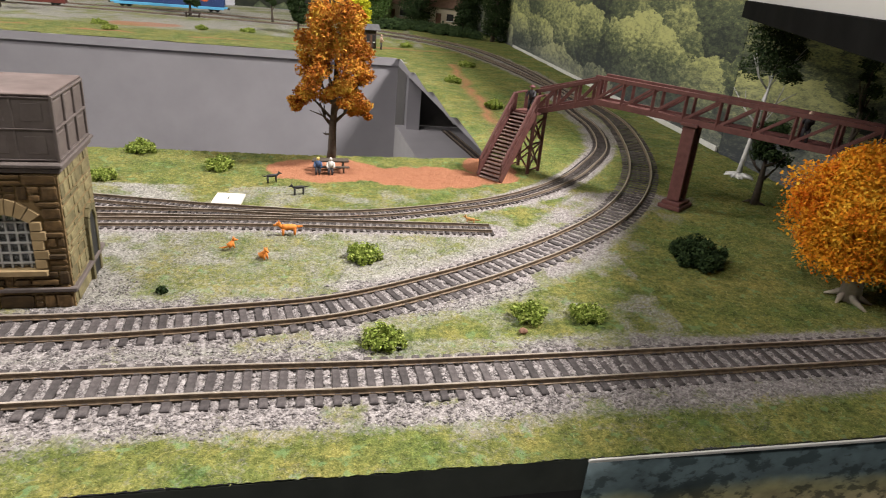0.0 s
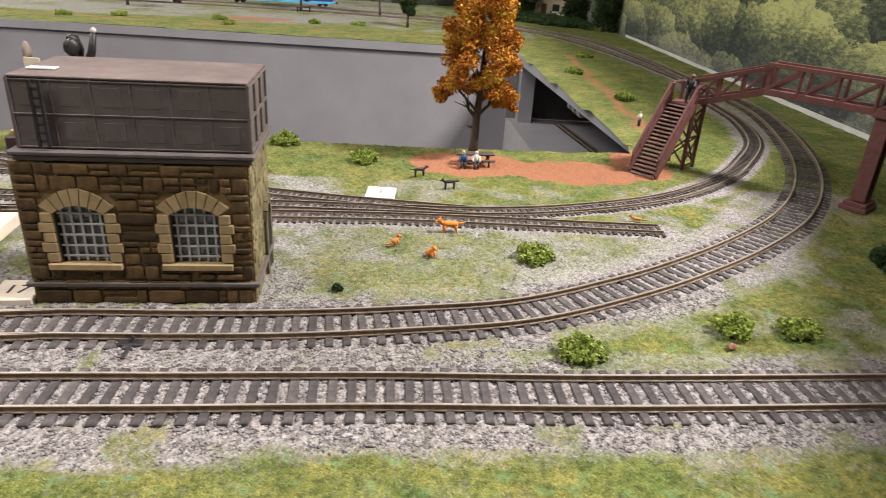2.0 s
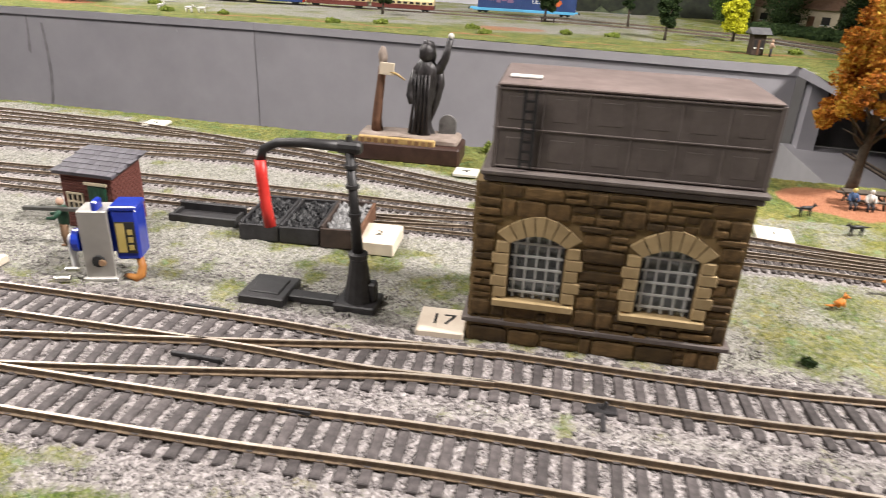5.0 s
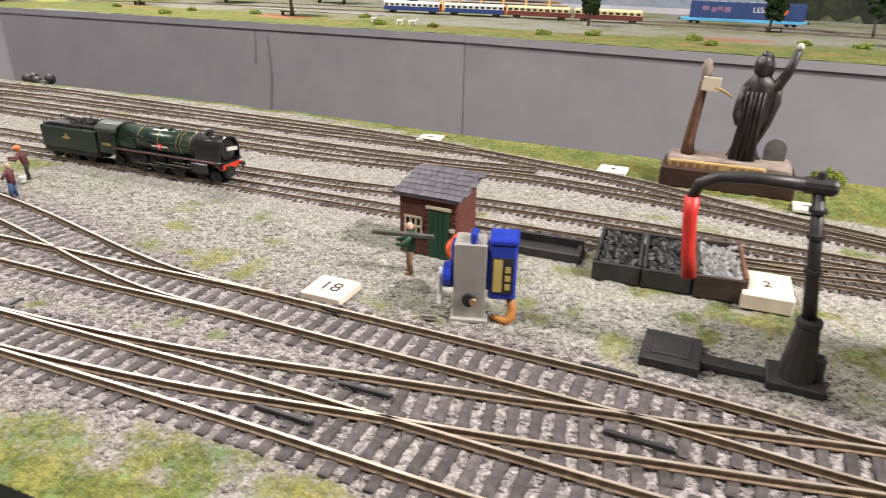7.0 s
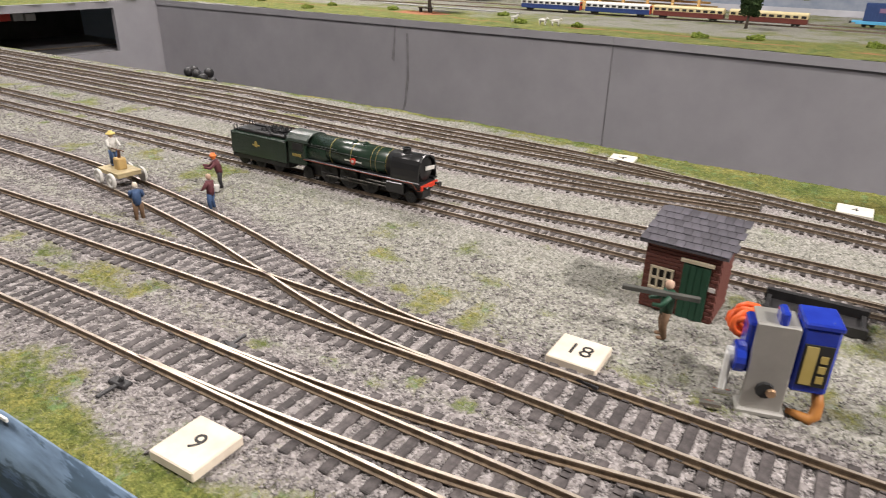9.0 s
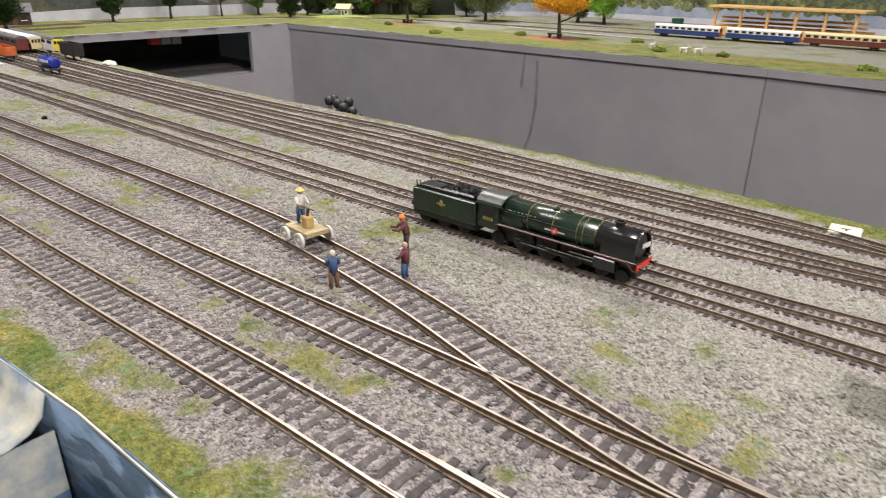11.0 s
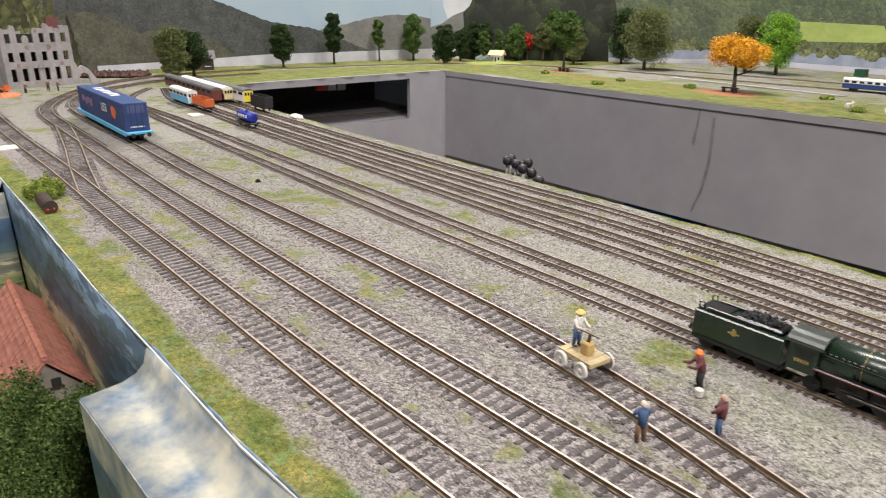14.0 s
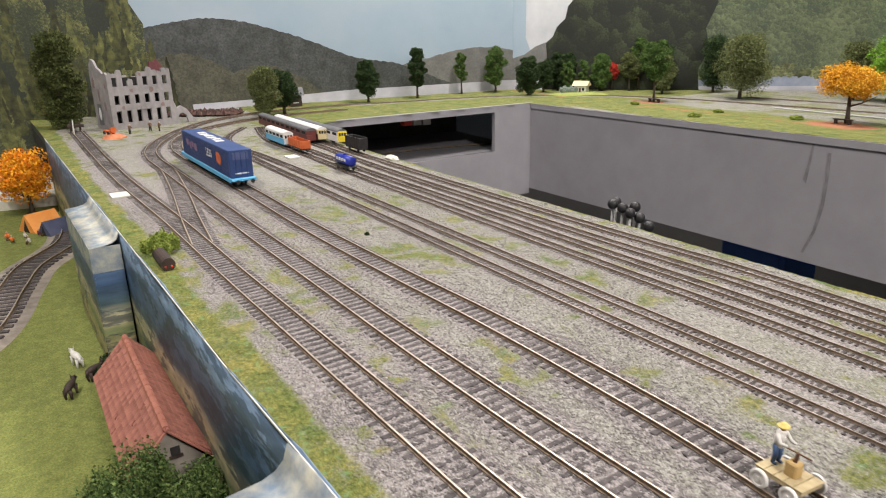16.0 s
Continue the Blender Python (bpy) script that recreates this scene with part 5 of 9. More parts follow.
def footbridge():
    t = thing("footbridge", "red-brown plastic lattice footbridge over the curved tracks", "bridge", put(225, 529, 0))
    O = Vector((225, 529, 0))
    L = lambda x, y, z: Vector((x, y, z)) - O
    foot, land, node, end = L(143, 515, 0), L(171, 541, 47), L(224, 529, 62), L(345, 385, 62)
    d = (land - foot)
    flat = Vector((d.x, d.y, 0)).normalized()
    side = Vector((-flat.y, flat.x, 0)) * 10.0
    n = 19
    for k in range(n):
        f = (k + 0.5) / n
        bm = bmesh.new()
        c = foot + d * f
        ang = math.atan2(flat.y, flat.x)
        box(bm, (0, 0, 0), (3.2, 19.2, 0.9), 0.15, Matrix.Translation(c) @ Matrix.Rotation(ang, 4, "Z"))
        part("tread", bm, BRIDGE_TREAD, t)
        bm = bmesh.new()
        box(bm, (1.4, 0, -1.4), (0.5, 18.6, 2.0), 0, Matrix.Translation(c) @ Matrix.Rotation(ang, 4, "Z"))
        part("riser", bm, BRIDGE, t)
    for s in (-1, 1):
        o = side * s
        timber("stringer", foot + o + Vector((0, 0, 1.5)), land + o + Vector((0, 0, 1.5)), 1.3, 6.0, t)
        timber("handrail", foot + o + Vector((0, 0, 14)), land + o + Vector((0, 0, 14)), 1.6, 2.2, t)
        timber("middle_rail", foot + o + Vector((0, 0, 8)), land + o + Vector((0, 0, 8)), 1.1, 1.8, t)
        for k in range(6):
            p = foot + d * k / 5 + o
            timber("baluster", p, p + Vector((0, 0, 14)), 1.0, 1.2, t)
            if k < 5:
                q = foot + d * (k + 1) / 5 + o
                timber("diagonal", p, q + Vector((0, 0, 14)), 0.7, 0.9, t)
    bm = bmesh.new()
    ang = math.atan2(flat.y, flat.x)
    box(bm, (0, 0, 0), (20, 21, 1.2), 0.15, Matrix.Translation(land + flat * 9) @ Matrix.Rotation(ang, 4, "Z"))
    part("landing", bm, BRIDGE, t)
    for s in (-1, 1):
        for q in (1, 17):
            p = land + flat * q + side * s * 0.95
            bm = bmesh.new()
            box(bm, (p.x, p.y, (p.z + 14) / 2), (2.4, 2.4, p.z + 14), 0.2)
            part("post", bm, BRIDGE, t)
        a, b = land + flat * 1 + side * s * 0.95, land + flat * 17 + side * s * 0.95
        for z0, z1 in ((4, 24), (24, 4), (24, 44), (44, 24), (3, 3), (24, 24)):
            timber("brace", (a.x, a.y, z0), (b.x, b.y, z1), 1.0, 1.3, t)
        timber("handrail", a + Vector((0, 0, 14)), b + Vector((0, 0, 14)), 1.2, 1.5, t)
    for q in (1, 17):
        a, b = land + flat * q + side * 0.95, land + flat * q - side * 0.95
        for z0, z1 in ((4, 24), (24, 4), (24, 44), (44, 24)):
            timber("brace", (a.x, a.y, z0), (b.x, b.y, z1), 1.0, 1.3, t)
    truss(t, land + flat * 17, node, 8, 16, 3)
    truss(t, node, end, 8, 18, 8)
    # the tall pier
    bm = bmesh.new()
    c = L(271, 468, 0)
    dirv = (end - node).normalized()
    rot = Matrix.Rotation(math.atan2(dirv.y, dirv.x), 4, "Z")
    for w, h, z in ((22, 2.8, 1.4), (18, 2.6, 4.1)):
        box(bm, (0, 0, z), (w * 0.75, w, h), 0.3, Matrix.Translation((c.x, c.y, 0)) @ rot)
    part("pier_base", bm, BRIDGE, t)
    bm = bmesh.new()
    for s in (-1, 1):
        box(bm, (0, s * 5.2, 33.5), (9, 2.2, 55), 0.2, Matrix.Translation((c.x, c.y, 0)) @ rot)
    box(bm, (0, 0, 33.5), (3.5, 9, 55), 0.2, Matrix.Translation((c.x, c.y, 0)) @ rot)
    box(bm, (0, 0, 60.2), (12, 16, 2.2), 0.2, Matrix.Translation((c.x, c.y, 0)) @ rot)
    part("pier", bm, BRIDGE, t, "tall red-brown pier")
    c = end - dirv * 12
    bm = bmesh.new()
    box(bm, (0, 0, 30.5), (9, 12, 61), 0.3, Matrix.Translation((c.x, c.y, 0)) @ rot)
    part("pier", bm, BRIDGE, t, "tall red-brown pier")


footbridge()
figurine("painted figurine in a red hat on the bridge landing", put(177, 545, 48, -120), (DARK_CLOTH, DARK_CLOTH, SKIN, MAROON), 20, 0.3, False, 0.5, 1.0)
figurine("small painted figurine on the bank path", put(187, 671, 0.3, 200), (DARK_CLOTH, WHITE_CLOTH, SKIN), 14)
figurine("dark painted figurine on the footbridge deck", put(318, 417, 62.6, 60), (DARK_CLOTH, DARK_CLOTH, SKIN), 20)


# ---- stone water tower ----
STONE = M("brown_sandstone", (0.052, 0.032, 0.013), (0.19, 0.115, 0.046), 150, 0.85, 0, 0.7, 0.0007, vary=0.62)
MORTAR = M("mossy_mortar", (0.17, 0.115, 0.05), (0.27, 0.185, 0.085), 220, 0.9, 0, 0.5)
SIDE_STONE = M("mossy_stone", (0.11, 0.098, 0.045), (0.29, 0.245, 0.125), 160, 0.9, 0, 0.6, vary=0.35)
SURROUND = M("tan_stone", (0.36, 0.26, 0.13), (0.46, 0.34, 0.18), 260, 0.8, 0, 0.3, vary=0.15)
TANK = M("dark_tank_paint", (0.12, 0.098, 0.09), (0.165, 0.138, 0.127), 200, 0.6, 0, 0.25, stain=0.2)
TANK_TOP = M("dusty_tank_top", (0.16, 0.12, 0.11), (0.23, 0.18, 0.165), 120, 0.65, 0, 0.2, stain=0.25)
BAR = M("grey_window_bar", (0.42, 0.42, 0.41), (0.52, 0.52, 0.50), 300, 0.5)
# near-black for openings: the shade indoors is put into the colour
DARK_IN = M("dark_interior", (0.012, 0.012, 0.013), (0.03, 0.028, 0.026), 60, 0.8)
PANE = glass_mat("window_glass", (0.75, 0.8, 0.8))


def stone_unit(mat):
    bm = bmesh.new()
    box(bm, (0, 0, 0), (1, 1, 1), 0.12)
    for v in bm.verts:
        v.co *= 0.01
    me = bpy.data.meshes.new("stone")
    bm.to_mesh(me)
    bm.free()
    me.materials.append(mat)
    return me


def arch(cx, z0, w, spring, rise, n=9):
    """An opening's outline: straight sides and a segmental head."""
    out = [(cx - w / 2, z0), (cx + w / 2, z0)]
    for k in range(n):
        f = k / (n - 1)
        out.append((cx + w / 2 - w * f, z0 + spring + rise * math.sin(math.pi * f)))
    return out


def water_tower():
    W, D, H = 85.0, 46.0, 58.4
    t = thing("water_tower", "brown stone water tower with a dark panelled tank on top", "water tower", put(-164, 305.5, 0, 4.6))
    wins = [21.5, 63.5]
    rs = random.Random(11)
    # walls of mortar with window openings in the front
    def wall(*boxes):
        bm = bmesh.new()
        for c, z in boxes:
            box(bm, c, z)
        part("wall", bm, MORTAR, t, "mossy mortar between brown stones")

    xs = sorted({0, W, *[v for c in wins for v in (c - 9, c + 9)]})
    for a, b in zip(xs, xs[1:]):
        m = (a + b) / 2
        if any(abs(m - c) < 8 for c in wins):
            wall(((m, 2, 9), (b - a, 4, 18)))
            wall(((m, 2, 51), (b - a, 4, 14)))
        else:
            wall(((m, 2, H / 2), (b - a, 4, H)))
    wall(((W - 2, D / 2 + 2, H / 2), (4, D - 4, H)))
    wall(((2, D / 2 + 2, H / 2), (4, D - 4, H)))
    wall(((W / 2, D - 2, H / 2), (W - 8, 4, H)))
    # stones
    unit, unit2 = stone_unit(STONE), stone_unit(SIDE_STONE)

    def course(z, h, x0, x1, face):
        x = x0
        while x < x1 - 0.8:
            w = min(rs.choice((4.0, 5.5, 7.0, 9.0, 12.0)) * rs.uniform(0.85, 1.2), x1 - x)
            if x1 - x - w < 2.5:
                w = x1 - x
            dp = rs.uniform(0.5, 1.5)
            g = 0.75
            if face == "front":
                split = h > 4.5 and rs.random() < 0.45
                for zz, hh in ([(z, h * 0.48), (z + h * 0.52, h * 0.48)] if split else [(z, h)]):
                    part("stone", unit, None, t, "", put(x + w / 2, -dp / 2 + 0.3, zz + hh / 2) @ Matrix.Diagonal(((w - g) / 10, (dp + 0.6) / 10, (hh - g) / 10, 1)))
            else:
                dp *= 0.4
                X0 = W if face == "right" else 0.0
                sgn = 1 if face == "right" else -1
                part("stone", unit2 if face == "right" else unit, None, t, "", put(X0 + sgn * (dp / 2 - 0.3), x + w / 2, z + h / 2) @ Matrix.Diagonal(((dp + 0.6) / 10, (w - g) / 10, (h - g) / 10, 1)))
            x += w

    z = 0.2
    while z < H - 1:
        h = min(rs.choice((2.6, 4.2, 5.2, 6.4)), H - z)
        mid = z + h / 2
        if 14.5 < mid < 49:
            pad = 14.0 if mid < 43 else 12.0
            edges = [0.4, wins[0] - pad, wins[0] + pad, wins[1] - pad, wins[1] + pad, W - 0.4]
            for a, b in ((edges[0], edges[1]), (edges[2], edges[3]), (edges[4], edges[5])):
                course(z, h, a, b, "front")
        else:
            course(z, h, 0.4, W - 0.4, "front")
        course(z, h, 0.6, 26 if mid < 34 else D - 0.6, "right")
        if mid < 34:
            course(z, h, 40, D - 0.6, "right")
        course(z, h, 0.6, D - 0.6, "left")
        z += h
    bm = bmesh.new()
    box(bm, (W / 2, D / 2, 8.8), (W + 4.0, D + 3.4, 2.0), 0.4)
    part("plinth_course", bm, TANK, t, "dark weathered plinth course")
    # windows
    for c in wins:
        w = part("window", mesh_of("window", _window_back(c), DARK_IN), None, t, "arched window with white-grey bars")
        bm = bmesh.new()
        slab(bm, arch(c, 18, 18.4, 20, 3.4), 2.2, 2.5)
        g = part("pane", bm, PANE, w)
        g.visible_shadow = False
        bm = bmesh.new()
        for k in range(5):
            box(bm, (c - 7.0 + 3.5 * k, 1.4, 30), (0.75, 0.7, 23.5))
        part("bar", bm, BAR, w, "upright window bars")
        for k in range(5):
            bm = bmesh.new()
            box(bm, (c, 1.0, 20.5 + 4.4 * k), (18, 0.6, 0.7))
            part("bar", bm, BAR, w)
        for s in (-1, 1):
            bm = bmesh.new()
            box(bm, (c + s * 8.9, 1.2, 29.5), (0.9, 1.6, 23), 0.1)
            part("frame", bm, DARK_IN, w)
            for k in range(5):
                ww = 5.4 if k % 2 else 4.2
                bm = bmesh.new()
                box(bm, (c + s * (9.3 + ww / 2), -0.2, 18.6 + 4.1 * k + 2.0), (ww, 2.6, 3.8), 0.25)
                part("quoin", bm, SURROUND, w)
        bm = bmesh.new()
        box(bm, (c, -0.6, 16.8), (27, 3.6, 2.6), 0.3)
        part("sill", bm, SURROUND, w, "tan stone sill")
        for k in range(7):
            f0, f1 = k / 7, (k + 1) / 7
            pts = []
            for f in (f0 + 0.008, f1 - 0.008):
                pts.append((c + 9.4 - 18.8 * f, 38.6 + 3.4 * math.sin(math.pi * f)))
            for f in (f1 - 0.008, f0 + 0.008):
                pts.append((c + 13.6 - 27.2 * f, 40.2 + 7.0 * math.sin(math.pi * f) + 1.5))
            bm = bmesh.new()
            slab(bm, pts, -1.5, 1.5)
            part("arch_stone", bm, SURROUND, w)
    # side door
    bm = bmesh.new()
    pts = arch(33, 0.5, 9, 24, 7)
    slab(bm, pts, 0, 1)
    for v in bm.verts:
        v.co = Vector((W + 0.4 + v.co.y * 0.9, v.co.x, v.co.z))
    dr = part("door", bm, DARK_BOARD, t, "dark arched side door")
    bm = bmesh.new()
    for s in (-1, 1):
        box(bm, (W + 0.9, 33 + s * 6, 13), (2.0, 2.4, 26), 0.3)
    for k in range(6):
        a0, a1 = math.pi * k / 6 + 0.03, math.pi * (k + 1) / 6 - 0.03
        p = [(33 + r * math.cos(a), 25.5 + r * 1.25 * math.sin(a)) for r, a in ((5, a0), (7.4, a0), (7.4, a1), (5, a1))]
        vs = [bm.verts.new((W + q, y, z)) for q in (0.2, 1.9) for y, z in p]
        bm.faces.new(vs[4:])
        for i in range(4):
            bm.faces.new((vs[i], vs[(i + 1) % 4], vs[4 + (i + 1) % 4], vs[4 + i]))
    part("door_surround", bm, SIDE_STONE, dr)
    # cornice and tank
    for (o, h, z) in ((0.6, 2.2, 58.8), (1.6, 1.8, 61.0)):
        bm = bmesh.new()
        box(bm, (W / 2 + 1.9, D / 2, z + h / 2), (W - 1.5 + 2 * o, D + 2 * o, h), 0.5)
        part("cornice", bm, TANK, t, "dark stepped cornice")
    tx0, tx1, ty0, ty1, tz0, tz1 = 5.0, W + 0.8, 1.6, D - 2.0, 62.8, 88.4
    bm = bmesh.new()
    box(bm, ((tx0 + tx1) / 2, (ty0 + ty1) / 2, (tz0 + tz1) / 2), (tx1 - tx0, ty1 - ty0, tz1 - tz0), 0.4)
    tank = part("tank", bm, TANK, t, "dark grey panelled water tank")
    bm = bmesh.new()
    box(bm, ((tx0 + tx1) / 2, (ty0 + ty1) / 2, tz1 + 0.35), (tx1 - tx0 + 0.8, ty1 - ty0 + 0.8, 0.9), 0.3)
    part("lid", bm, TANK_TOP, tank, "dusty brown tank lid")
    nx, ny = 6, 3
    zmid = (tz0 + tz1) / 2
    for face in ("front", "right", "left"):
        n = nx if face == "front" else ny
        for k in range(n + 1):
            bm = bmesh.new()
            if face == "front":
                box(bm, (tx0 + (tx1 - tx0) * k / n, ty0 + 0.1, zmid), (0.6, 0.7, tz1 - tz0), 0.15)
            else:
                box(bm, (tx1 + 0.4 if face == "right" else tx0 - 0.4, ty0 + (ty1 - ty0) * k / n, zmid), (1.2, 1.0, tz1 - tz0), 0.2)
            part("rib", bm, TANK, tank)
        for zz in (tz0 + 0.8, zmid, tz1 - 0.8):
            bm = bmesh.new()
            if face == "front":
                box(bm, ((tx0 + tx1) / 2, ty0 + 0.05, zz), (tx1 - tx0, 0.9, 0.6), 0.15)
            else:
                box(bm, (tx1 + 0.6 if face == "right" else tx0 - 0.6, (ty0 + ty1) / 2, zz), (1.3, ty1 - ty0, 0.9), 0.2)
            part("rib", bm, TANK, tank)
        for k in range(n):
            for zz in (tz0 + 6.6, zmid + 6.4):
                bm = bmesh.new()
                if face == "front":
                    box(bm, (tx0 + (tx1 - tx0) * (k + 0.5) / n, ty0 + 0.08, zz), (7.4, 0.4, 7.0), 0.15)
                else:
                    box(bm, (tx1 + 0.05 if face == "right" else tx0 - 0.05, ty0 + (ty1 - ty0) * (k + 0.5) / n, zz), (0.5, 8.4, 7.6), 0.2)
                part("panel", bm, TANK, tank)
    lad = bmesh.new()
    for s in (-1.6, 1.6):
        box(lad, (14.5 + s, ty0 - 2.2, 76), (1.0, 1.0, 24))
    lad = part("ladder", lad, BLACK, t, "black iron ladder")
    for k in range(7):
        bm = bmesh.new()
        box(bm, (14.5, ty0 - 2.2, 66 + 3.1 * k), (3.2, 0.6, 0.7))
        part("rung", bm, BLACK, lad)
    bm = bmesh.new()
    box(bm, (12, ty0 + 12, tz1 + 1.2), (10, 4.5, 0.7), 0.2)
    part("hatch", bm, WHITE_CLOTH, tank, "pale strip on the tank lid")


# dark box behind the bars, standing in for the tower's shaded inside
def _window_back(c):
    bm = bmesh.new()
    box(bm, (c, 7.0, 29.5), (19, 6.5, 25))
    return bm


water_tower()


# ---- yard things ----
PLYWOOD = M("pale_plywood", (0.64, 0.54, 0.43), (0.78, 0.69, 0.57), 120, 0.7, 0, 0.15, stain=0.12)
WHITE_CARD = M("white_board", (0.68, 0.65, 0.55), (0.76, 0.73, 0.64), 150, 0.7, 0, 0.1)
INK = M("black_ink", (0.012, 0.012, 0.012), (0.025, 0.022, 0.02), 300, 0.6, 0, 0)


def text_mesh(s, size):
    """Handwritten-looking figures as a thin mesh."""
    cu = bpy.data.curves.new("numeral", "FONT")
    cu.body, cu.size, cu.align_x, cu.align_y, cu.extrude = s, size * MM, "CENTER", "CENTER", 0.00008
    ob = bpy.data.objects.new("numeral", cu)
    scene.collection.objects.link(ob)
    me = bpy.data.meshes.new_from_object(ob.evaluated_get(bpy.context.evaluated_depsgraph_get()))
    bpy.data.objects.remove(ob)
    bpy.data.curves.remove(cu)
    me.materials.clear()
    me.materials.append(INK)
    return me


def number_block(text, x, y, w, d, h, rz, label, mat=None, turn=0.0, size=9.0, bars=False):
    t = thing("number_block", label, "number block", put(x, y, 0, rz), "numbered wooden blocks")
    bm = bmesh.new()
    box(bm, (0, 0, h / 2 + 0.3), (w, d, h), 0.35)
    part("block", bm, mat or PLYWOOD, t)
    if bars:
        bm = bmesh.new()
        box(bm, (0, 0.6, h + 0.4), (5.0, 0.9, 0.15), 0, Matrix.Rotation(0.2, 4, "Z"))
        box(bm, (0.5, -1.0, h + 0.4), (1.0, 3.0, 0.15))
        part("mark", bm, INK, t, "small black ink mark")
    else:
        part("numeral", text_mesh(text, size), None, t, "black handwritten number", put(0, 0, h + 0.36, turn))


number_block("18", -363, 294, 16.5, 16, 3.2, 5, "pale plywood block marked 18 beside the points", turn=0, size=9)
number_block("9", -420.5, 193, 16, 16.5, 3.2, 6, "pale plywood block marked 9 on the grass edge", turn=0, size=8)
number_block("17", -174, 310.5, 17, 17.5, 2.6, 7, "pale plywood block marked 17 at the tower's corner", turn=0, size=10)
number_block("2", -219.5, 371, 17.5, 23, 6.0, 6, "thick pale wooden block with small black figures", size=7, turn=0)
number_block("", -444, 520, 16, 15, 2.0, 10, "white numbered board on the back grass strip", WHITE_CARD, bars=True)
number_block("4", -312, 508, 17, 15, 2.0, 4, "white board marked 4 on the back grass strip", WHITE_CARD, size=7)
number_block("", -206, 492, 15, 14, 2.0, 4, "white numbered board on the back grass strip", WHITE_CARD, bars=True)
number_block("1", -37, 450, 17.5, 19, 2.0, -3, "cream board marked with a small figure on the lawn", WHITE_CARD, size=6)

CRANE = M("black_crane_plastic", (0.022, 0.021, 0.022), (0.045, 0.043, 0.044), 250, 0.45, 0, 0.15, stain=0.3)
HOSE = M("red_hose", (0.55, 0.028, 0.022), (0.68, 0.05, 0.04), 200, 0.4, 0, 0.05)


def water_crane():
    t = thing("water_crane", "black water crane with a red hose on its arm", "water crane", put(-208, 315, 0, 4))
    bm = bmesh.new()
    box(bm, (0, 0, 1.6), (16, 13.5, 3.2), 0.5)
    part("base", bm, CRANE, t)
    bm = bmesh.new()
    lathe(bm, [(3.0, 5.6), (7, 5.0), (20, 3.3), (20.5, 3.7), (22, 3.7), (22.4, 2.2)], 12)
    box(bm, (4.5, 0.5, 6.8), (5, 4.4, 8), 0.8)
    part("pedestal", bm, CRANE, t, "", soft=False)
    bm = bmesh.new()
    tube(bm, [(0, 0, 20), (-2.6, 3.5, 40), (-5.0, 6.6, 58)], [2.1, 1.8, 1.7], 12)
    col = part("column", bm, CRANE, t, "", soft=True)
    for z, f in ((36, 0.42), (46, 0.68), (53, 0.86)):
        bm = bmesh.new()
        lathe(bm, [(-0.6, 2.5), (0.6, 2.5)], 12, (-5.0 * f, 6.6 * f, z))
        part("collar", bm, CRANE, col)
    bm = bmesh.new()
    lathe(bm, [(-4.0, 2.0), (-3.8, 2.5), (3.4, 2.5), (4.6, 1.8)], 12, (-5.2, 6.8, 59.6), "x")
    lathe(bm, [(61.5, 1.3), (63.6, 1.1), (64, 0.5)], 10, (-5.2, 6.8, 0))
    part("head", bm, CRANE, t)
    bm = bmesh.new()
    tube(bm, [(-5.2, 6.8, 59.6), (-21, 5.0, 60.2), (-31, 4.0, 59.6), (-36, 3.4, 57), (-37.4, 3.0, 52.6)], [2.1, 1.8, 1.7, 1.7, 1.7], 12)
    part("arm", bm, CRANE, t, "", soft=True)
    bm = bmesh.new()
    tube(bm, [(-37.4, 3.0, 53.0), (-37.0, 2.6, 46), (-35.8, 2.0, 36), (-34.4, 1.4, 28)], [2.2, 2.1, 2.0, 2.3], 14)
    part("hose", bm, HOSE, t, "bright red leather hose", soft=True)
    bm = bmesh.new()
    box(bm, (-21, -1, 1.4), (26, 5.5, 2.8), 0.4)
    part("channel", bm, CRANE, t)
    bm = bmesh.new()
    box(bm, (-35.5, 0, 1.8), (18, 19, 3.6), 0.5)
    box(bm, (-35.5, 0, 3.8), (12, 12, 0.8), 0.3)
    part("drain_pit", bm, CRANE, t)


water_crane()

COAL = M("shiny_coal", (0.006, 0.006, 0.007), (0.022, 0.022, 0.024), 500, 0.45, 0, 0.5, island=0.6, spec=0.25)
GRAVEL_HEAP = M("grey_gravel_heap", (0.20, 0.20, 0.20), (0.36, 0.36, 0.36), 900, 0.9, 0, 0.8, island=0.4)
BIN_WOOD = M("black_brown_timber", (0.030, 0.020, 0.016), (0.065, 0.043, 0.034), 200, 0.7, 0, 0.3)
BROWN_WOOD = M("brown_timber", (0.10, 0.045, 0.025), (0.16, 0.08, 0.045), 200, 0.7, 0, 0.3)


def lumps(w, d, z, n, r, seed, mat):
    rs = random.Random(seed)
    verts, faces = [], []
    for k in range(n):
        x, y = rs.uniform(-w / 2, w / 2), rs.uniform(-d / 2, d / 2)
        s = r * rs.uniform(0.6, 1.4)
        b = len(verts)
        zz = z + rs.uniform(-0.6, 1.2)
        for dx, dy, dz in ((1, 0, 0), (0, 1, 0), (-1, 0, 0), (0, -1, 0), (0, 0, 1), (0, 0, -1)):
            q = s * rs.uniform(0.7, 1.3)
            verts.append((x + dx * q + rs.uniform(-0.3, 0.3) * s, y + dy * q + rs.uniform(-0.3, 0.3) * s, zz + dz * q))
        faces += [(b + i, b + (i + 1) % 4, b + 4) for i in range(4)] + [(b + (i + 1) % 4, b + i, b + 5) for i in range(4)]
    return flat_mesh("coal", verts, faces, mat)


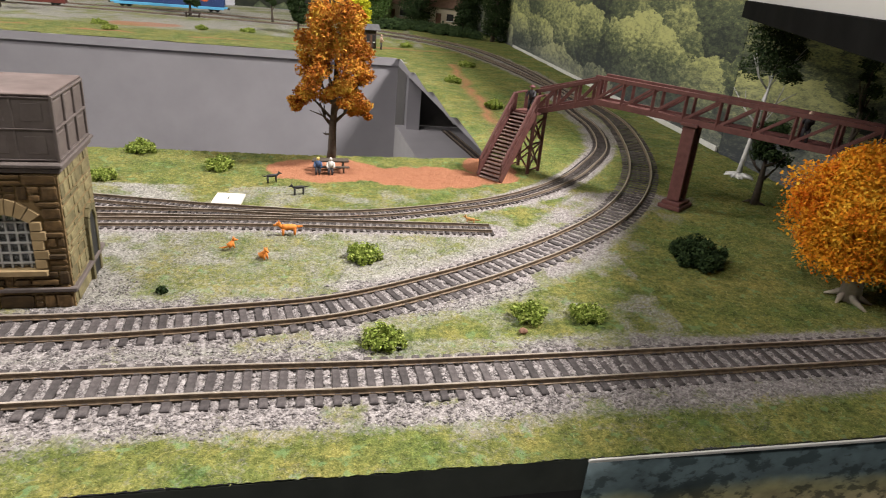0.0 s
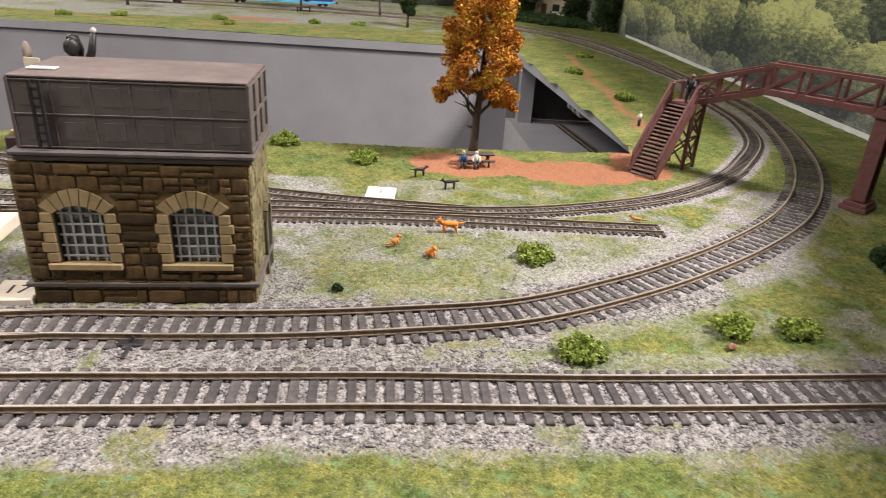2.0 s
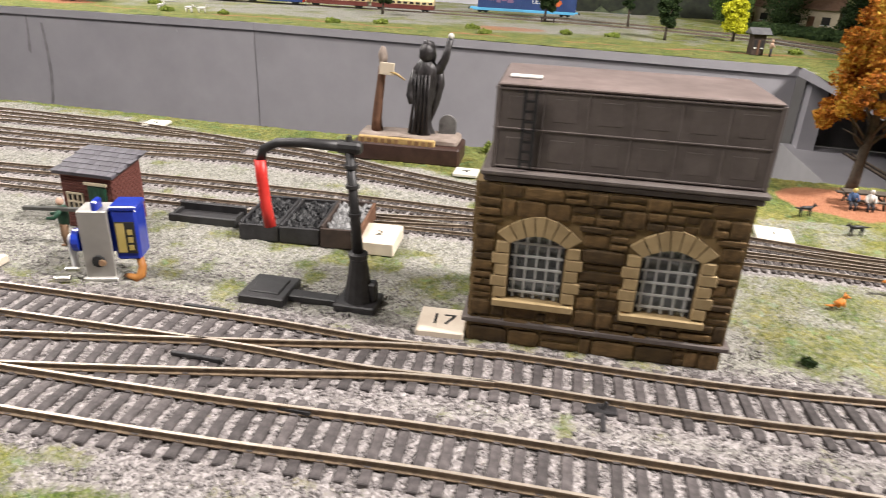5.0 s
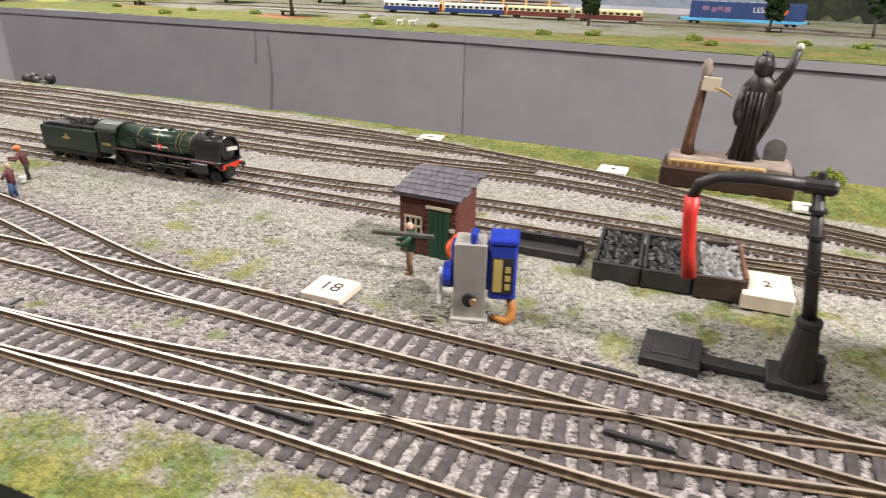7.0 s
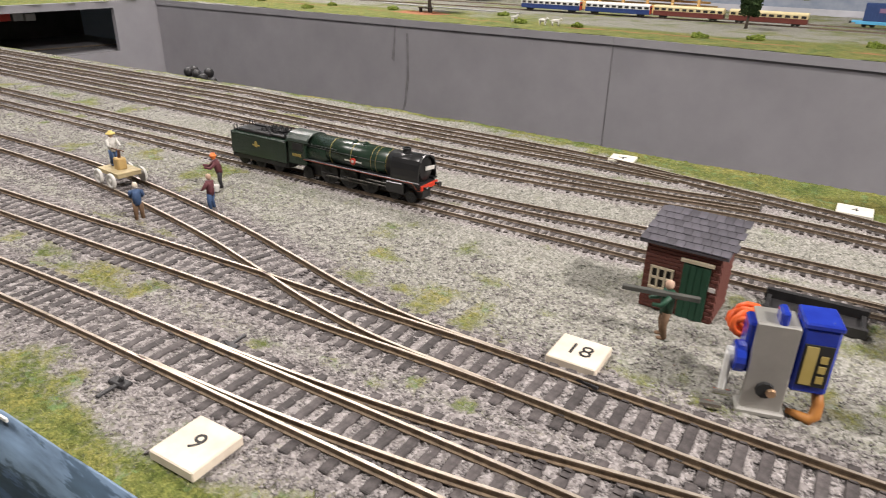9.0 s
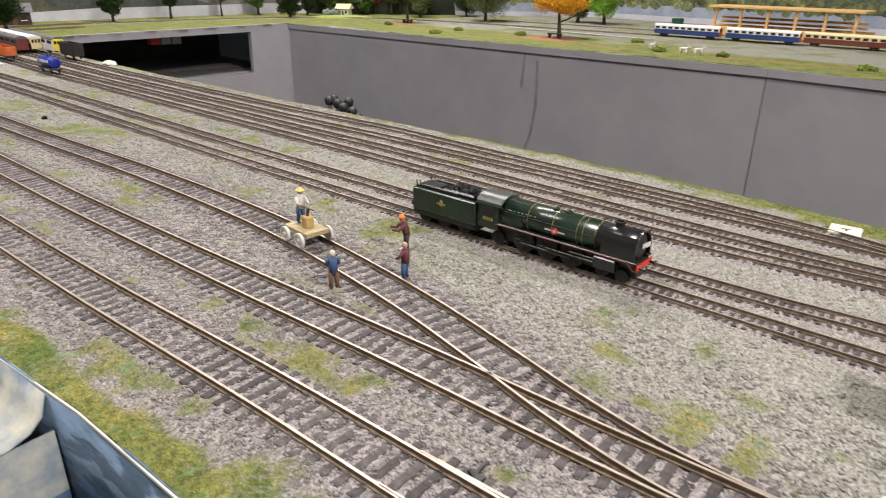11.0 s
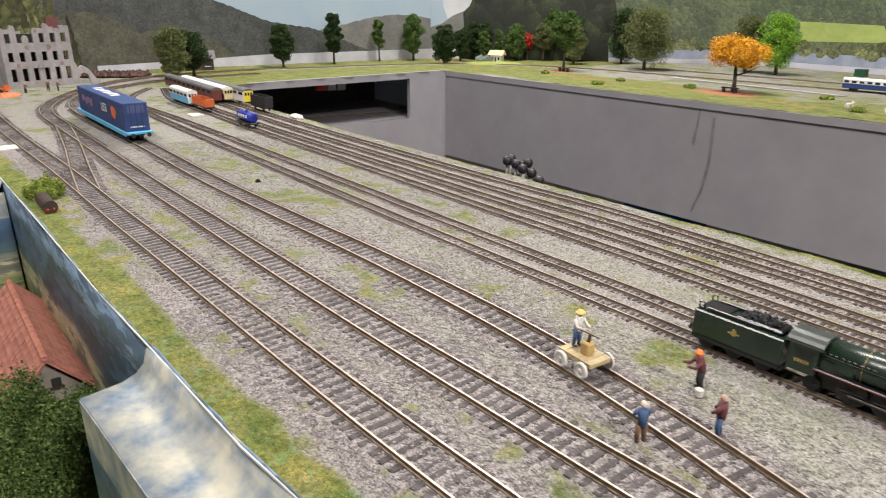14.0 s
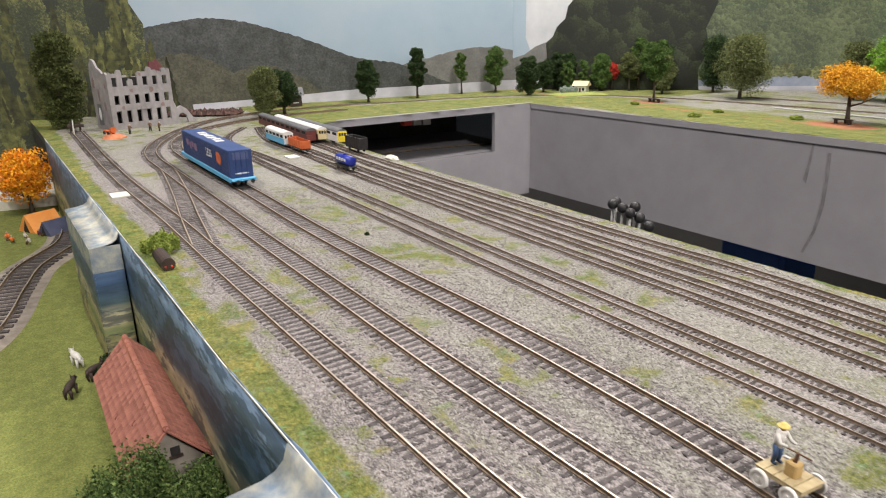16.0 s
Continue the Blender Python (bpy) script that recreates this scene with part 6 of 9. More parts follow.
def store_bin(x, y, w, d, h, rz, fill, label, wood, side=None):
    t = thing("coal_bin", label, "coal bin", put(x, y, 0, rz), "timber store bins")
    for cx, cy, sx, sy in ((0, d / 2 - 0.7, w, 1.4), (0, -d / 2 + 0.7, w, 1.4), (-w / 2 + 0.7, 0, 1.4, d - 2.8), (w / 2 - 0.7, 0, 1.4, d - 2.8)):
        bm = bmesh.new()
        hh = h if cy >= 0 else h * 0.92
        box(bm, (cx, cy, hh / 2), (sx, sy, hh), 0.25)
        part("side_board", bm, side if (side and cx > 1) else wood, t)
    bm = bmesh.new()
    box(bm, (0, 0, h * 0.35), (w - 2.8, d - 2.8, h * 0.7))
    part("filling", bm, fill, t)
    hp = part("coal", lumps(w - 4, d - 4, h * 0.74, 260, 1.3, int(x) % 97, fill), None, t, "loose heaped lumps")
    hp["kind"] = "stuff"
    return t


store_bin(-275.8, 376.0, 18.4, 38, 8.5, 9, COAL, "black timber bin heaped with shiny coal", BLACK)
store_bin(-257.0, 378.6, 18.4, 38, 8.5, 9, COAL, "black timber bin heaped with shiny coal", BLACK)
store_bin(-237.6, 379.8, 18.6, 37, 10, 9, GRAVEL_HEAP, "dark brown timber bin filled with pale grey gravel", BIN_WOOD, BROWN_WOOD)


def trough():
    t = thing("trough", "low black trough beside the coal bins", "trough", put(-308, 372, 0, 6))
    for y, h in ((-6, 4), (6, 6)):
        bm = bmesh.new()
        box(bm, (0, y, h / 2), (34, 2.0, h), 0.3)
        part("side", bm, CRANE, t)
    bm = bmesh.new()
    box(bm, (0, 0, 1.2), (33, 10, 2.2), 0.2)
    part("bottom", bm, CRANE, t)
    for x in (-15.5, 15.5):
        bm = bmesh.new()
        box(bm, (x, 0, 2.4), (1.6, 9.8, 3), 0.2)
        part("end", bm, CRANE, t)


trough()

BRICK_PAINT = M("red_brick_paint", (0.095, 0.030, 0.024), (0.165, 0.056, 0.042), 300, 0.75, 0, 0.3)
SLATE = M("slate_roof", (0.065, 0.06, 0.072), (0.105, 0.098, 0.115), 200, 0.6, 0, 0.3, vary=0.3)
DOOR_GREEN = M("dark_green_paint", (0.012, 0.055, 0.03), (0.02, 0.08, 0.045), 200, 0.5)
CREAM = M("cream_paint", (0.58, 0.50, 0.36), (0.68, 0.60, 0.45), 200, 0.6)


def shed():
    """A lamp hut; its front runs along x, the roof slopes to the front."""
    t = thing("shed", "small red brick hut with a slate roof and green door", "shed", put(-362.5, 343, 0, 2))
    W, D, HF, HB = 26, 21, 26, 30.5
    bm = bmesh.new()
    box(bm, (W / 2, 0.75, HF / 2), (W, 1.5, HF))
    box(bm, (W / 2, D - 0.75, HB / 2), (W, 1.5, HB))
    for x in (0.75, W - 0.75):
        vs = [bm.verts.new((x + q, y, z)) for q in (-0.75, 0.75) for y, z in ((1.5, 0), (D - 1.5, 0), (D - 1.5, HB), (1.5, HF))]
        bm.faces.new(vs[:4]), bm.faces.new(vs[4:][::-1])
        for i in range(4):
            bm.faces.new((vs[i], vs[(i + 1) % 4], vs[4 + (i + 1) % 4], vs[4 + i]))
    bmesh.ops.recalc_face_normals(bm, faces=bm.faces)
    part("wall", bm, BRICK_PAINT, t)
    unit = bmesh.new()
    box(unit, (0, 0, 0), (2.4, 0.5, 1.1), 0.12)
    unit = mesh_of("brick", unit, BRICK_PAINT)
    for r in range(18):
        for k in range(11):
            x = 1.3 + 2.5 * k + (1.2 if r % 2 else 0)
            z = 1.0 + 1.42 * r
            if x > W - 1 or (13.5 < x < 23.5 and z < 22) or (2.5 < x < 11 and 8.5 < z < 17.5):
                continue
            part("brick", unit, None, t, "", put(x, -0.1, z))
        for k in range(14):
            y = 1.6 + 2.55 * k + (1.2 if r % 2 else 0)
            if y < D - 1:
                part("brick", unit, None, t, "", put(W + 0.1, y, 1.0 + 1.42 * r, 90))
    ang = math.atan2(HB - HF, D)
    roof = part("roof", mesh_of("roof", _roof(W + 5, D + 5), SLATE), None, t, "grey-violet slate roof", put(W / 2, D / 2, (HF + HB) / 2 + 0.9, 0, math.degrees(ang)))
    slate = bmesh.new()
    box(slate, (0, 0, 0), (3.0, 5.4, 0.35), 0.08)
    slate = mesh_of("slate", slate, SLATE)
    rs = random.Random(4)
    for j in range(6):
        for k in range(10):
            x = -14 + 3.1 * k + (1.5 if j % 2 else 0)
            part("slate", slate, None, roof, "", put(x, -10.4 + 4.2 * j, 0.85 + rs.uniform(0, 0.12), 0, -3.2))
    bm = bmesh.new()
    box(bm, (18.5, -0.3, 10.6), (9.4, 1.0, 21.2), 0.2)
    d = part("door", bm, DOOR_GREEN, t, "dark green plank door")
    for k in range(4):
        bm = bmesh.new()
        box(bm, (15.2 + 2.2 * k, -0.9, 10.6), (2.0, 0.4, 20.6), 0.1)
        part("plank", bm, DOOR_GREEN, d)
    bm = bmesh.new()
    box(bm, (18.5, -0.9, 22.4), (11.5, 1.2, 1.4), 0.2)
    part("lintel", bm, CREAM, t, "cream lintel")
    bm = bmesh.new()
    box(bm, (6.8, -0.1, 13), (7.6, 0.7, 8.0))
    w = part("window", bm, DARK_IN, t)
    bm = bmesh.new()
    for x in (3.0, 5.5, 8.1, 10.6):
        box(bm, (x, -0.7, 13), (0.75, 0.8, 8.6))
    for z in (9.0, 13, 17.0):
        box(bm, (6.8, -0.9, z), (8.4, 0.8, 0.75))
    part("window_frame", bm, CREAM, w, "cream window frame")
    bm = bmesh.new()
    box(bm, (24.6, -0.6, 13.5), (2.2, 0.4, 1.6))
    part("notice", bm, WHITE_CLOTH, t, "small white notice")


def _roof(w, d):
    bm = bmesh.new()
    box(bm, (0, 0, 0), (w, d, 1.3), 0.2)
    return bm


shed()

# ---- the figurine with a plank ----
figurine("painted figurine in green carrying a long plank", put(-347, 325, 0.2, -150), (BROWN_CLOTH, DOOR_GREEN, SKIN), 22, 0, False, 0.5)
bm = bmesh.new()
box(bm, (0, 0, 0), (25, 2.0, 1.6), 0.2)
solo("plank", bm, M("grey_timber", (0.055, 0.055, 0.05), (0.09, 0.09, 0.08), 200, 0.7), "long grey plank carried on a figurine's shoulder", "plank", put(-349, 322.5, 17.4, 15))

SERVO_BLUE = M("clear_blue_plastic", (0.012, 0.028, 0.30), (0.02, 0.05, 0.42), 100, 0.18, 0, 0.02, spec=0.6)
STEEL = M("grey_zinc", (0.40, 0.39, 0.36), (0.50, 0.48, 0.45), 90, 0.45, 0.6, 0.1)
GOLD_LABEL = M("gold_label", (0.55, 0.42, 0.12), (0.65, 0.52, 0.2), 100, 0.4, 0.3, 0)
WHITE_PLASTIC = M("white_plastic", (0.70, 0.70, 0.68), (0.78, 0.78, 0.76), 100, 0.4)
COPPER = M("orange_wire", (0.75, 0.10, 0.02), (0.85, 0.16, 0.04), 100, 0.4)


def servo():
    t = thing("servo_motor", "blue hobby servo on a grey metal bracket", "servo motor", put(-311.5, 305.5, 0, 20))
    bm = bmesh.new()
    box(bm, (0, -4, 15), (11, 1.4, 28), 0.3)
    box(bm, (0, 1.0, 28.6), (11, 10, 1.0), 0.3)
    box(bm, (0, -2.5, 0.8), (13, 7, 2.0), 0.5)
    br = part("bracket", bm, STEEL, t, "grey metal bracket with a punched slot")
    bm = bmesh.new()
    lathe(bm, [(-5.6, 2.4), (-4.7, 2.6)], 10, (0, 0, 8.5), "y")
    part("slot", bm, DARK_BOARD, br)
    bm = bmesh.new()
    lathe(bm, [(-6.4, 1.2), (-5.5, 1.5)], 8, (1.6, 0, 8.2), "y")
    part("screw", bm, M("brass_screw", (0.55, 0.35, 0.2), (0.65, 0.45, 0.3), 100, 0.35, 0.8), br)
    bm = bmesh.new()
    box(bm, (11, 2, 19), (9.5, 11, 21), 0.9)
    box(bm, (11, 2, 29.8), (10, 11.6, 2.0), 0.5)
    box(bm, (0, 2.5, 19), (14, 8, 16), 0.6)
    body = part("body", bm, SERVO_BLUE, t, "translucent blue servo case")
    bm = bmesh.new()
    box(bm, (11, -3.7, 18), (7.4, 0.5, 13))
    part("label", bm, DARK_BOARD, body, "black and gold product label")
    bm = bmesh.new()
    box(bm, (9.4, -4.0, 18), (3.0, 0.35, 12))
    for k in range(3):
        box(bm, (12.8, -4.0, 14.0 + 3.2 * k), (1.8, 0.35, 2.2))
    part("label_mark", bm, GOLD_LABEL, body)
    bm = bmesh.new()
    lathe(bm, [(-6.5, 4.6), (-9, 4.6), (-9.4, 3.8)], 16, (0, -1, 16), "x")
    part("gearbox", bm, SERVO_BLUE, t)
    bm = bmesh.new()
    lathe(bm, [(-9.4, 2.4), (-11, 2.4)], 12, (0, -1, 16), "x")
    box(bm, (-10.4, -1.5, 10), (1.8, 4.0, 15), 0.8)
    part("horn", bm, WHITE_PLASTIC, t, "white servo arm")
    bm = bmesh.new()
    box(bm, (1, -1, 30.6), (2.4, 6, 4.5), 0.6)
    part("clip", bm, SERVO_BLUE, t)
    bm = bmesh.new()
    rs = random.Random(2)
    tube(bm, [(-4.5 + 4.6 * math.cos(k * 0.62) + 0.9 * math.sin(k * 0.21), 13 + 3.0 * math.sin(k * 0.37), 20 + 3.4 * math.sin(k * 0.62) + 1.2 * math.cos(k * 0.17)) for k in range(60)], 0.95, 7)
    part("wire_coil", bm, COPPER, t, "coiled orange wire", soft=True)
    bm = bmesh.new()
    tube(bm, [(14, -1, 9), (15, -2, 5), (14.5, -3.5, 2.0), (13, -4, 0.8), (10, -3, 1.2), (8, -1, 0.6)], [1.6, 1.6, 1.8, 1.7, 1.2, 0.9], 8)
    part("cable", bm, M("brown_cable", (0.30, 0.10, 0.03), (0.5, 0.22, 0.05), 60, 0.5), t, "orange-brown servo cable", soft=True)
    bm = bmesh.new()
    lathe(bm, [(-3, 1.3), (3, 1.3)], 10, (-13.5, -7, 2.0), "x")
    lathe(bm, [(-1.2, 1.0), (4, 1.0)], 10, (-12.0, -3.5, 4.5), "x")
    part("linkage", bm, M("bright_steel", (0.7, 0.68, 0.62), (0.8, 0.78, 0.72), 60, 0.2, 0.95), t, "bright steel linkage collar")


servo()

# ---- the carved figure on its plinth ----
CARVED = M("black_carving", (0.016, 0.014, 0.015), (0.05, 0.045, 0.046), 300, 0.42, 0.1, 0.6, 0.0008)
PLINTH_DARK = M("dark_brown_plinth", (0.035, 0.016, 0.012), (0.07, 0.035, 0.026), 150, 0.5, 0, 0.2)
PLINTH_TOP = M("grey_brown_rock", (0.22, 0.17, 0.14), (0.34, 0.28, 0.24), 200, 0.85, 0, 0.7)
TAN_PLAQUE = M("tan_plaque", (0.42, 0.28, 0.10), (0.55, 0.38, 0.16), 200, 0.6, 0, 0.2)


def statue():
    t = thing("statue", "black hooded carving with a raised arm on a plinth", "statue", put(-249.5, 514, 0, 5))
    bm = bmesh.new()
    box(bm, (0, 0, 6), (70, 30, 12), 1.2)
    part("plinth", bm, PLINTH_DARK, t, "dark brown wooden plinth")
    bm = bmesh.new()
    box(bm, (0, 2.5, 14), (65, 23, 5), 1.5)
    bmesh.ops.subdivide_edges(bm, edges=bm.edges[:], cuts=5, use_grid_fill=True)
    for v in bm.verts:
        if v.co.z > 12:
            v.co.z += 1.5 * noise.noise(v.co * 0.18) + 0.7 * noise.noise(v.co * 0.6) - 0.02 * abs(v.co.x)
            v.co.x += 0.8 * noise.noise(v.co * 0.4 + Vector((9, 0, 0)))
    part("rock", bm, PLINTH_TOP, t, "grey-brown moulded rock", soft=True)
    bm = bmesh.new()
    box(bm, (-6, -12.4, 13.2), (50, 2.4, 5.4), 0.6)
    pl = part("plaque", bm, TAN_PLAQUE, t, "tan plaque with worn raised letters")
    for k in range(11):
        if k == 6:
            continue
        bm = bmesh.new()
        box(bm, (-28 + 4.4 * k, -13.7, 13.2), (2.7, 0.6, 3.4), 0.2)
        part("letter_bar", bm, M("plaque_letter", (0.2, 0.11, 0.05), (0.28, 0.16, 0.07), 200, 0.6) if k == 0 else bpy.data.materials["plaque_letter"], pl)
    # the carving: a folded robe, a hood with a hollow, one arm down and one raised
    bm = bmesh.new()
    rows = [(15, 8.8), (16, 9.0), (18, 8.0), (21, 6.6), (26, 6.0), (33, 6.4), (40, 7.0), (46, 7.4), (52, 8.0), (57, 7.6), (60.5, 5.6), (63, 3.2)]
    lathe(bm, rows, 44, (0, 0, 0))
    for v in bm.verts:
        a = math.atan2(v.co.y, v.co.x)
        low = max(0.0, 1 - (v.co.z - 15) / 40)
        k = 1 + (0.06 + 0.10 * low) * math.sin(a * 8 + v.co.z * 0.10) + 0.05 * math.sin(a * 13 - v.co.z * 0.3) + 0.12 * noise.noise(v.co * 0.3)
        v.co.x = 7.6 + 0.9 * v.co.x * k * (1.0 if v.co.z < 40 else 1.12) + 1.0 * (v.co.z - 15) / 48 - 1.2 * low * low
        v.co.y = 5 + v.co.y * k * 0.8
    blob(bm, (8.6, 3.6, 67), (4.9, 4.8, 6.0), 3, 0.16, 3)
    tube(bm, [(8.8, 7, 59), (9.6, 8, 65), (9.4, 6.5, 71.5), (8.2, 2, 73.5)], [4.4, 4.8, 3.6, 1.6], 12)
    tube(bm, [(13, 5, 56), (17, 4.5, 57), (20.5, 3.5, 64), (23.5, 2.5, 76)], [3.4, 3.2, 2.5, 1.9], 12)
    tube(bm, [(17, 5, 58), (17.5, 5.5, 48), (15, 5.5, 36), (11, 6, 22)], [2.6, 3.2, 2.8, 1.4], 10)
    tube(bm, [(2.6, 3, 56), (0.2, 1, 47), (-0.6, -1, 41), (1.0, -3, 36)], [2.8, 2.5, 2.2, 1.5], 10)
    for k in range(5):
        tube(bm, [(3 + 2.2 * k, -1.2 - 0.4 * (k % 2), 54), (2.4 + 2.2 * k, -0.6, 40), (0.2 + 2.8 * k, -2.6, 17)], [0.6, 0.9, 1.2], 6)
    part("carving", bm, CARVED, t, "black hooded carved figure", soft=True)
    bm = bmesh.new()
    blob(bm, (23.8, 2.4, 78), (1.8, 1.7, 2.0), 1, 0.1, 2)
    part("tip", bm, WHITE_CLOTH, t, "pale worn tip", soft=True)
    bm = bmesh.new()
    tube(bm, [(-22.5, 3, 14), (-22.8, 3, 24), (-21.6, 3.2, 36), (-20.4, 3.6, 48), (-19.6, 4, 57)], [4.0, 3.2, 2.9, 2.6, 2.4], 12)
    for v in bm.verts:
        v.co += Vector((1, 1, 0)) * (0.5 * noise.noise(v.co * 0.5))
    part("post", bm, BROWN_WOOD, t, "rough brown wooden post", soft=True)
    bm = bmesh.new()
    blob(bm, (-19.4, 4, 63), (3.0, 2.8, 6.0), 5, 0.22, 3)
    part("post_top", bm, PLINTH_TOP, t, "pale carved post top", soft=True)
    bm = bmesh.new()
    box(bm, (-19.2, 0.6, 55), (9.5, 1.2, 7.6), 0.25, Matrix.Rotation(0.06, 4, "Y"))
    part("sign", bm, M("pale_card", (0.66, 0.56, 0.42), (0.74, 0.64, 0.5), 150, 0.7), t, "small pale sign board")
    bm = bmesh.new()
    tube(bm, [(-15, 1, 54.6), (-9, 0.4, 53), (-4, -0.4, 50)], [1.0, 0.8, 0.5], 7)
    part("stick", bm, TAN_PLAQUE, t, "thin tan stick", soft=True)
    bm = bmesh.new()
    ring = [(17.6, 15)] + [(23.2 - 5.8 * math.cos(math.pi * k / 10), 22 + 6.0 * math.sin(math.pi * k / 10)) for k in range(11)] + [(28.8, 15)]
    slab(bm, ring[::-1], 8.5, 11)
    part("headstone", bm, M("grey_carved_stone", (0.10, 0.098, 0.095), (0.24, 0.23, 0.225), 150, 0.8, 0, 0.8), t, "rounded grey headstone")


statue()

# ---- the steam engine and its tender ----
LOCO_GREEN = M("lined_green_paint", (0.010, 0.024, 0.014), (0.016, 0.034, 0.021), 60, 0.27, 0, 0.02, stain=0.1, spec=0.6)
LOCO_BLACK = M("satin_black_paint", (0.010, 0.010, 0.011), (0.018, 0.018, 0.019), 80, 0.28, 0, 0.03, spec=0.6)
LOCO_FRAME = M("dull_black_metal", (0.014, 0.014, 0.014), (0.03, 0.03, 0.03), 200, 0.5, 0, 0.1)
LOCO_ROD = M("dark_steel_rod", (0.07, 0.066, 0.06), (0.12, 0.115, 0.105), 200, 0.45, 0.7)
RED_BEAM = M("red_buffer_beam", (0.52, 0.035, 0.018), (0.64, 0.06, 0.028), 100, 0.4)
LINING = M("red_lining", (0.17, 0.04, 0.026), (0.26, 0.075, 0.05), 100, 0.5)
YELLOW_LINE = M("yellow_lining", (0.34, 0.25, 0.07), (0.44, 0.34, 0.11), 100, 0.5)
CAB_GREY = M("cab_roof_green", (0.030, 0.042, 0.035), (0.055, 0.07, 0.06), 80, 0.35)


def wheel(t, x, y, r, mat, name="wheel"):
    bm = bmesh.new()
    lathe(bm, [(-0.9, r), (0.5, r), (0.6, r * 1.0), (0.9, r * 0.82), (0.9, r * 0.2), (1.2, r * 0.18)], 18, (x, y, r), "y")
    if y < 0:
        for v in bm.verts:
            v.co.y = 2 * y - v.co.y
        bmesh.ops.reverse_faces(bm, faces=bm.faces)
    w = part(name, bm, mat, t)
    for k in range(8):
        a = k * math.pi / 4
        bm = bmesh.new()
        s = 1 if y > 0 else -1
        beam(bm, (x + r * 0.2 * math.cos(a), y + s * 1.2, r + r * 0.2 * math.sin(a)), (x + r * 0.8 * math.cos(a), y + s * 1.2, r + r * 0.8 * math.sin(a)), 0.3, 0.5)
        part("spoke", bm, mat, w)


def barrel(bm, x0, x1, r0, r1, zc, n=28, mat=0):
    lathe(bm, [(x0, r0), (x1, r1)], n, (0, 0, zc), "x", mat)


def locomotive():
    """A tender engine; x runs forwards from its rear buffers."""
    t = thing("steam_locomotive", "green and black express steam locomotive with its tender", "locomotive", put(-620, 361.4, 2.9, 4.9))
    # tender
    tx = bmesh.new()
    box(tx, (23, 0, 13), (44, 17.4, 13), 0.6)
    td = part("tender", tx, LOCO_GREEN, t, "dark green tender with a heap of coal")
    bm = bmesh.new()
    box(bm, (23, 0, 5.6), (45, 15, 3.2), 0.3)
    part("tender_frame", bm, LOCO_FRAME, td)
    bm = bmesh.new()
    box(bm, (31, 0, 20.6), (22, 11.5, 2.4), 0.8)
    box(bm, (19, -6, 20.4), (26, 1.2, 2.2), 0.4)
    box(bm, (19, 6, 20.4), (26, 1.2, 2.2), 0.4)
    box(bm, (9, 0, 19.9), (14, 12, 1.0), 0.3)
    part("coal_rail", bm, LOCO_BLACK, td)
    hp = part("coal", lumps(17, 9, 0.6, 160, 1.0, 3, COAL), None, td, "heaped black coal", put(31, 0, 21.4))
    for s in (-1, 1):
        bm = bmesh.new()
        tube(bm, [(2, s * 6, 19.5), (2, s * 6, 22.8), (4.6, s * 6, 22.8), (4.6, s * 6, 19.5)], 0.35, 6)
        part("handrail", bm, LOCO_BLACK, td)
        for k in range(3):
            wheel(td, 8 + 14 * k, s * 5.6, 4.2, LOCO_FRAME)
        bm = bmesh.new()
        box(bm, (23, s * 7.6, 5.4), (42, 0.8, 2.6), 0.2)
        part("axle_guard", bm, LOCO_FRAME, td)
        bm = bmesh.new()
        box(bm, (22, s * 8.85, 13.8), (5.4, 0.2, 0.8), 0)
        box(bm, (22, s * 8.85, 14.0), (2.0, 0.25, 2.6), 0)
        box(bm, (22, s * 8.85, 15.6), (1.0, 0.25, 1.0), 0)
        part("crest", bm, YELLOW_LINE, td, "small gold tender crest")
    bm = bmesh.new()
    lathe(bm, [(-1.6, 1.5), (-0.4, 1.5)], 10, (0, 5, 8.6), "x")
    lathe(bm, [(-1.6, 1.5), (-0.4, 1.5)], 10, (0, -5, 8.6), "x")
    box(bm, (-2.6, 0, 5.2), (4, 4, 1.6), 0.3)
    part("coupling", bm, LOCO_BLACK, td)
    # engine
    bm = bmesh.new()
    barrel(bm, 58, 113, 7.4, 7.0, 17.2)
    box(bm, (66, 0, 15.4), (16, 14.6, 9), 1.2)
    boiler = part("boiler", bm, LOCO_GREEN, t, "glossy green boiler", soft=False)
    smooth(boiler.data)
    bm = bmesh.new()
    barrel(bm, 113, 131.5, 7.2, 7.0, 17.2)
    box(bm, (122, 0, 11.4), (18, 11, 5), 0.4)
    sb = part("smokebox", bm, LOCO_BLACK, t, "black smokebox")
    smooth(sb.data)
    bm = bmesh.new()
    lathe(bm, [(131.5, 6.0), (132.4, 5.4), (132.8, 3.0), (133.2, 0.8)], 20, (0, 0, 17.2), "x")
    part("smokebox_door", bm, LOCO_BLACK, sb)
    bm = bmesh.new()
    box(bm, (133.7, -0.4, 18.0), (0.5, 8, 2.0), 0, Matrix.Rotation(-0.12, 4, "X"))
    part("number_strip", bm, WHITE_CLOTH, sb, "pale front number strip")
    bm = bmesh.new()
    lathe(bm, [(23.6, 2.4), (25.6, 2.0), (26.2, 2.5), (26.6, 2.4), (26.6, 1.6), (25.8, 1.5)], 16, (121, 0, 0))
    part("chimney", bm, LOCO_BLACK, sb)
    for x in (88, 95):
        bm = bmesh.new()
        lathe(bm, [(23.4, 2.0), (24.8, 1.6), (25.4, 0.8)], 12, (x, 0, 0))
        part("dome", bm, LOCO_GREEN, boiler)
    bm = bmesh.new()
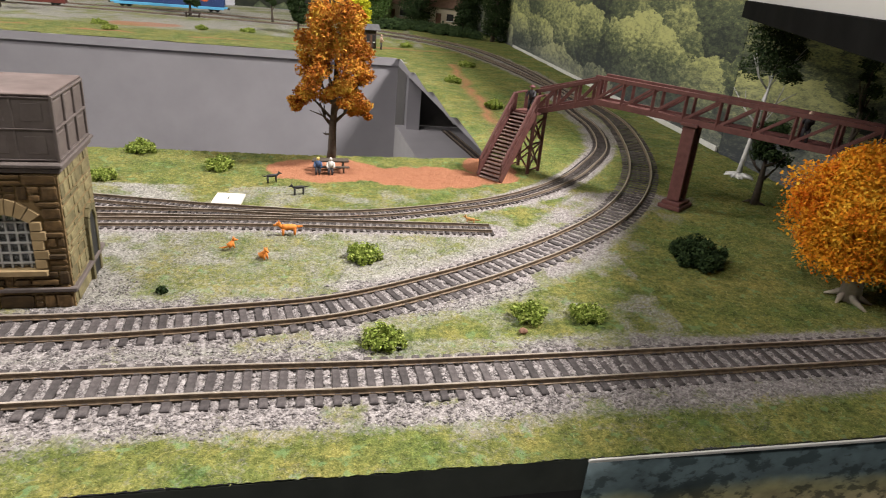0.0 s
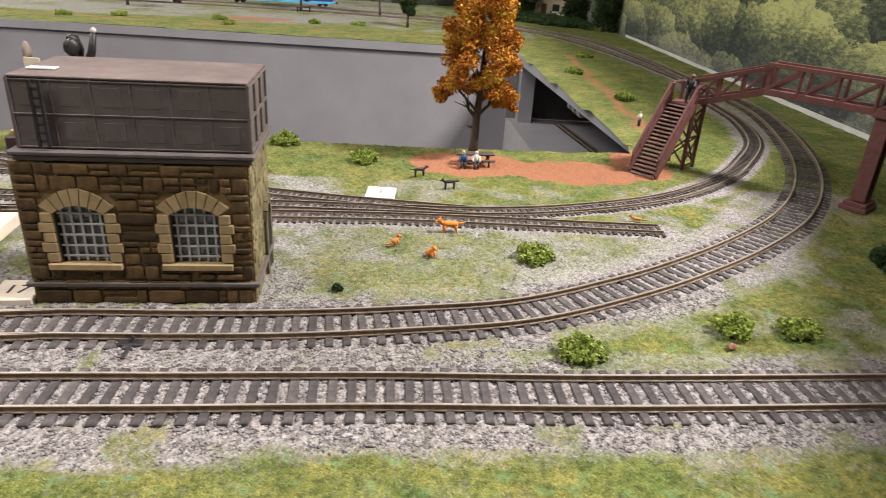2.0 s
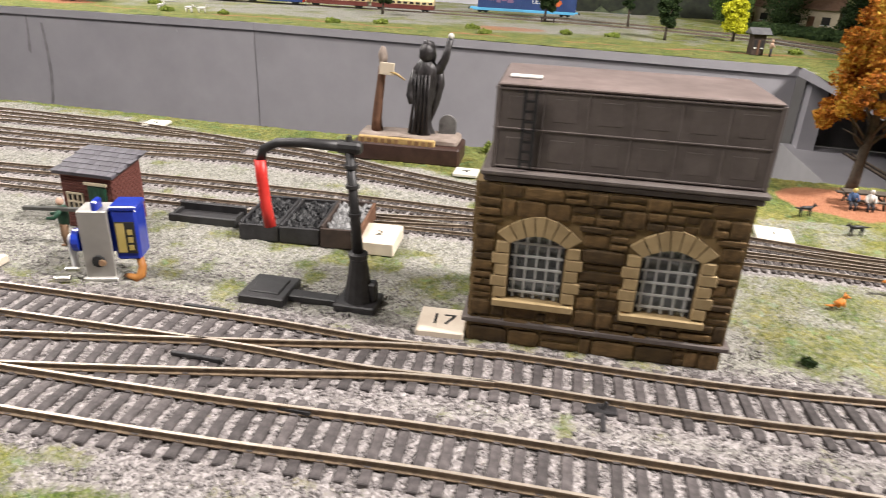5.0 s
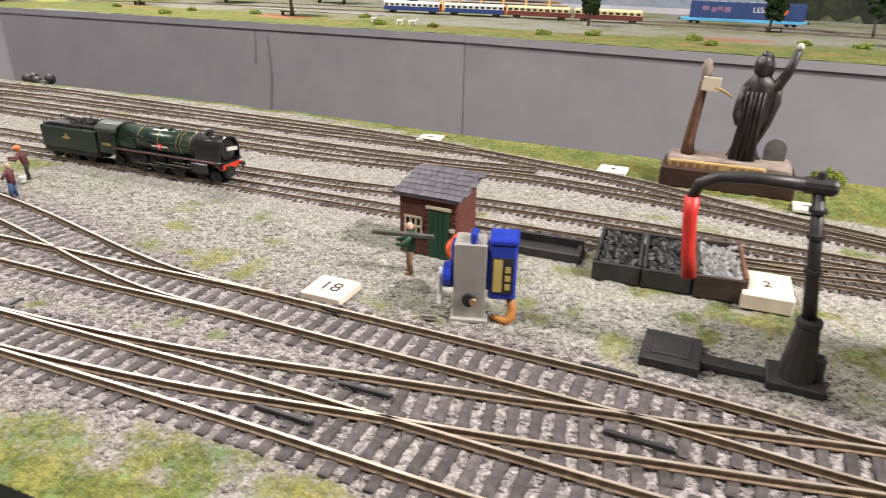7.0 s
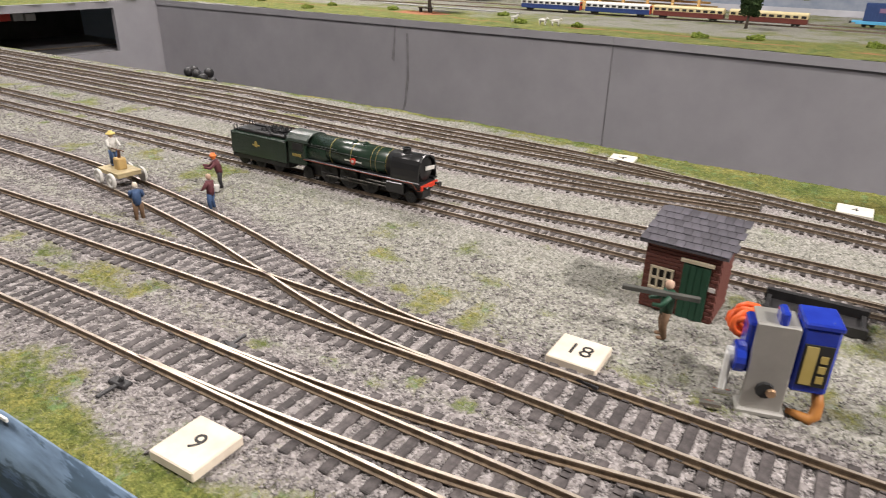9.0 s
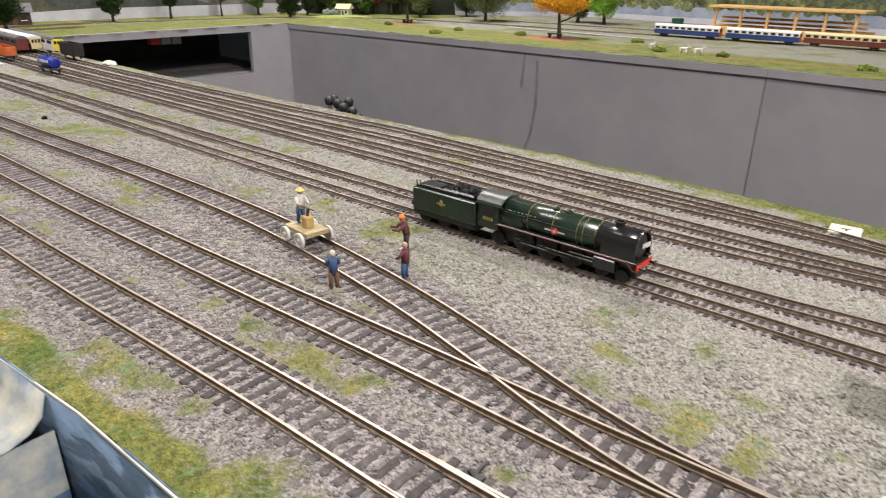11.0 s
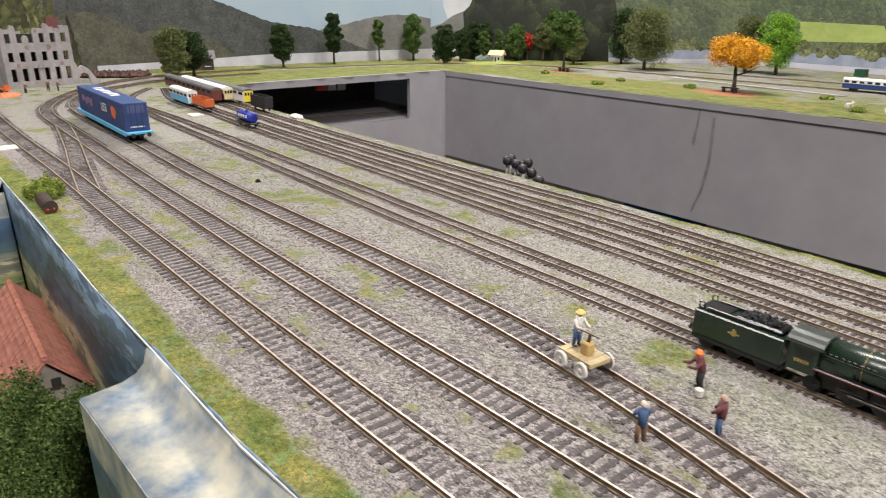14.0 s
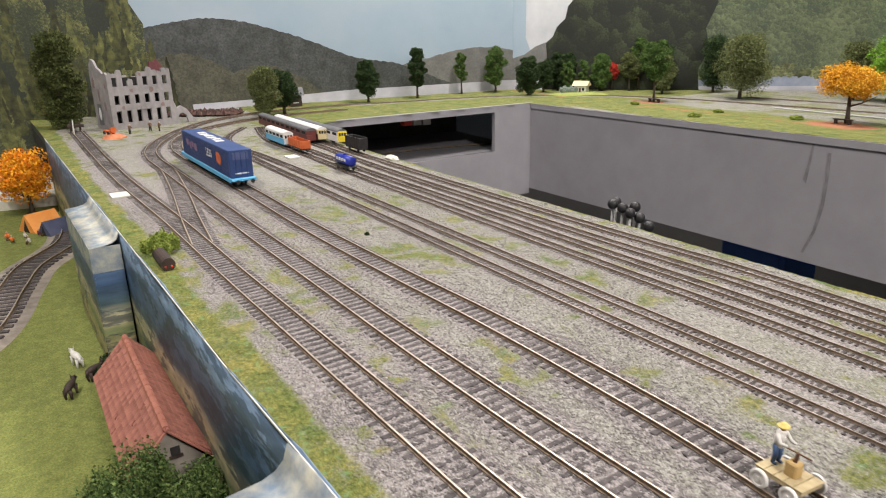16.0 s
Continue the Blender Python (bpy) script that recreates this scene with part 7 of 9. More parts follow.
    for k in range(9):
        box(bm, (61 + 2.4 * k, -7.05, 20.2), (1.3, 0.5, 0.7), 0.1)
        box(bm, (61 + 2.4 * k, 7.05, 20.2), (1.3, 0.5, 0.7), 0.1)
    part("washout_plug", bm, LOCO_BLACK, boiler, "row of small washout plugs")
    for s in (-1, 1):
        bm = bmesh.new()
        tube(bm, [(60, s * 7.5, 19.4), (88, s * 7.4, 19.0), (112, s * 7.2, 18.8)], 0.16, 6)
        part("handrail", bm, LOCO_FRAME, boiler)
    for x in (76, 90, 103, 106, 112.5):
        bm = bmesh.new()
        r = 7.45 - (x - 58) * 0.0073
        lathe(bm, [(x - 0.09, r + 0.04), (x + 0.09, r + 0.04)], 28, (0, 0, 17.2), "x")
        part("boiler_band", bm, YELLOW_LINE, boiler, "thin yellow boiler band")
    bm = bmesh.new()
    box(bm, (53, -8.3, 14.5), (12, 0.6, 13), 0.2)
    box(bm, (53, 8.3, 14.5), (12, 0.6, 13), 0.2)
    box(bm, (59, 0, 14.5), (0.8, 16.4, 13), 0.2)
    cab = part("cab", bm, LOCO_GREEN, t, "green cab side")
    bm = bmesh.new()
    pts = [(8.7 * math.cos(a), 20.6 + 4.6 * math.sin(a)) for a in [math.pi * k / 10 for k in range(11)]] + [(7.9 * math.cos(a), 20.4 + 3.9 * math.sin(a)) for a in [math.pi * k / 10 for k in range(10, -1, -1)]]
    fs = prism(bm, pts, 45.5, 61)
    for v in bm.verts:
        v.co = Vector((v.co.z, v.co.x, v.co.y))
    part("cab_roof", bm, CAB_GREY, cab, "dusty dark green curved cab roof")
    for s in (-1, 1):
        bm = bmesh.new()
        box(bm, (54, s * 8.75, 18), (7.2, 0.3, 4.0))
        part("cab_window", bm, DARK_IN, cab)
        bm = bmesh.new()
        for k in range(5):
            box(bm, (50.6 + 1.3 * k, s * 8.75, 13.2), (0.8, 0.25, 1.5))
        part("number", bm, YELLOW_LINE, cab, "small yellow number")
        # running plate, with its lining
        bm = bmesh.new()
        box(bm, (96, s * 6.8, 11.6), (76, 3.4, 0.9), 0.2)
        part("running_plate", bm, LOCO_BLACK, t)
        bm = bmesh.new()
        box(bm, (94, s * 8.6, 11.5), (72, 0.2, 0.34))
        beam(bm, (130, s * 8.5, 11.5), (132.6, s * 8.5, 8.6), 0.25, 0.34)
        box(bm, (134, s * 8.4, 8.2), (3, 0.2, 0.34))
        part("lining", bm, LINING, t, "thin dull red lining")
        bm = bmesh.new()
        arc = [(8.1, 10.6), (8.3, 14), (8.1, 18.0), (7.5, 20.8), (6.5, 22.8)]
        prism(bm, [(s * p, q) for p, q in arc] + [(s * (p - 0.5), q - 0.3) for p, q in arc[::-1]], 116.5, 133.0)
        for v in bm.verts:
            v.co = Vector((v.co.z, v.co.x, v.co.y))
        bmesh.ops.recalc_face_normals(bm, faces=bm.faces)
        part("smoke_deflector", bm, LOCO_BLACK, t, "black smoke deflector plate")
        bm = bmesh.new()
        lathe(bm, [(-0.3, 1.7), (0.3, 1.7)], 14, (92, s * 7.7, 16.2), "y")
        part("nameplate", bm, RED_BEAM, boiler, "round red and gold nameplate")
        bm = bmesh.new()
        box(bm, (92, s * 7.75, 16.2), (11, 0.3, 0.7))
        lathe(bm, [(-0.5, 0.8), (0.5, 0.8)], 10, (92, s * 7.8, 16.2), "y")
        part("nameplate_bar", bm, WHITE_CLOTH, boiler)
        for k in range(3):
            wheel(t, 74 + 13.5 * k, s * 5.4, 6.2, LOCO_FRAME, "driving_wheel")
        for x in (117, 127):
            wheel(t, x, s * 5.2, 3.2, LOCO_FRAME, "bogie_wheel")
        wheel(t, 58, s * 5.2, 3.6, LOCO_FRAME, "trailing_wheel")
        bm = bmesh.new()
        box(bm, (87, s * 7.4, 5.0), (28, 0.6, 1.0), 0.15)
        box(bm, (101, s * 7.9, 6.6), (26, 0.6, 0.9), 0.15)
        box(bm, (108, s * 8.0, 8.4), (14, 0.7, 0.8), 0.15)
        part("coupling_rod", bm, LOCO_ROD, t, "steel coupling rod")
        bm = bmesh.new()
        box(bm, (119, s * 7.2, 7.4), (11, 3, 6), 0.6)
        part("cylinder", bm, LOCO_BLACK, t)
        bm = bmesh.new()
        lathe(bm, [(134.5, 0.7), (137, 0.7), (137.2, 1.4), (137.8, 1.4)], 12, (0, s * 5.2, 9.2), "x")
        part("buffer", bm, LOCO_BLACK, t)
    bm = bmesh.new()
    outer = [(8.3, 10.8), (8.3, 16)] + [(8.3 * math.cos(a), 16.4 + 8.4 * math.sin(a)) for a in [math.pi * k / 16 for k in range(1, 16)]] + [(-8.3, 16), (-8.3, 10.8)]
    inner = [(p * 0.9, 11.0 + (q - 10.8) * 0.93) for p, q in outer]
    for i in range(len(outer) - 1):
        quad = [outer[i], outer[i + 1], inner[i + 1], inner[i]]
        prism(bm, quad, 132.4, 133.3)
    for v in bm.verts:
        v.co = Vector((v.co.z, v.co.x, v.co.y))
    bmesh.ops.remove_doubles(bm, verts=bm.verts, dist=0.001)
    bmesh.ops.recalc_face_normals(bm, faces=bm.faces)
    part("front_rim", bm, LOCO_BLACK, t, "black arched rim round the smokebox front")
    bm = bmesh.new()
    box(bm, (94, 0, 6), (78, 8, 7), 0.4)
    box(bm, (130, 0, 9.6), (8, 13, 2.6), 0.4)
    part("frame", bm, LOCO_FRAME, t)
    bm = bmesh.new()
    box(bm, (134.4, 0, 9.3), (1.0, 15.0, 2.5), 0.2)
    part("buffer_beam", bm, RED_BEAM, t, "bright red buffer beam")


locomotive()

# ---- point blades, check rails and lineside scraps ----
for x, y, L, rz in ((-258, 291.5, 17, 3), (-360, 281, 20, -2), (-317, 247.5, 17, 6), (-243, 263, 18, 3), (-330, 227.5, 18, 4), (-205, 247.5, 17, 2)):
    bm = bmesh.new()
    box(bm, (0, 0, 2.3), (L, 1.3, 1.5), 0.2)
    box(bm, (L / 2 - 1, 0.7, 2.0), (2.5, 1.0, 1.2), 0.2)
    solo("check_rail", bm, BLACK, "short black check rail beside the running rail", "check rail", put(x, y, 0, rz), "check rails")


def point_motor_cover(x, y, rz, s=1.0):
    t = thing("point_lever", "small black point lever beside the track", "point lever", put(x, y, 0.3, rz), "point levers")
    bm = bmesh.new()
    box(bm, (0, 0, 0.8), (9 * s, 4 * s, 1.6), 0.3)
    part("base", bm, BLACK, t)
    bm = bmesh.new()
    box(bm, (0, -4 * s, 0.9), (1.4, 12 * s, 0.8), 0.2)
    part("bar", bm, BLACK, t)
    bm = bmesh.new()
    tube(bm, [(0, 0, 1.2), (1.2, 0.3, 3.6 * s)], [0.9, 0.6], 7)
    part("lever", bm, BLACK, t)


point_motor_cover(-116, 277, 5)
point_motor_cover(-463, 196, 10, 0.8)
point_motor_cover(-455, 228, 190, 0.8)

# weeds, stones
BUSH_WEED = bush_mesh(LEAF_DARK, 2.2, 3.0, 31, 40, 0.6)
for k, (x, y) in enumerate([(-48, 326), (-1055, 286)]):
    solo("weed", BUSH_WEED, None, "small dark weed tuft in the ballast", "weed", put(x, y, 0.2, k * 50), "weed tufts")
bm = bmesh.new()
blob(bm, (0, 0, 1.0), (2.0, 1.6, 1.4), 3, 0.3, 2)
solo("pebble", bm, M("brown_pebble", (0.20, 0.10, 0.07), (0.32, 0.18, 0.12), 300, 0.8), "brown pebble beside the green bushes", "stone", put(111, 290, 0))


# ---- the trolley gang ----
TROLLEY = M("cream_yellow_paint", (0.40, 0.32, 0.17), (0.54, 0.44, 0.26), 250, 0.6, 0, 0.2)


def trolley():
    t = thing("pump_trolley", "cream-yellow hand trolley with metal wheels on the track", "trolley", put(-630, 290.5, 3.8, -1))
    bm = bmesh.new()
    box(bm, (0, 0, 6.0), (20, 13, 2.0), 0.4)
    dk = part("platform", bm, TROLLEY, t)
    for k in range(5):
        bm = bmesh.new()
        box(bm, (-8.4 + 4.2 * k, 0, 7.3), (3.9, 13.4, 0.7), 0.15)
        part("plank", bm, TROLLEY, dk)
    for x in (-6.5, 6.5):
        for s in (-1, 1):
            bm = bmesh.new()
            lathe(bm, [(-0.9, 3.9), (0.2, 4.0), (0.6, 3.6), (0.6, 2.9), (0.2, 2.6), (0.2, 1.0), (0.9, 0.9)], 18, (x, s * 8.8, 3.9), "y")
            if s < 0:
                for v in bm.verts:
                    v.co.y = -17.6 - v.co.y
                bmesh.ops.reverse_faces(bm, faces=bm.faces)
            part("wheel", bm, WHITE_CLOTH, t, "pale metal wheel")
    bm = bmesh.new()
    box(bm, (1.5, 0, 10.5), (5, 5, 6.5), 0.6)
    part("gear_box", bm, TAN_PLAQUE, t)
    bm = bmesh.new()
    tube(bm, [(1.5, 0, 13), (2.5, 0, 18)], [0.9, 0.7], 7)
    beam(bm, (-5, 0, 17.4), (8, 0, 18.2), 0.6, 0.6)
    part("pump_handle", bm, BROWN_WOOD, t)


trolley()
figurine("painted figurine in straw hat standing on the trolley", put(-637, 292, 11.4, -10), (BLUE_CLOTH, WHITE_CLOTH, SKIN, STRAW), 18.5, 0.15, False, 0.6, 1.0)
figurine("painted figurine in blue shirt walking beside the rails", put(-580, 271, 0.3, 150), (BROWN_CLOTH, BLUE_CLOTH, PLYWOOD), 19, 0.1)
figurine("painted figurine in maroon shirt by the track", put(-566, 301, 0.3, 200), (BLUE_CLOTH, MAROON, SKIN), 19)
figurine("painted figurine stooping in an orange hat", put(-592, 325, 0.3, 240), (DARK_CLOTH, MAROON, ORANGE_CLOTH, ORANGE_CLOTH), 19, 0.35, False, 0.7, 0.75)
bm = bmesh.new()
lathe(bm, [(0.2, 1.6), (3.4, 2.0), (3.6, 1.7)], 12)
solo("bucket", bm, WHITE_CLOTH, "small white bucket beside a stooping figurine", "bucket", put(-588, 319, 0.3))

# ---- wagons and coaches ----
CONTAINER_BLUE = M("deep_blue_container", (0.026, 0.052, 0.155), (0.042, 0.078, 0.215), 60, 0.45, 0, 0.05, stain=0.1)
LIGHT_BLUE = M("light_blue_paint", (0.10, 0.42, 0.72), (0.15, 0.50, 0.80), 80, 0.45, 0, 0.05)
WAGON_ORANGE = M("orange_wagon_paint", (0.55, 0.11, 0.03), (0.68, 0.17, 0.05), 120, 0.5)
COACH_CREAM = M("coach_cream", (0.66, 0.55, 0.30), (0.74, 0.63, 0.38), 80, 0.45)
COACH_MAROON = M("coach_maroon", (0.12, 0.03, 0.025), (0.17, 0.05, 0.04), 80, 0.4)
COACH_WHITE = M("coach_white", (0.72, 0.72, 0.70), (0.80, 0.80, 0.78), 60, 0.4)
COACH_BLUE = M("coach_blue", (0.02, 0.04, 0.15), (0.03, 0.06, 0.2), 80, 0.4)
COACH_GREY = M("coach_roof_grey", (0.10, 0.10, 0.105), (0.16, 0.16, 0.165), 80, 0.5)
YELLOW_END = M("yellow_end_paint", (0.80, 0.62, 0.03), (0.86, 0.70, 0.06), 60, 0.45)
TANK_BLUE = M("royal_blue_tank", (0.015, 0.025, 0.28), (0.03, 0.05, 0.38), 60, 0.35)


def bogie(t, x, gauge, r, z=0.0):
    bm = bmesh.new()
    for dx in (-r * 1.35, r * 1.35):
        for s in (-1, 1):
            lathe(bm, [(-0.7, r), (0.7, r), (0.8, r * 0.5)], 14, (x + dx, s * gauge / 2, r + z), "y")
    for s in (-1, 1):
        box(bm, (x, s * (gauge / 2 + 1.6), r * 1.2 + z), (r * 4.6, 1.0, r * 0.9), 0.2)
    part("bogie", bm, LOCO_FRAME, t)


FADED_PINK = M("faded_pink_print", (0.20, 0.12, 0.22), (0.30, 0.18, 0.30), 60, 0.5)
SWIRL_BLUE = M("pale_blue_print", (0.06, 0.085, 0.20), (0.11, 0.13, 0.26), 70, 0.5)


def container_wagon(x, y, rz, L=262.0, group="container wagons", scale=1.0):
    t = thing("container_wagon", "light blue flat wagon carrying a deep blue container", "wagon", put(x, y, 3.6, rz), group)
    bm = bmesh.new()
    box(bm, (0, 0, 10.2), (L, 30, 3.0), 0.6)
    part("deck", bm, LIGHT_BLUE, t, "light blue wagon deck")
    for s in (-1, 1):
        bm = bmesh.new()
        box(bm, (0, s * 14.2, 8.4), (L * 0.94, 1.2, 5.0), 0.3)
        part("side_sill", bm, LIGHT_BLUE, t)
    for s in (-1, 1):
        bogie(t, s * L * 0.38, OO, 5.2)
        bm = bmesh.new()
        for q in (-1, 1):
            lathe(bm, [(0, 1.2), (3, 1.2), (3.2, 2.6), (4.2, 2.6)], 12, (0, q * 9, 8.4), "x")
        for v in bm.verts:
            v.co.x = s * (L / 2 + v.co.x)
        if s < 0:
            bmesh.ops.reverse_faces(bm, faces=bm.faces)
        part("buffer", bm, LOCO_FRAME, t)
    bm = bmesh.new()
    box(bm, (6, 0, 28.5), (L * 0.90, 28, 33.5), 0.6)
    c = part("container", bm, CONTAINER_BLUE, t, "deep blue container with pale lettering shapes")
    bm = bmesh.new()
    box(bm, (0, 0, 0), (1.6, 0.5, 30))
    rib = mesh_of("rib", bm, CONTAINER_BLUE)
    for k in range(40):
        for s in (-1, 1):
            part("rib", rib, None, c, "", put(6 + L * 0.88 * (k / 39 - 0.5), s * 14.1, 28.5))
    rs = random.Random(6)
    for s in (-1, 1):
        xx = -L * 0.30
        for k in range(4):
            w = rs.uniform(8, 15)
            bm = bmesh.new()
            box(bm, (xx, s * 14.5, 31 + rs.uniform(-2, 2)), (w, 0.3, rs.uniform(6, 11)), 0, Matrix.Rotation(0, 4, "Z"))
            part("letter_bar", bm, FADED_PINK, c)
            xx += w + 3
        words = text_mesh("LESS", 15)
        words.materials[0] = COACH_WHITE
        part("lettering", words, None, c, "white printed words", put(L * 0.13, s * 14.6, 31) @ Matrix.Rotation(math.radians(90 + 90 * s), 4, "Z") @ Matrix.Rotation(math.radians(90), 4, "X"))
        bm = bmesh.new()
        blobpts = [(L * 0.30 + 12 * math.cos(a) * rs.uniform(0.7, 1.1), 30 + 9 * math.sin(a) * rs.uniform(0.7, 1.1)) for a in [2 * math.pi * k / 12 for k in range(12)]]
        slab(bm, blobpts, s * 14.35, s * 14.65)
        part("emblem", bm, WAGON_ORANGE, c, "orange and pale emblem shape")
    for k in range(6):
        bm = bmesh.new()
        box(bm, (-60 + 19 * k, 2 - 1.5 * (k % 2), 45.5), (12, 11, 0.3), 0, None)
        part("roof_bar", bm, COACH_WHITE, c, "white roof lettering shape")
    for q, z in ((0, 17), (0, 38)):
        bm = bmesh.new()
        box(bm, (6 + L * 0.45 + 0.2, 0, z), (0.4, 16 if z < 20 else 19, 1.6 if z < 20 else 9))
        part("end_bar", bm, SWIRL_BLUE if z > 20 else COACH_WHITE, c)
    bm = bmesh.new()
    for y0 in (-6.5, 6.5, 0):
        rod(bm, (6 + L * 0.45 + 0.7, y0, 14), (6 + L * 0.45 + 0.7, y0, 43), 0.5, None, 6)
    part("door_bar", bm, CONTAINER_BLUE, c)
    return t


container_wagon(-1437, 220, 4.8)
figurine("dark painted figurine riding on the wagon deck", put(-1563, 208, 15.6, 10), (DARK_CLOTH, DARK_CLOTH, SKIN), 20)


def tanker(x, y, rz, body, label, L=66, stripe=None, group="tank wagons"):
    t = thing("tank_wagon", label, "wagon", put(x, y, 2.8, rz), group)
    bm = bmesh.new()
    box(bm, (0, 0, 6), (L, 13, 2.0), 0.4)
    part("underframe", bm, LOCO_FRAME, t)
    bm = bmesh.new()
    lathe(bm, [(-L * 0.46, 3), (-L * 0.45, 6.6), (L * 0.45, 6.6), (L * 0.46, 3)], 20, (0, 0, 13.6), "x")
    tk = part("tank", bm, body, t)
    smooth(tk.data)
    bm = bmesh.new()
    lathe(bm, [(20, 2.2), (22, 2.0)], 12)
    part("filler", bm, body, tk)
    if stripe:
        for s in (-1, 1):
            for k in range(4):
                bm = bmesh.new()
                box(bm, (-L * 0.26 + L * 0.17 * k, s * 6.6, 15), (L * 0.11, 0.5, 3.6))
                part("letter_bar", bm, stripe, tk)
    for dx in (-L * 0.3, L * 0.3):
        for s in (-1, 1):
            bm = bmesh.new()
            lathe(bm, [(-0.6, 3.4), (0.6, 3.4), (0.7, 1.4)], 14, (dx, s * 5, 3.4), "y")
            part("wheel", bm, LOCO_FRAME, t)
    return t


tanker(-1352, 377, 4.2, TANK_BLUE, "royal blue tank wagon on the storage track", 46, COACH_WHITE)


def open_wagon(x, y, rz, mat, label, L=60, h=14):
    t = thing("open_wagon", label, "wagon", put(x, y, 2.8, rz), "goods wagons")
    bm = bmesh.new()
    box(bm, (0, 0, 6), (L, 14, 2.0), 0.4)
    part("underframe", bm, LOCO_FRAME, t)
    for cx, cy, sx, sy in ((0, 7, L, 1), (0, -7, L, 1), (L / 2 - 0.5, 0, 1, 13), (-L / 2 + 0.5, 0, 1, 13)):
        bm = bmesh.new()
        box(bm, (cx, cy, 7 + h / 2), (sx, sy, h), 0.2)
        part("side", bm, mat, t)
    for k in range(6):
        for s in (-1, 1):
            bm = bmesh.new()
            box(bm, (-L / 2 + L * (k + 0.5) / 6, s * 7.7, 7 + h / 2), (1.0, 0.6, h))
            part("rib", bm, mat, t)
    for dx in (-L * 0.3, L * 0.3):
        for s in (-1, 1):
            bm = bmesh.new()
            lathe(bm, [(-0.6, 3.4), (0.6, 3.4), (0.7, 1.4)], 14, (dx, s * 5, 3.4), "y")
            part("wheel", bm, LOCO_FRAME, t)


open_wagon(-1540, 369.5, 3, WAGON_ORANGE, "orange open goods wagon", 62, 12)
open_wagon(-1486, 446, 5, BLACK, "black goods wagon at the yard's back", 50, 16)


def coach(x, y, rz, L, lower, upper, roof, label, win=9, end=None, group="passenger coaches", z=2.8, h=22.0):
    """A passenger coach: body with its window band, curved roof, bogies."""
    t = thing("passenger_coach", label, "coach", put(x, y, z, rz), group)
    w = 17.0
    bm = bmesh.new()
    box(bm, (0, 0, 4.5 + h * 0.22), (L, w, h * 0.44), 0.5)
    b = part("body", bm, lower, t)
    bm = bmesh.new()
    box(bm, (0, 0, 4.5 + h * 0.60), (L - 0.3, w - 0.2, h * 0.32), 0.3)
    part("window_band", bm, upper, b)
    bm = bmesh.new()
    n = 9
    pts = [((w / 2 + 0.3) * math.cos(math.pi * k / (n - 1)), 4.5 + h * 0.76 + h * 0.22 * math.sin(math.pi * k / (n - 1))) for k in range(n)]
    prism(bm, pts, -L / 2, L / 2)
    for v in bm.verts:
        v.co = Vector((v.co.z, v.co.x, v.co.y))
    part("roof", bm, roof, t)
    for k in range(win):
        for s in (-1, 1):
            bm = bmesh.new()
            box(bm, (-L / 2 + L * (k + 0.5) / win, s * (w / 2 + 0.05), 4.5 + h * 0.60), (L / win * 0.62, 0.5, h * 0.20))
            part("window", bm, DARK_IN, b)
    if end:
        bm = bmesh.new()
        box(bm, (L / 2 + 0.2, 0, 4.5 + h * 0.42), (0.8, w * 0.92, h * 0.78), 0.2)
        e = part("end", bm, end, b, "brightly painted coach end")
        for s in (-1, 0, 1):
            bm = bmesh.new()
            box(bm, (L / 2 + 0.7, s * 4.6, 4.5 + h * 0.58), (0.4, 3.2, h * 0.22))
            part("end_window", bm, DARK_IN, e)
    for s in (-1, 1):
        bogie(t, s * L * 0.36, NN, 3.2)
    return t


coach(-1630, 362, 3, 96, LIGHT_BLUE, COACH_WHITE, COACH_WHITE, "pale blue and white diesel railcar with a white roof", 5, COACH_WHITE)
coach(-1745, 404, 2, 290, COACH_MAROON, COACH_MAROON, COACH_GREY, "maroon coach with a grey roof", 10)
coach(-1722, 424, 2.5, 240, COACH_MAROON, COACH_CREAM, COACH_WHITE, "cream and maroon coach with a white roof", 9, COACH_CREAM)
coach(-1664, 443, 3, 215, COACH_WHITE, COACH_WHITE, COACH_GREY, "white and red railcar with a yellow end", 8, YELLOW_END)

# ---- hanging control knobs over the well ----
t = thing("hand_controllers", "cluster of black control knobs standing in the well", "controller", put(-1115, 668, 9))
rs = random.Random(8)
for k, (x, y, z) in enumerate([(-26, 6, -46), (-17, -8, -45), (-6, 10, -52), (-1, -6, -47), (9, 6, -45), (15, -8, -50), (-10, 16, -58), (22, 2, -56), (46, -6, -60)]):
    bm = bmesh.new()
    lathe(bm, [(z - 7, 4.6), (z - 4, 6.4), (z, 6.8), (z + 3, 5.6), (z + 5, 2.5)], 14, (x, y, 0))
    kn = part("knob", bm, BLACK, t, "", soft=True)
    bm = bmesh.new()
    rod(bm, (x, y, z - 40), (x, y, z - 6), 1.8, None, 8)
    part("stem", bm, WHITE_PLASTIC, kn, "pale stem")
bm = bmesh.new()
box(bm, (0, 0, -97), (120, 40, 14), 1)
part("case", bm, BLACK, t)
bm = bmesh.new()
blob(bm, (-12, 0, -50), (3.6, 3.6, 3), 2, 0.1, 2)
part("knob", bm, RED_BEAM, t, "red knob", soft=True)
bm = bmesh.new()
box(bm, (0, 0, -550), (120, 60, 892), 2)
part("stand", bm, DARK_BOARD, t)
bm = bmesh.new()
box(bm, (0, 0, -480), (148, 120, 460), 8)
solo("blue_bin", bm, M("blue_plastic", (0.04, 0.12, 0.42), (0.06, 0.16, 0.50), 30, 0.5), "blue plastic bin stored beneath the far baseboard", "bin", put(-1335, 1292, 20))

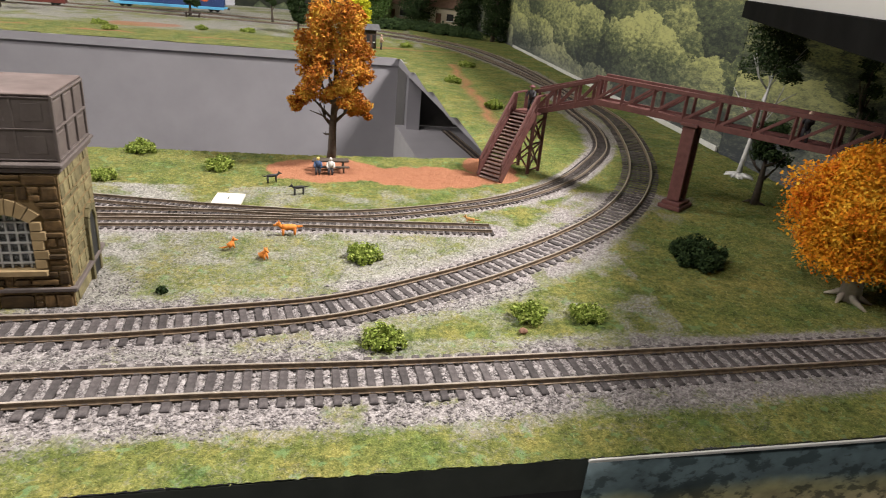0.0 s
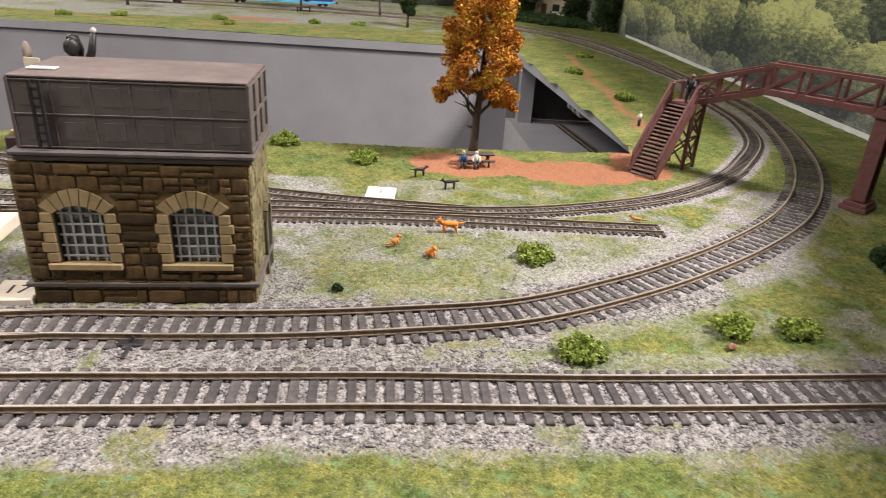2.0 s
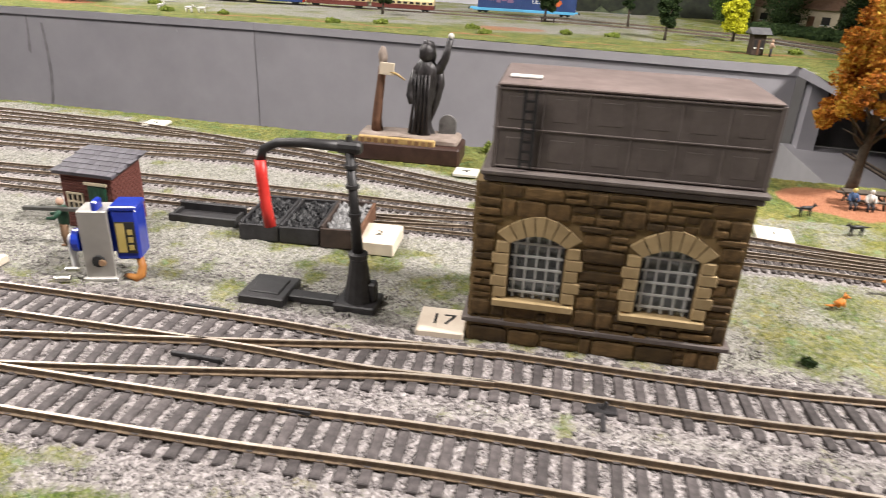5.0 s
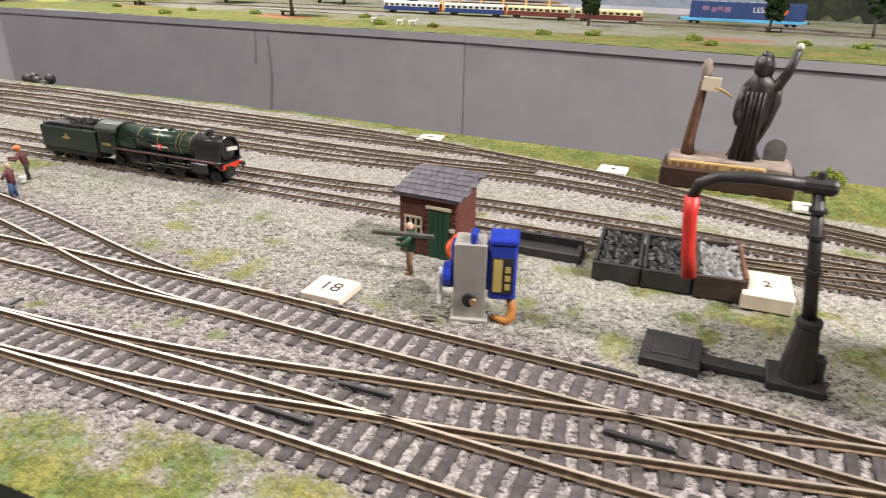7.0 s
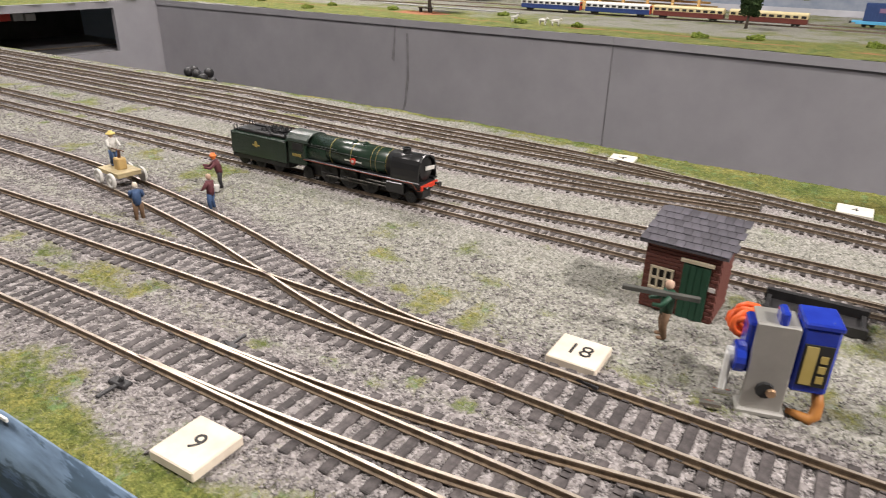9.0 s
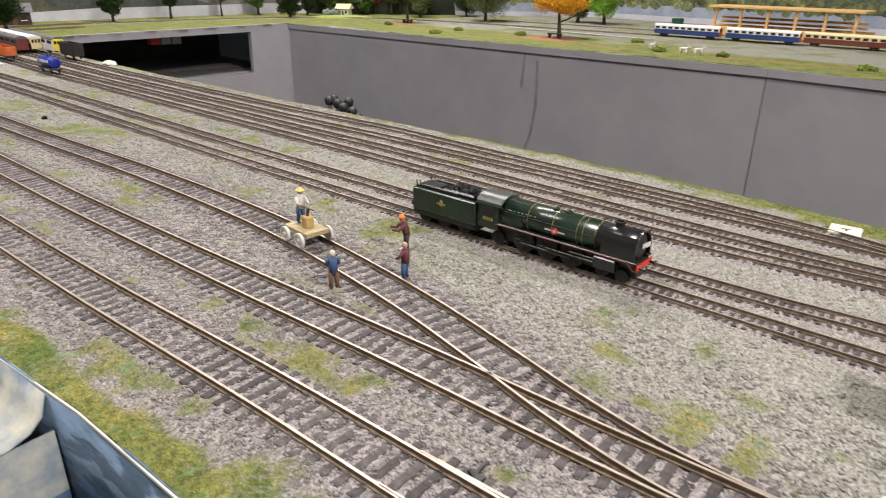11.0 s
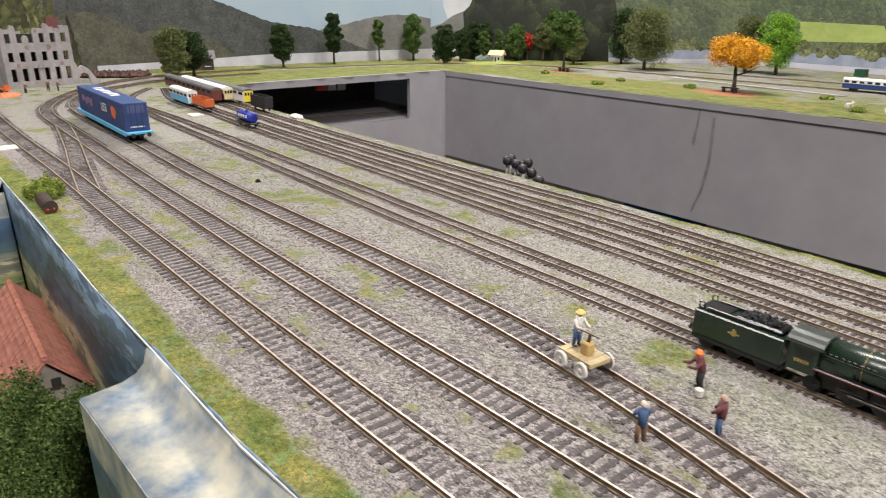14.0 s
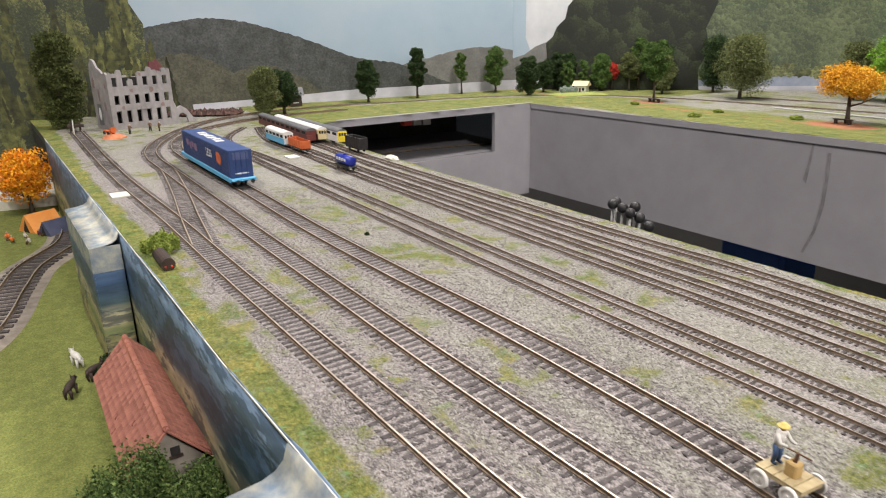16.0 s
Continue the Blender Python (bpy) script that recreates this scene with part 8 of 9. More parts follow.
# ---- ruin, trees and the yard's end ----
RUIN = M("grey_ruin_plaster", (0.25, 0.235, 0.238), (0.38, 0.355, 0.355), 60, 0.85, 0, 0.4, stain=0.3)
RUIN_BRICK = M("exposed_brick", (0.20, 0.14, 0.135), (0.28, 0.20, 0.19), 90, 0.9, 0, 0.4)
RUIN_ROOF = M("dark_red_roof", (0.12, 0.035, 0.04), (0.17, 0.06, 0.06), 120, 0.8)
SOIL_HEAP = M("orange_soil", (0.50, 0.17, 0.08), (0.65, 0.27, 0.14), 200, 0.9, 0, 0.6)


def ruin():
    """A bombed-out house: a gable end and a front with three rows of window openings."""
    t = thing("ruined_building", "grey bombed-out model building with empty windows", "ruin", put(-2012, 131, 0, 112) @ Matrix.Diagonal((0.76, 0.8, 1.1, 1)))
    W, H = 172.0, 104.0
    rows = [(12, 34), (46, 62), (78, 94)]
    cols = [14, 42, 70, 98, 126, 154]
    zs = [0, 12, 34, 46, 62, 78, 94]
    xs = [0] + [v for c in cols for v in (c - 6.5, c + 6.5)] + [W]
    rs = random.Random(3)
    for a, b in zip(xs, xs[1:]):
        m = (a + b) / 2
        opening = any(abs(m - c) < 6 for c in cols)
        top = H + rs.uniform(-7, 5) - (10 if 55 < m < 80 else 0)
        bm = bmesh.new()
        if opening:
            bm.free()
            for z0, z1 in ((0, 12), (34, 46), (62, 78), (94, max(95, top))):
                bm = bmesh.new()
                box(bm, (m, 3, (z0 + z1) / 2), (b - a, 6, z1 - z0))
                part("wall", bm, RUIN, t)
        else:
            q = m + rs.uniform(-2, 2)
            slab(bm, [(a, 0), (b, 0), (b, top), (q + (b - a) * 0.25, top + 3), (q - (b - a) * 0.2, top + 4), (a, top - 1)], 0, 6)
            part("wall", bm, RUIN, t)
    # gable end, jagged
    bm = bmesh.new()
    pts = [(0, 0), (90, 0), (90, 104), (84, 118), (74, 127), (60, 124), (48, 112), (34, 108), (20, 101), (8, 104), (0, 100)]
    slab(bm, pts, 0, 6)
    g = part("gable_wall", bm, RUIN, t, "jagged grey gable with a faded poster", put(0, 0, 0, 90) @ Matrix.Rotation(0, 4, "Z"))
    for x, z, w, h in ((76, 84, 14, 24), (54, 62, 10, 26), (28, 44, 12, 16), (14, 80, 10, 10)):
        bm = bmesh.new()
        slab(bm, [(x + w / 2 * math.cos(a) * rs.uniform(0.7, 1.1), z + h / 2 * math.sin(a) * rs.uniform(0.7, 1.1)) for a in [2 * math.pi * k / 11 for k in range(11)]], 5.8, 6.5)
        part("brick_patch", bm, RUIN_BRICK, g, "patch of exposed brick")
    bm = bmesh.new()
    slab(bm, [(50, 8), (74, 8), (74, 46), (50, 46)], 5.9, 6.6)
    p = part("poster", bm, COACH_GREY, g, "dark faded poster with a pale shape")
    bm = bmesh.new()
    slab(bm, [(62 + 6 * math.cos(a), 28 + 12 * math.sin(a)) for a in [2 * math.pi * k / 14 for k in range(14)]], 6.5, 7.0)
    part("poster_shape", bm, COACH_WHITE, p)
    for x, z, w, h in ((28, 40, 10, 9), (112, 70, 14, 13), (140, 40, 12, 10), (56, 70, 12, 8), (84, 98, 9, 7)):
        bm = bmesh.new()
        slab(bm, [(x + w / 2 * math.cos(a) * rs.uniform(0.6, 1.1), z + h / 2 * math.sin(a) * rs.uniform(0.6, 1.1)) for a in [2 * math.pi * k / 10 for k in range(10)]], -0.5, 0.3)
        part("brick_patch", bm, RUIN_BRICK, t, "patch of exposed brick")
    # near-black wall behind the openings, coloured for the shade of the interior
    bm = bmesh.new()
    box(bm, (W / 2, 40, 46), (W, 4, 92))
    part("back_wall", bm, DARK_IN, t, "near-black inner wall standing in for the shade inside")
    bm = bmesh.new()
    box(bm, (W / 2, 45, 1), (W - 8, 78, 2))
    for z in (40, 70):
        box(bm, (W / 2, 22, z), (W - 4, 34, 2))
    part("floor_slab", bm, DARK_BOARD, t)
    bm = bmesh.new()
    prism(bm, [(0, 0), (44, 0), (40, 14), (26, 26), (16, 20), (6, 22)], 0, 4)
    for v in bm.verts:
        v.co = Vector((118 + v.co.x, 12 + v.co.z * 2, 98 + v.co.y))
    part("roof_remnant", bm, RUIN_ROOF, t, "broken dark red roof")
    bm = bmesh.new()
    slab(bm, [(74, 34), (94, 34), (90, 40), (84, 43), (78, 40)], -2, 0)
    part("pediment", bm, RUIN, t)
    bm = bmesh.new()
    slab(bm, [(W, 0), (W + 8, 0), (W + 8, 10), (W + 14, 18), (W + 24, 20), (W + 34, 16), (W + 40, 0), (W + 64, 0), (W + 50, 14), (W + 38, 26), (W + 20, 34), (W + 8, 30), (W, 44)], 0, 6)
    part("broken_arch", bm, RUIN, t, "broken wall with an arch")


ruin()
rub = lumps(170, 60, 4.0, 420, 7.0, 5, M("brick_rubble", (0.05, 0.027, 0.022), (0.12, 0.065, 0.052), 90, 0.9, 0, 0.4, island=0.6))
tagged(new("rubble", rub), "heap of red-brown brick rubble beside the ruin", "rubble", kind="stuff").matrix_basis = put(-2190, 330, 0, 60)
bm = bmesh.new()
blob(bm, (0, 0, 2), (26, 20, 8), 4, 0.35, 3)
solo("soil_heap", bm, SOIL_HEAP, "heap of orange soil before the ruin", "soil heap", put(-1900, 120, -2), soft=True)
t = thing("dumper", "small orange dumper truck on the soil heap", "dumper", put(-1905, 112, 7, 30))
bm = bmesh.new()
box(bm, (0, 0, 5), (20, 9, 5), 1)
part("chassis", bm, WAGON_ORANGE, t)
bm = bmesh.new()
lathe(bm, [(-5, 3), (5, 6)], 12, (12, 0, 9), "x")
part("drum", bm, WAGON_ORANGE, t)
for x in (-6, 6):
    for s in (-1, 1):
        bm = bmesh.new()
        lathe(bm, [(-1, 3), (1, 3)], 12, (x, s * 5, 3), "y")
        part("wheel", bm, BLACK, t)
for k, (x, y) in enumerate([(-1965, 190), (-1950, 205), (-1935, 150)]):
    figurine("small painted figurine working before the ruin", put(x, y, 0.3, 70 * k), (DARK_CLOTH, BROWN_CLOTH, SKIN), 20, 0.2)


def buffer_stop(x, y, rz):
    t = thing("buffer_stop", "dark timber buffer stop at the track's end", "buffer stop", put(x, y, 0, rz))
    for s in (-1, 1):
        bm = bmesh.new()
        box(bm, (0, s * 8.5, 11), (3, 3, 22), 0.4)
        part("post", bm, BIN_WOOD, t)
        bm = bmesh.new()
        beam(bm, (0, s * 8.5, 14), (-18, s * 8.5, 2), 2.4, 2.4)
        part("strut", bm, BIN_WOOD, t)
    bm = bmesh.new()
    box(bm, (2.4, 0, 13), (3, 30, 6), 0.5)
    part("beam", bm, BIN_WOOD, t)


buffer_stop(-2032, 58, 4)
bm = bmesh.new()
for x0 in range(7):
    box(bm, (-2150 + 26 * x0, 34, 10), (2, 2, 20), 0.2)
for z in (9, 17):
    box(bm, (-2072, 34, z), (160, 1.5, 1.8), 0.2)
solo("fence", bm, WHITE_CLOTH, "low pale fence at the yard's end", "fence", put(0, 20, 0))

# dark wagon body lying by the front edge, with its bush
t = thing("grounded_wagon", "dark grounded wagon body with red lamps beside a bush", "wagon body", put(-1065, 110, 0, 5))
bm = bmesh.new()
lathe(bm, [(-17, 5.6), (17, 5.6)], 16, (0, 0, 4.6), "x")
for v in bm.verts:
    v.co.z = max(0.2, v.co.z)
part("body", bm, BIN_WOOD, t)
for s in (-1, 1):
    bm = bmesh.new()
    lathe(bm, [(17, 0.9), (18.2, 0.7)], 10, (0, s * 2.4, 3.2), "x")
    part("lamp", bm, RED_BEAM, t, "small red lamp")
solo("bush", bush_mesh(LEAF_GREEN, 15, 20, 41, 420, 1.0), None, "round green bush beside the grounded wagon", "bush", put(-1103, 113, 0), "green bushes")
bm = bmesh.new()
box(bm, (0, 0, 1.2), (26, 20, 2.4), 0.4)
solo("white_block", bm, WHITE_CARD, "flat white block at the grass edge", "number block", put(-1360, 95, 0, 5), "numbered wooden blocks")
bm = bmesh.new()
box(bm, (0, 0, 1.2), (24, 18, 2.4), 0.4)
solo("white_block", bm, WHITE_CARD, "flat white block between the storage tracks", "number block", put(-1500, 345, 0, 5), "numbered wooden blocks")
bm = bmesh.new()
blob(bm, (0, 0, 2), (18, 8, 4), 7, 0.3, 2)
solo("plaster_lump", bm, WHITE_CARD, "pale plaster lump on the yard's back edge", "plaster lump", put(-1400, 468, 0))

TREES = [
    ("dark_tree", "tall dark model conifer beside the ruin", -2120, 40, 185, 4.0, (10, 185, 56, 46), leaf_mat("conifer_leaf", (0.03, 0.04, 0.012), (0.06, 0.075, 0.022), (0.11, 0.12, 0.035))),
    ("round_tree", "round olive-green model tree by the yard throat", -2020, 440, 108, 3.5, (22, 106, 40, 36), LEAF_OLIVE),
    ("dark_tree", "dark model tree behind the olive one", -2090, 500, 96, 3.5, (26, 94, 42, 24), LEAF_DARK),
    ("poplar", "tall dark model tree before the lake", -2225, 772, 112, 3.0, (28, 106, 36, 36), LEAF_DARK),
    ("poplar", "tall dark model tree before the lake", -2258, 938, 140, 3.0, (36, 134, 27, 40), LEAF_DARK),
    ("poplar", "bright green model tree before the lake", -2290, 1105, 118, 2.6, (44, 118, 22, 16), LEAF_MID),
    ("poplar", "full green model tree before the lake", -2270, 1215, 132, 3.0, (30, 130, 38, 28), LEAF_MID),
    ("dark_tree", "dark bushy model tree by the corner", -2112, 1225, 108, 3.0, (16, 104, 40, 30), LEAF_DARK),
]
for k, (nm, lab, x, y, h, r, cr, lf) in enumerate(TREES):
    tree(nm, lab, put(x, y, 0), h, r, cr, 620, 2.0, lf, BARK, 60 + k, 0.75, 5)


# ---- the far side: trains, trees, gardens ----
def blue_train():
    for x in (-350,):
        container_wagon(x, 1738, 5, 250, "far container wagons")


blue_train()
for k, (x, lab, lo, up, rf) in enumerate([(-1075, "red, white and blue coach on the far track", COACH_BLUE, COACH_WHITE, COACH_WHITE), (-918, "red, white and blue coach on the far track", COACH_BLUE, COACH_WHITE, COACH_WHITE), (-767, "cream and brown coach on the far track", COACH_MAROON, COACH_CREAM, COACH_CREAM), (-611, "cream and brown coach on the far track", COACH_MAROON, COACH_CREAM, COACH_CREAM)]):
    c = coach(x, float(along(np.array([x]), [(-1300, 1560), (-700, 1632), (-400, 1640)])[0]), 5.0 if x < -840 else 2.0, 146, lo, up, rf, lab, 10, RED_BEAM if k < 2 else None)

TIMBER = M("fresh_timber", (0.55, 0.33, 0.12), (0.66, 0.43, 0.18), 120, 0.65, 0, 0.2)
t = thing("station_canopy", "open timber station canopy with a flat roof", "canopy", put(-945, 1800, 0, 3))
bm = bmesh.new()
box(bm, (0, 0, 62), (330, 90, 5), 0.8)
part("roof", bm, TIMBER, t)
for k in range(6):
    bm = bmesh.new()
    box(bm, (-150 + 60 * k, -36, 30), (6, 6, 60), 0.6)
    part("post", bm, TIMBER, t)
bm = bmesh.new()
box(bm, (0, 10, 9), (340, 110, 18), 0.8)
part("platform", bm, TIMBER, t)
for z in (26, 36):
    bm = bmesh.new()
    box(bm, (0, 30, z), (320, 3, 5), 0.4)
    part("rail", bm, TIMBER, t)
bm = bmesh.new()
box(bm, (0, 0, 9), (26, 20, 18), 0.8)
solo("lineside_hut", bm, DOOR_GREEN, "small dark green lineside hut", "hut", put(-1285, 1950, 0))

FAR_TREES = [
    ("orange_tree", "bright orange tree over a brown bench", -1258, 1362, 112, 4.0, (60, 98, 62, 24), LEAF_AMBER),
    ("lime_tree", "bright green model tree", -1420, 1790, 142, 4.0, (30, 140, 56, 34), LEAF_LIME),
    ("green_tree", "dull green model tree beside the bright one", -1500, 1780, 138, 4.0, (24, 134, 50, 30), LEAF_OLIVE),
    ("olive_tree", "grey-green model tree with an open crown", -1690, 1600, 156, 4.0, (34, 150, 78, 50), LEAF_OLIVE),
    ("palm_tree", "dark model tree over a bench", -1775, 1380, 150, 3.0, (62, 146, 42, 22), LEAF_MID),
    ("red_tree", "small red model tree among the dark wood", -2110, 1540, 78, 2.6, (38, 76, 24, 18), LEAF_RED),
    ("dark_tree", "dark green model tree at the wood's edge", -2200, 1400, 110, 3.0, (20, 110, 40, 24), LEAF_DARK),
    ("lime_tree", "bright green model tree at the wood's edge", -2130, 1380, 88, 3.0, (20, 88, 22, 14), LEAF_MID),
    ("lime_tree", "tall bright green tree in the wood", -2060, 1600, 150, 3.0, (60, 150, 34, 18), LEAF_MID),
    ("dark_tree", "dark green model tree in the wood", -2000, 1640, 130, 3.0, (20, 130, 48, 26), LEAF_DARK),
    ("green_tree", "green model tree in the wood", -2110, 1500, 104, 3.0, (16, 104, 40, 24), LEAF_MID),
    ("olive_tree", "olive model tree in the wood", -1920, 1560, 104, 3.0, (20, 104, 40, 22), LEAF_OLIVE),
    ("dark_tree", "dark green model tree in the wood", -1860, 1700, 150, 3.0, (20, 150, 52, 28), LEAF_DARK),
    ("dark_tree", "dark green model tree at the lake's end", -2180, 1330, 92, 3.0, (18, 90, 30, 20), LEAF_DARK),
    ("olive_tree", "dark olive model tree behind the pavilion", -2195, 1425, 112, 3.0, (40, 110, 34, 20), LEAF_DARK),
    ("lime_tree", "narrow bright green tree beside the pavilion", -2140, 1452, 92, 2.6, (20, 90, 17, 16), LEAF_MID),
    ("green_tree", "blue-green model tree behind the pavilion", -2120, 1500, 104, 3.0, (34, 100, 32, 22), LEAF_MID),
    ("olive_tree", "pale olive spreading tree at the wood's edge", -2060, 1565, 108, 3.0, (40, 106, 36, 16), LEAF_OLIVE),
    ("dark_tree", "dark green tree under the printed wood", -2045, 1690, 128, 3.0, (34, 124, 44, 26), LEAF_DARK),
    ("dark_tree", "dark green tree under the printed wood", -1990, 1770, 118, 3.0, (34, 116, 44, 24), LEAF_DARK),
    ("dark_tree", "dark model tree by the far line", -627, 1540, 78, 2.6, (26, 78, 26, 16), LEAF_DARK),
    ("dark_tree", "dark green model tree before the blue wagon", -289, 1640, 86, 2.8, (26, 86, 28, 16), LEAF_DARK),
    ("dark_tree", "dark green model tree on the far lawn", -46, 1420, 78, 2.4, (26, 78, 24, 16), LEAF_DARK),
    ("dark_tree", "thin dark model tree on the far lawn", -112, 1620, 92, 2.4, (40, 92, 18, 10), LEAF_DARK),
    ("yellow_tree", "bright yellow-green model tree", 78, 1480, 70, 2.6, (22, 70, 30, 16), LEAF_YELLOW),
    ("dark_tree", "tall dark conifer beside the garden", 330, 1700, 190, 4.0, (10, 190, 48, 36), LEAF_DARK),
    ("dark_tree", "tall dark conifer beside the garden", 372, 1560, 210, 4.0, (10, 210, 46, 36), LEAF_DARK),
    ("dark_tree", "dark tree behind the garden", 240, 1860, 170, 4.0, (10, 170, 60, 36), LEAF_DARK),
    ("green_tree", "green tree behind the garden", 120, 1900, 120, 4.0, (10, 120, 60, 30), LEAF_MID),
]
for k, (nm, lab, x, y, h, r, cr, lf) in enumerate(FAR_TREES):
    tree(nm, lab, put(x, y, 0), h, r, cr, 520, 1.9, lf, BARK, 90 + k, 0.7, 5)

for k, (x, y) in enumerate([(-392, 1370), (-354, 1300), (-222, 1395), (-138, 1400), (157, 1338), (188, 963), (236, 1130), (-1496, 1214), (-1516, 1311), (-1348, 1339), (-1090, 1404), (-863, 1299), (-640, 1300), (-980, 1290), (-1750, 1290), (-560, 1340), (210, 800)]):
    solo("bush", BUSH_SMALL, None, "small dark green tuft on the far lawn", "bush", put(x, y, 0, k * 61) @ Matrix.Diagonal((2.2, 1.6, 1.7, 1)), "far green tufts")

for x, y in ((-1256, 1344), (-1760, 1366), (-280, 1622)):
    t = thing("bench", "brown bench at a tree's foot on red soil", "bench", put(x, y, 0, 5), "far benches")
    bm = bmesh.new()
    box(bm, (0, 0, 9), (34, 10, 2), 0.3)
    part("seat", bm, BIN_WOOD, t)
    for s in (-1, 1):
        bm = bmesh.new()
        box(bm, (s * 13, 0, 4), (3, 9, 8), 0.3)
        part("leg", bm, BIN_WOOD, t)

COTTAGE = M("cottage_wall", (0.50, 0.42, 0.30), (0.60, 0.52, 0.40), 60, 0.8)
BROWN_ROOF = M("brown_roof", (0.13, 0.07, 0.045), (0.20, 0.12, 0.08), 100, 0.8)


def cottage(x, y, rz, w, d, h, label, wall=COTTAGE, roof=BROWN_ROOF):
    t = thing("cottage", label, "house", put(x, y, 0, rz), "far cottages")
    bm = bmesh.new()
    box(bm, (0, 0, h / 2), (w, d, h), 0.5)
    part("wall", bm, wall, t)
    bm = bmesh.new()
    slab(bm, [(-d / 2 - 6, h - 2), (d / 2 + 6, h - 2), (0, h + d * 0.45)], -w / 2 - 6, w / 2 + 6)
    part("roof", bm, roof, t, "", put(0, 0, 0, 90))
    for s in (-0.28, 0.28):
        bm = bmesh.new()
        box(bm, (s * w, -d / 2 - 0.3, h * 0.5), (w * 0.16, 1.0, h * 0.34))
        wn = part("window", bm, DARK_IN, t)
        bm = bmesh.new()
        box(bm, (s * w, -d / 2 - 1.0, h * 0.32), (w * 0.2, 1.6, 1.6))
        part("sill", bm, COACH_WHITE, wn)
    bm = bmesh.new()
    box(bm, (0, -d / 2 - 0.3, h * 0.34), (w * 0.13, 1.2, h * 0.66))
    part("door", bm, BROWN_WOOD, t)


cottage(300, 1880, -20, 110, 70, 50, "tan model cottage with a brown roof")
cottage(180, 1960, -10, 100, 60, 46, "tan model cottage behind a garden hedge")
cottage(-2088, 1402, 30, 36, 26, 24, "tiny cream pavilion on the corner lawn", COACH_WHITE, COACH_CREAM)
bm = bmesh.new()
blob(bm, (0, 0, -2), (95, 42, 9), 4, 0.12, 3)
solo("grass_mound", bm, M("lime_flock", (0.20, 0.24, 0.05), (0.32, 0.36, 0.10), 300, 0.95, 0, 0.6), "low lime-green grassy mound by the pavilion", "mound", put(-2050, 1352, 0, 60), kind="structure")
silver = bush_mesh(leaf_mat("silver_leaf", (0.20, 0.26, 0.22), (0.32, 0.38, 0.33), (0.45, 0.50, 0.46)), 16, 20, 83, 120, 2.0)
for x, y in ((-2098, 1372), (-2105, 1352)):
    solo("bush", silver, None, "pale silver-green bush beside the pavilion", "bush", put(x, y, 3, x % 90), "far green tufts")
cottage(86, 1290, 15, 20, 16, 34, "small dark lineside hut with a grey roof", BIN_WOOD, COACH_GREY)
figurine("small painted figurine beside the lineside hut", put(106, 1275, 0.3, 0), (DARK_CLOTH, SKIN, SKIN), 26)
hedge = bush_mesh(LEAF_DARK, 60, 26, 77, 300, 3.0)
for x, y, rz in ((180, 1700, 20), (280, 1640, -40)):
    solo("hedge", hedge, None, "dark green garden hedge", "hedge", put(x, y, 0, rz) @ Matrix.Diagonal((1.5, 0.4, 1, 1)))
for k, (x, y) in enumerate([(-930, 1288), (-905, 1292), (-1000, 1300)]):
    animal("sheep", "tiny white model animal on the far lawn", put(x, y, 0.2, 40 * k), WHITE_CLOTH, 16, 6)
cottage(-2270, 560, 80, 70, 40, 30, "dark shed under the trees", BIN_WOOD, COACH_GREY)

# white road edge on the far lawn
bm = bmesh.new()
prism(bm, [(-1500, 1475), (-1100, 1470), (-1090, 1482), (-1500, 1490)], 0.8, 2.2)
solo("path", bm, GREY_LIGHT, "pale gravel path beside the far line", "path", kind="structure")

# ---- the hidden tracks and signals in the openings ----
for pts in ([(282, 640), (250, 900), (215, 1150)], [(-1990, 500), (-2060, 800), (-2030, 1120)]):
    tt = track_n("hidden", pts, "hidden small-gauge track on the lower shelf")
    tt.location.z = (-112 if pts[0][0] > 0 else -114) * MM
t = thing("wiring_block", "grey and red wiring block under the deck edge", "wiring block", put(-1985, 790, -40))
for k, m in enumerate((RED_BEAM, STEEL, STEEL)):
    bm = bmesh.new()
    box(bm, (0, k * 26 - 20, 12 - k), (20, 22, 16), 1)
    part("module", bm, m, t)
t = thing("wiring_block", "grey wiring block under the deck edge", "wiring block", put(175, 860, -30))
for k in range(3):
    bm = bmesh.new()
    box(bm, (0, k * 26 - 20, 8 - k), (12, 18, 16), 1)
    part("module", bm, STEEL, t)


# ---- the lower scene beyond the front edge ----
LOW = -135.0
LAWN = M("sown_lawn", (0.10, 0.13, 0.025), (0.25, 0.27, 0.075), 700, 0.95, 0, 0.8, 0.001, stain=0.25)
bm = bmesh.new()
prism(bm, [(-2330, -700), (-640, -700), (-640, 40), (-640, 150), (-2330, 0)], LOW - 20, LOW)
solo("lower_lawn", bm, LAWN, "lower model lawn of sown green flock", "lawn", kind="structure")

SKIRT_SKY = M("painted_sky_paper", (0.12, 0.19, 0.28), (0.54, 0.52, 0.42), 62, 0.75, 0, 0.05, 0.001, stain=0.3)
PAPER_EDGE = M("torn_paper_edge", (0.62, 0.62, 0.58), (0.72, 0.72, 0.68), 200, 0.8, 0, 0.2)


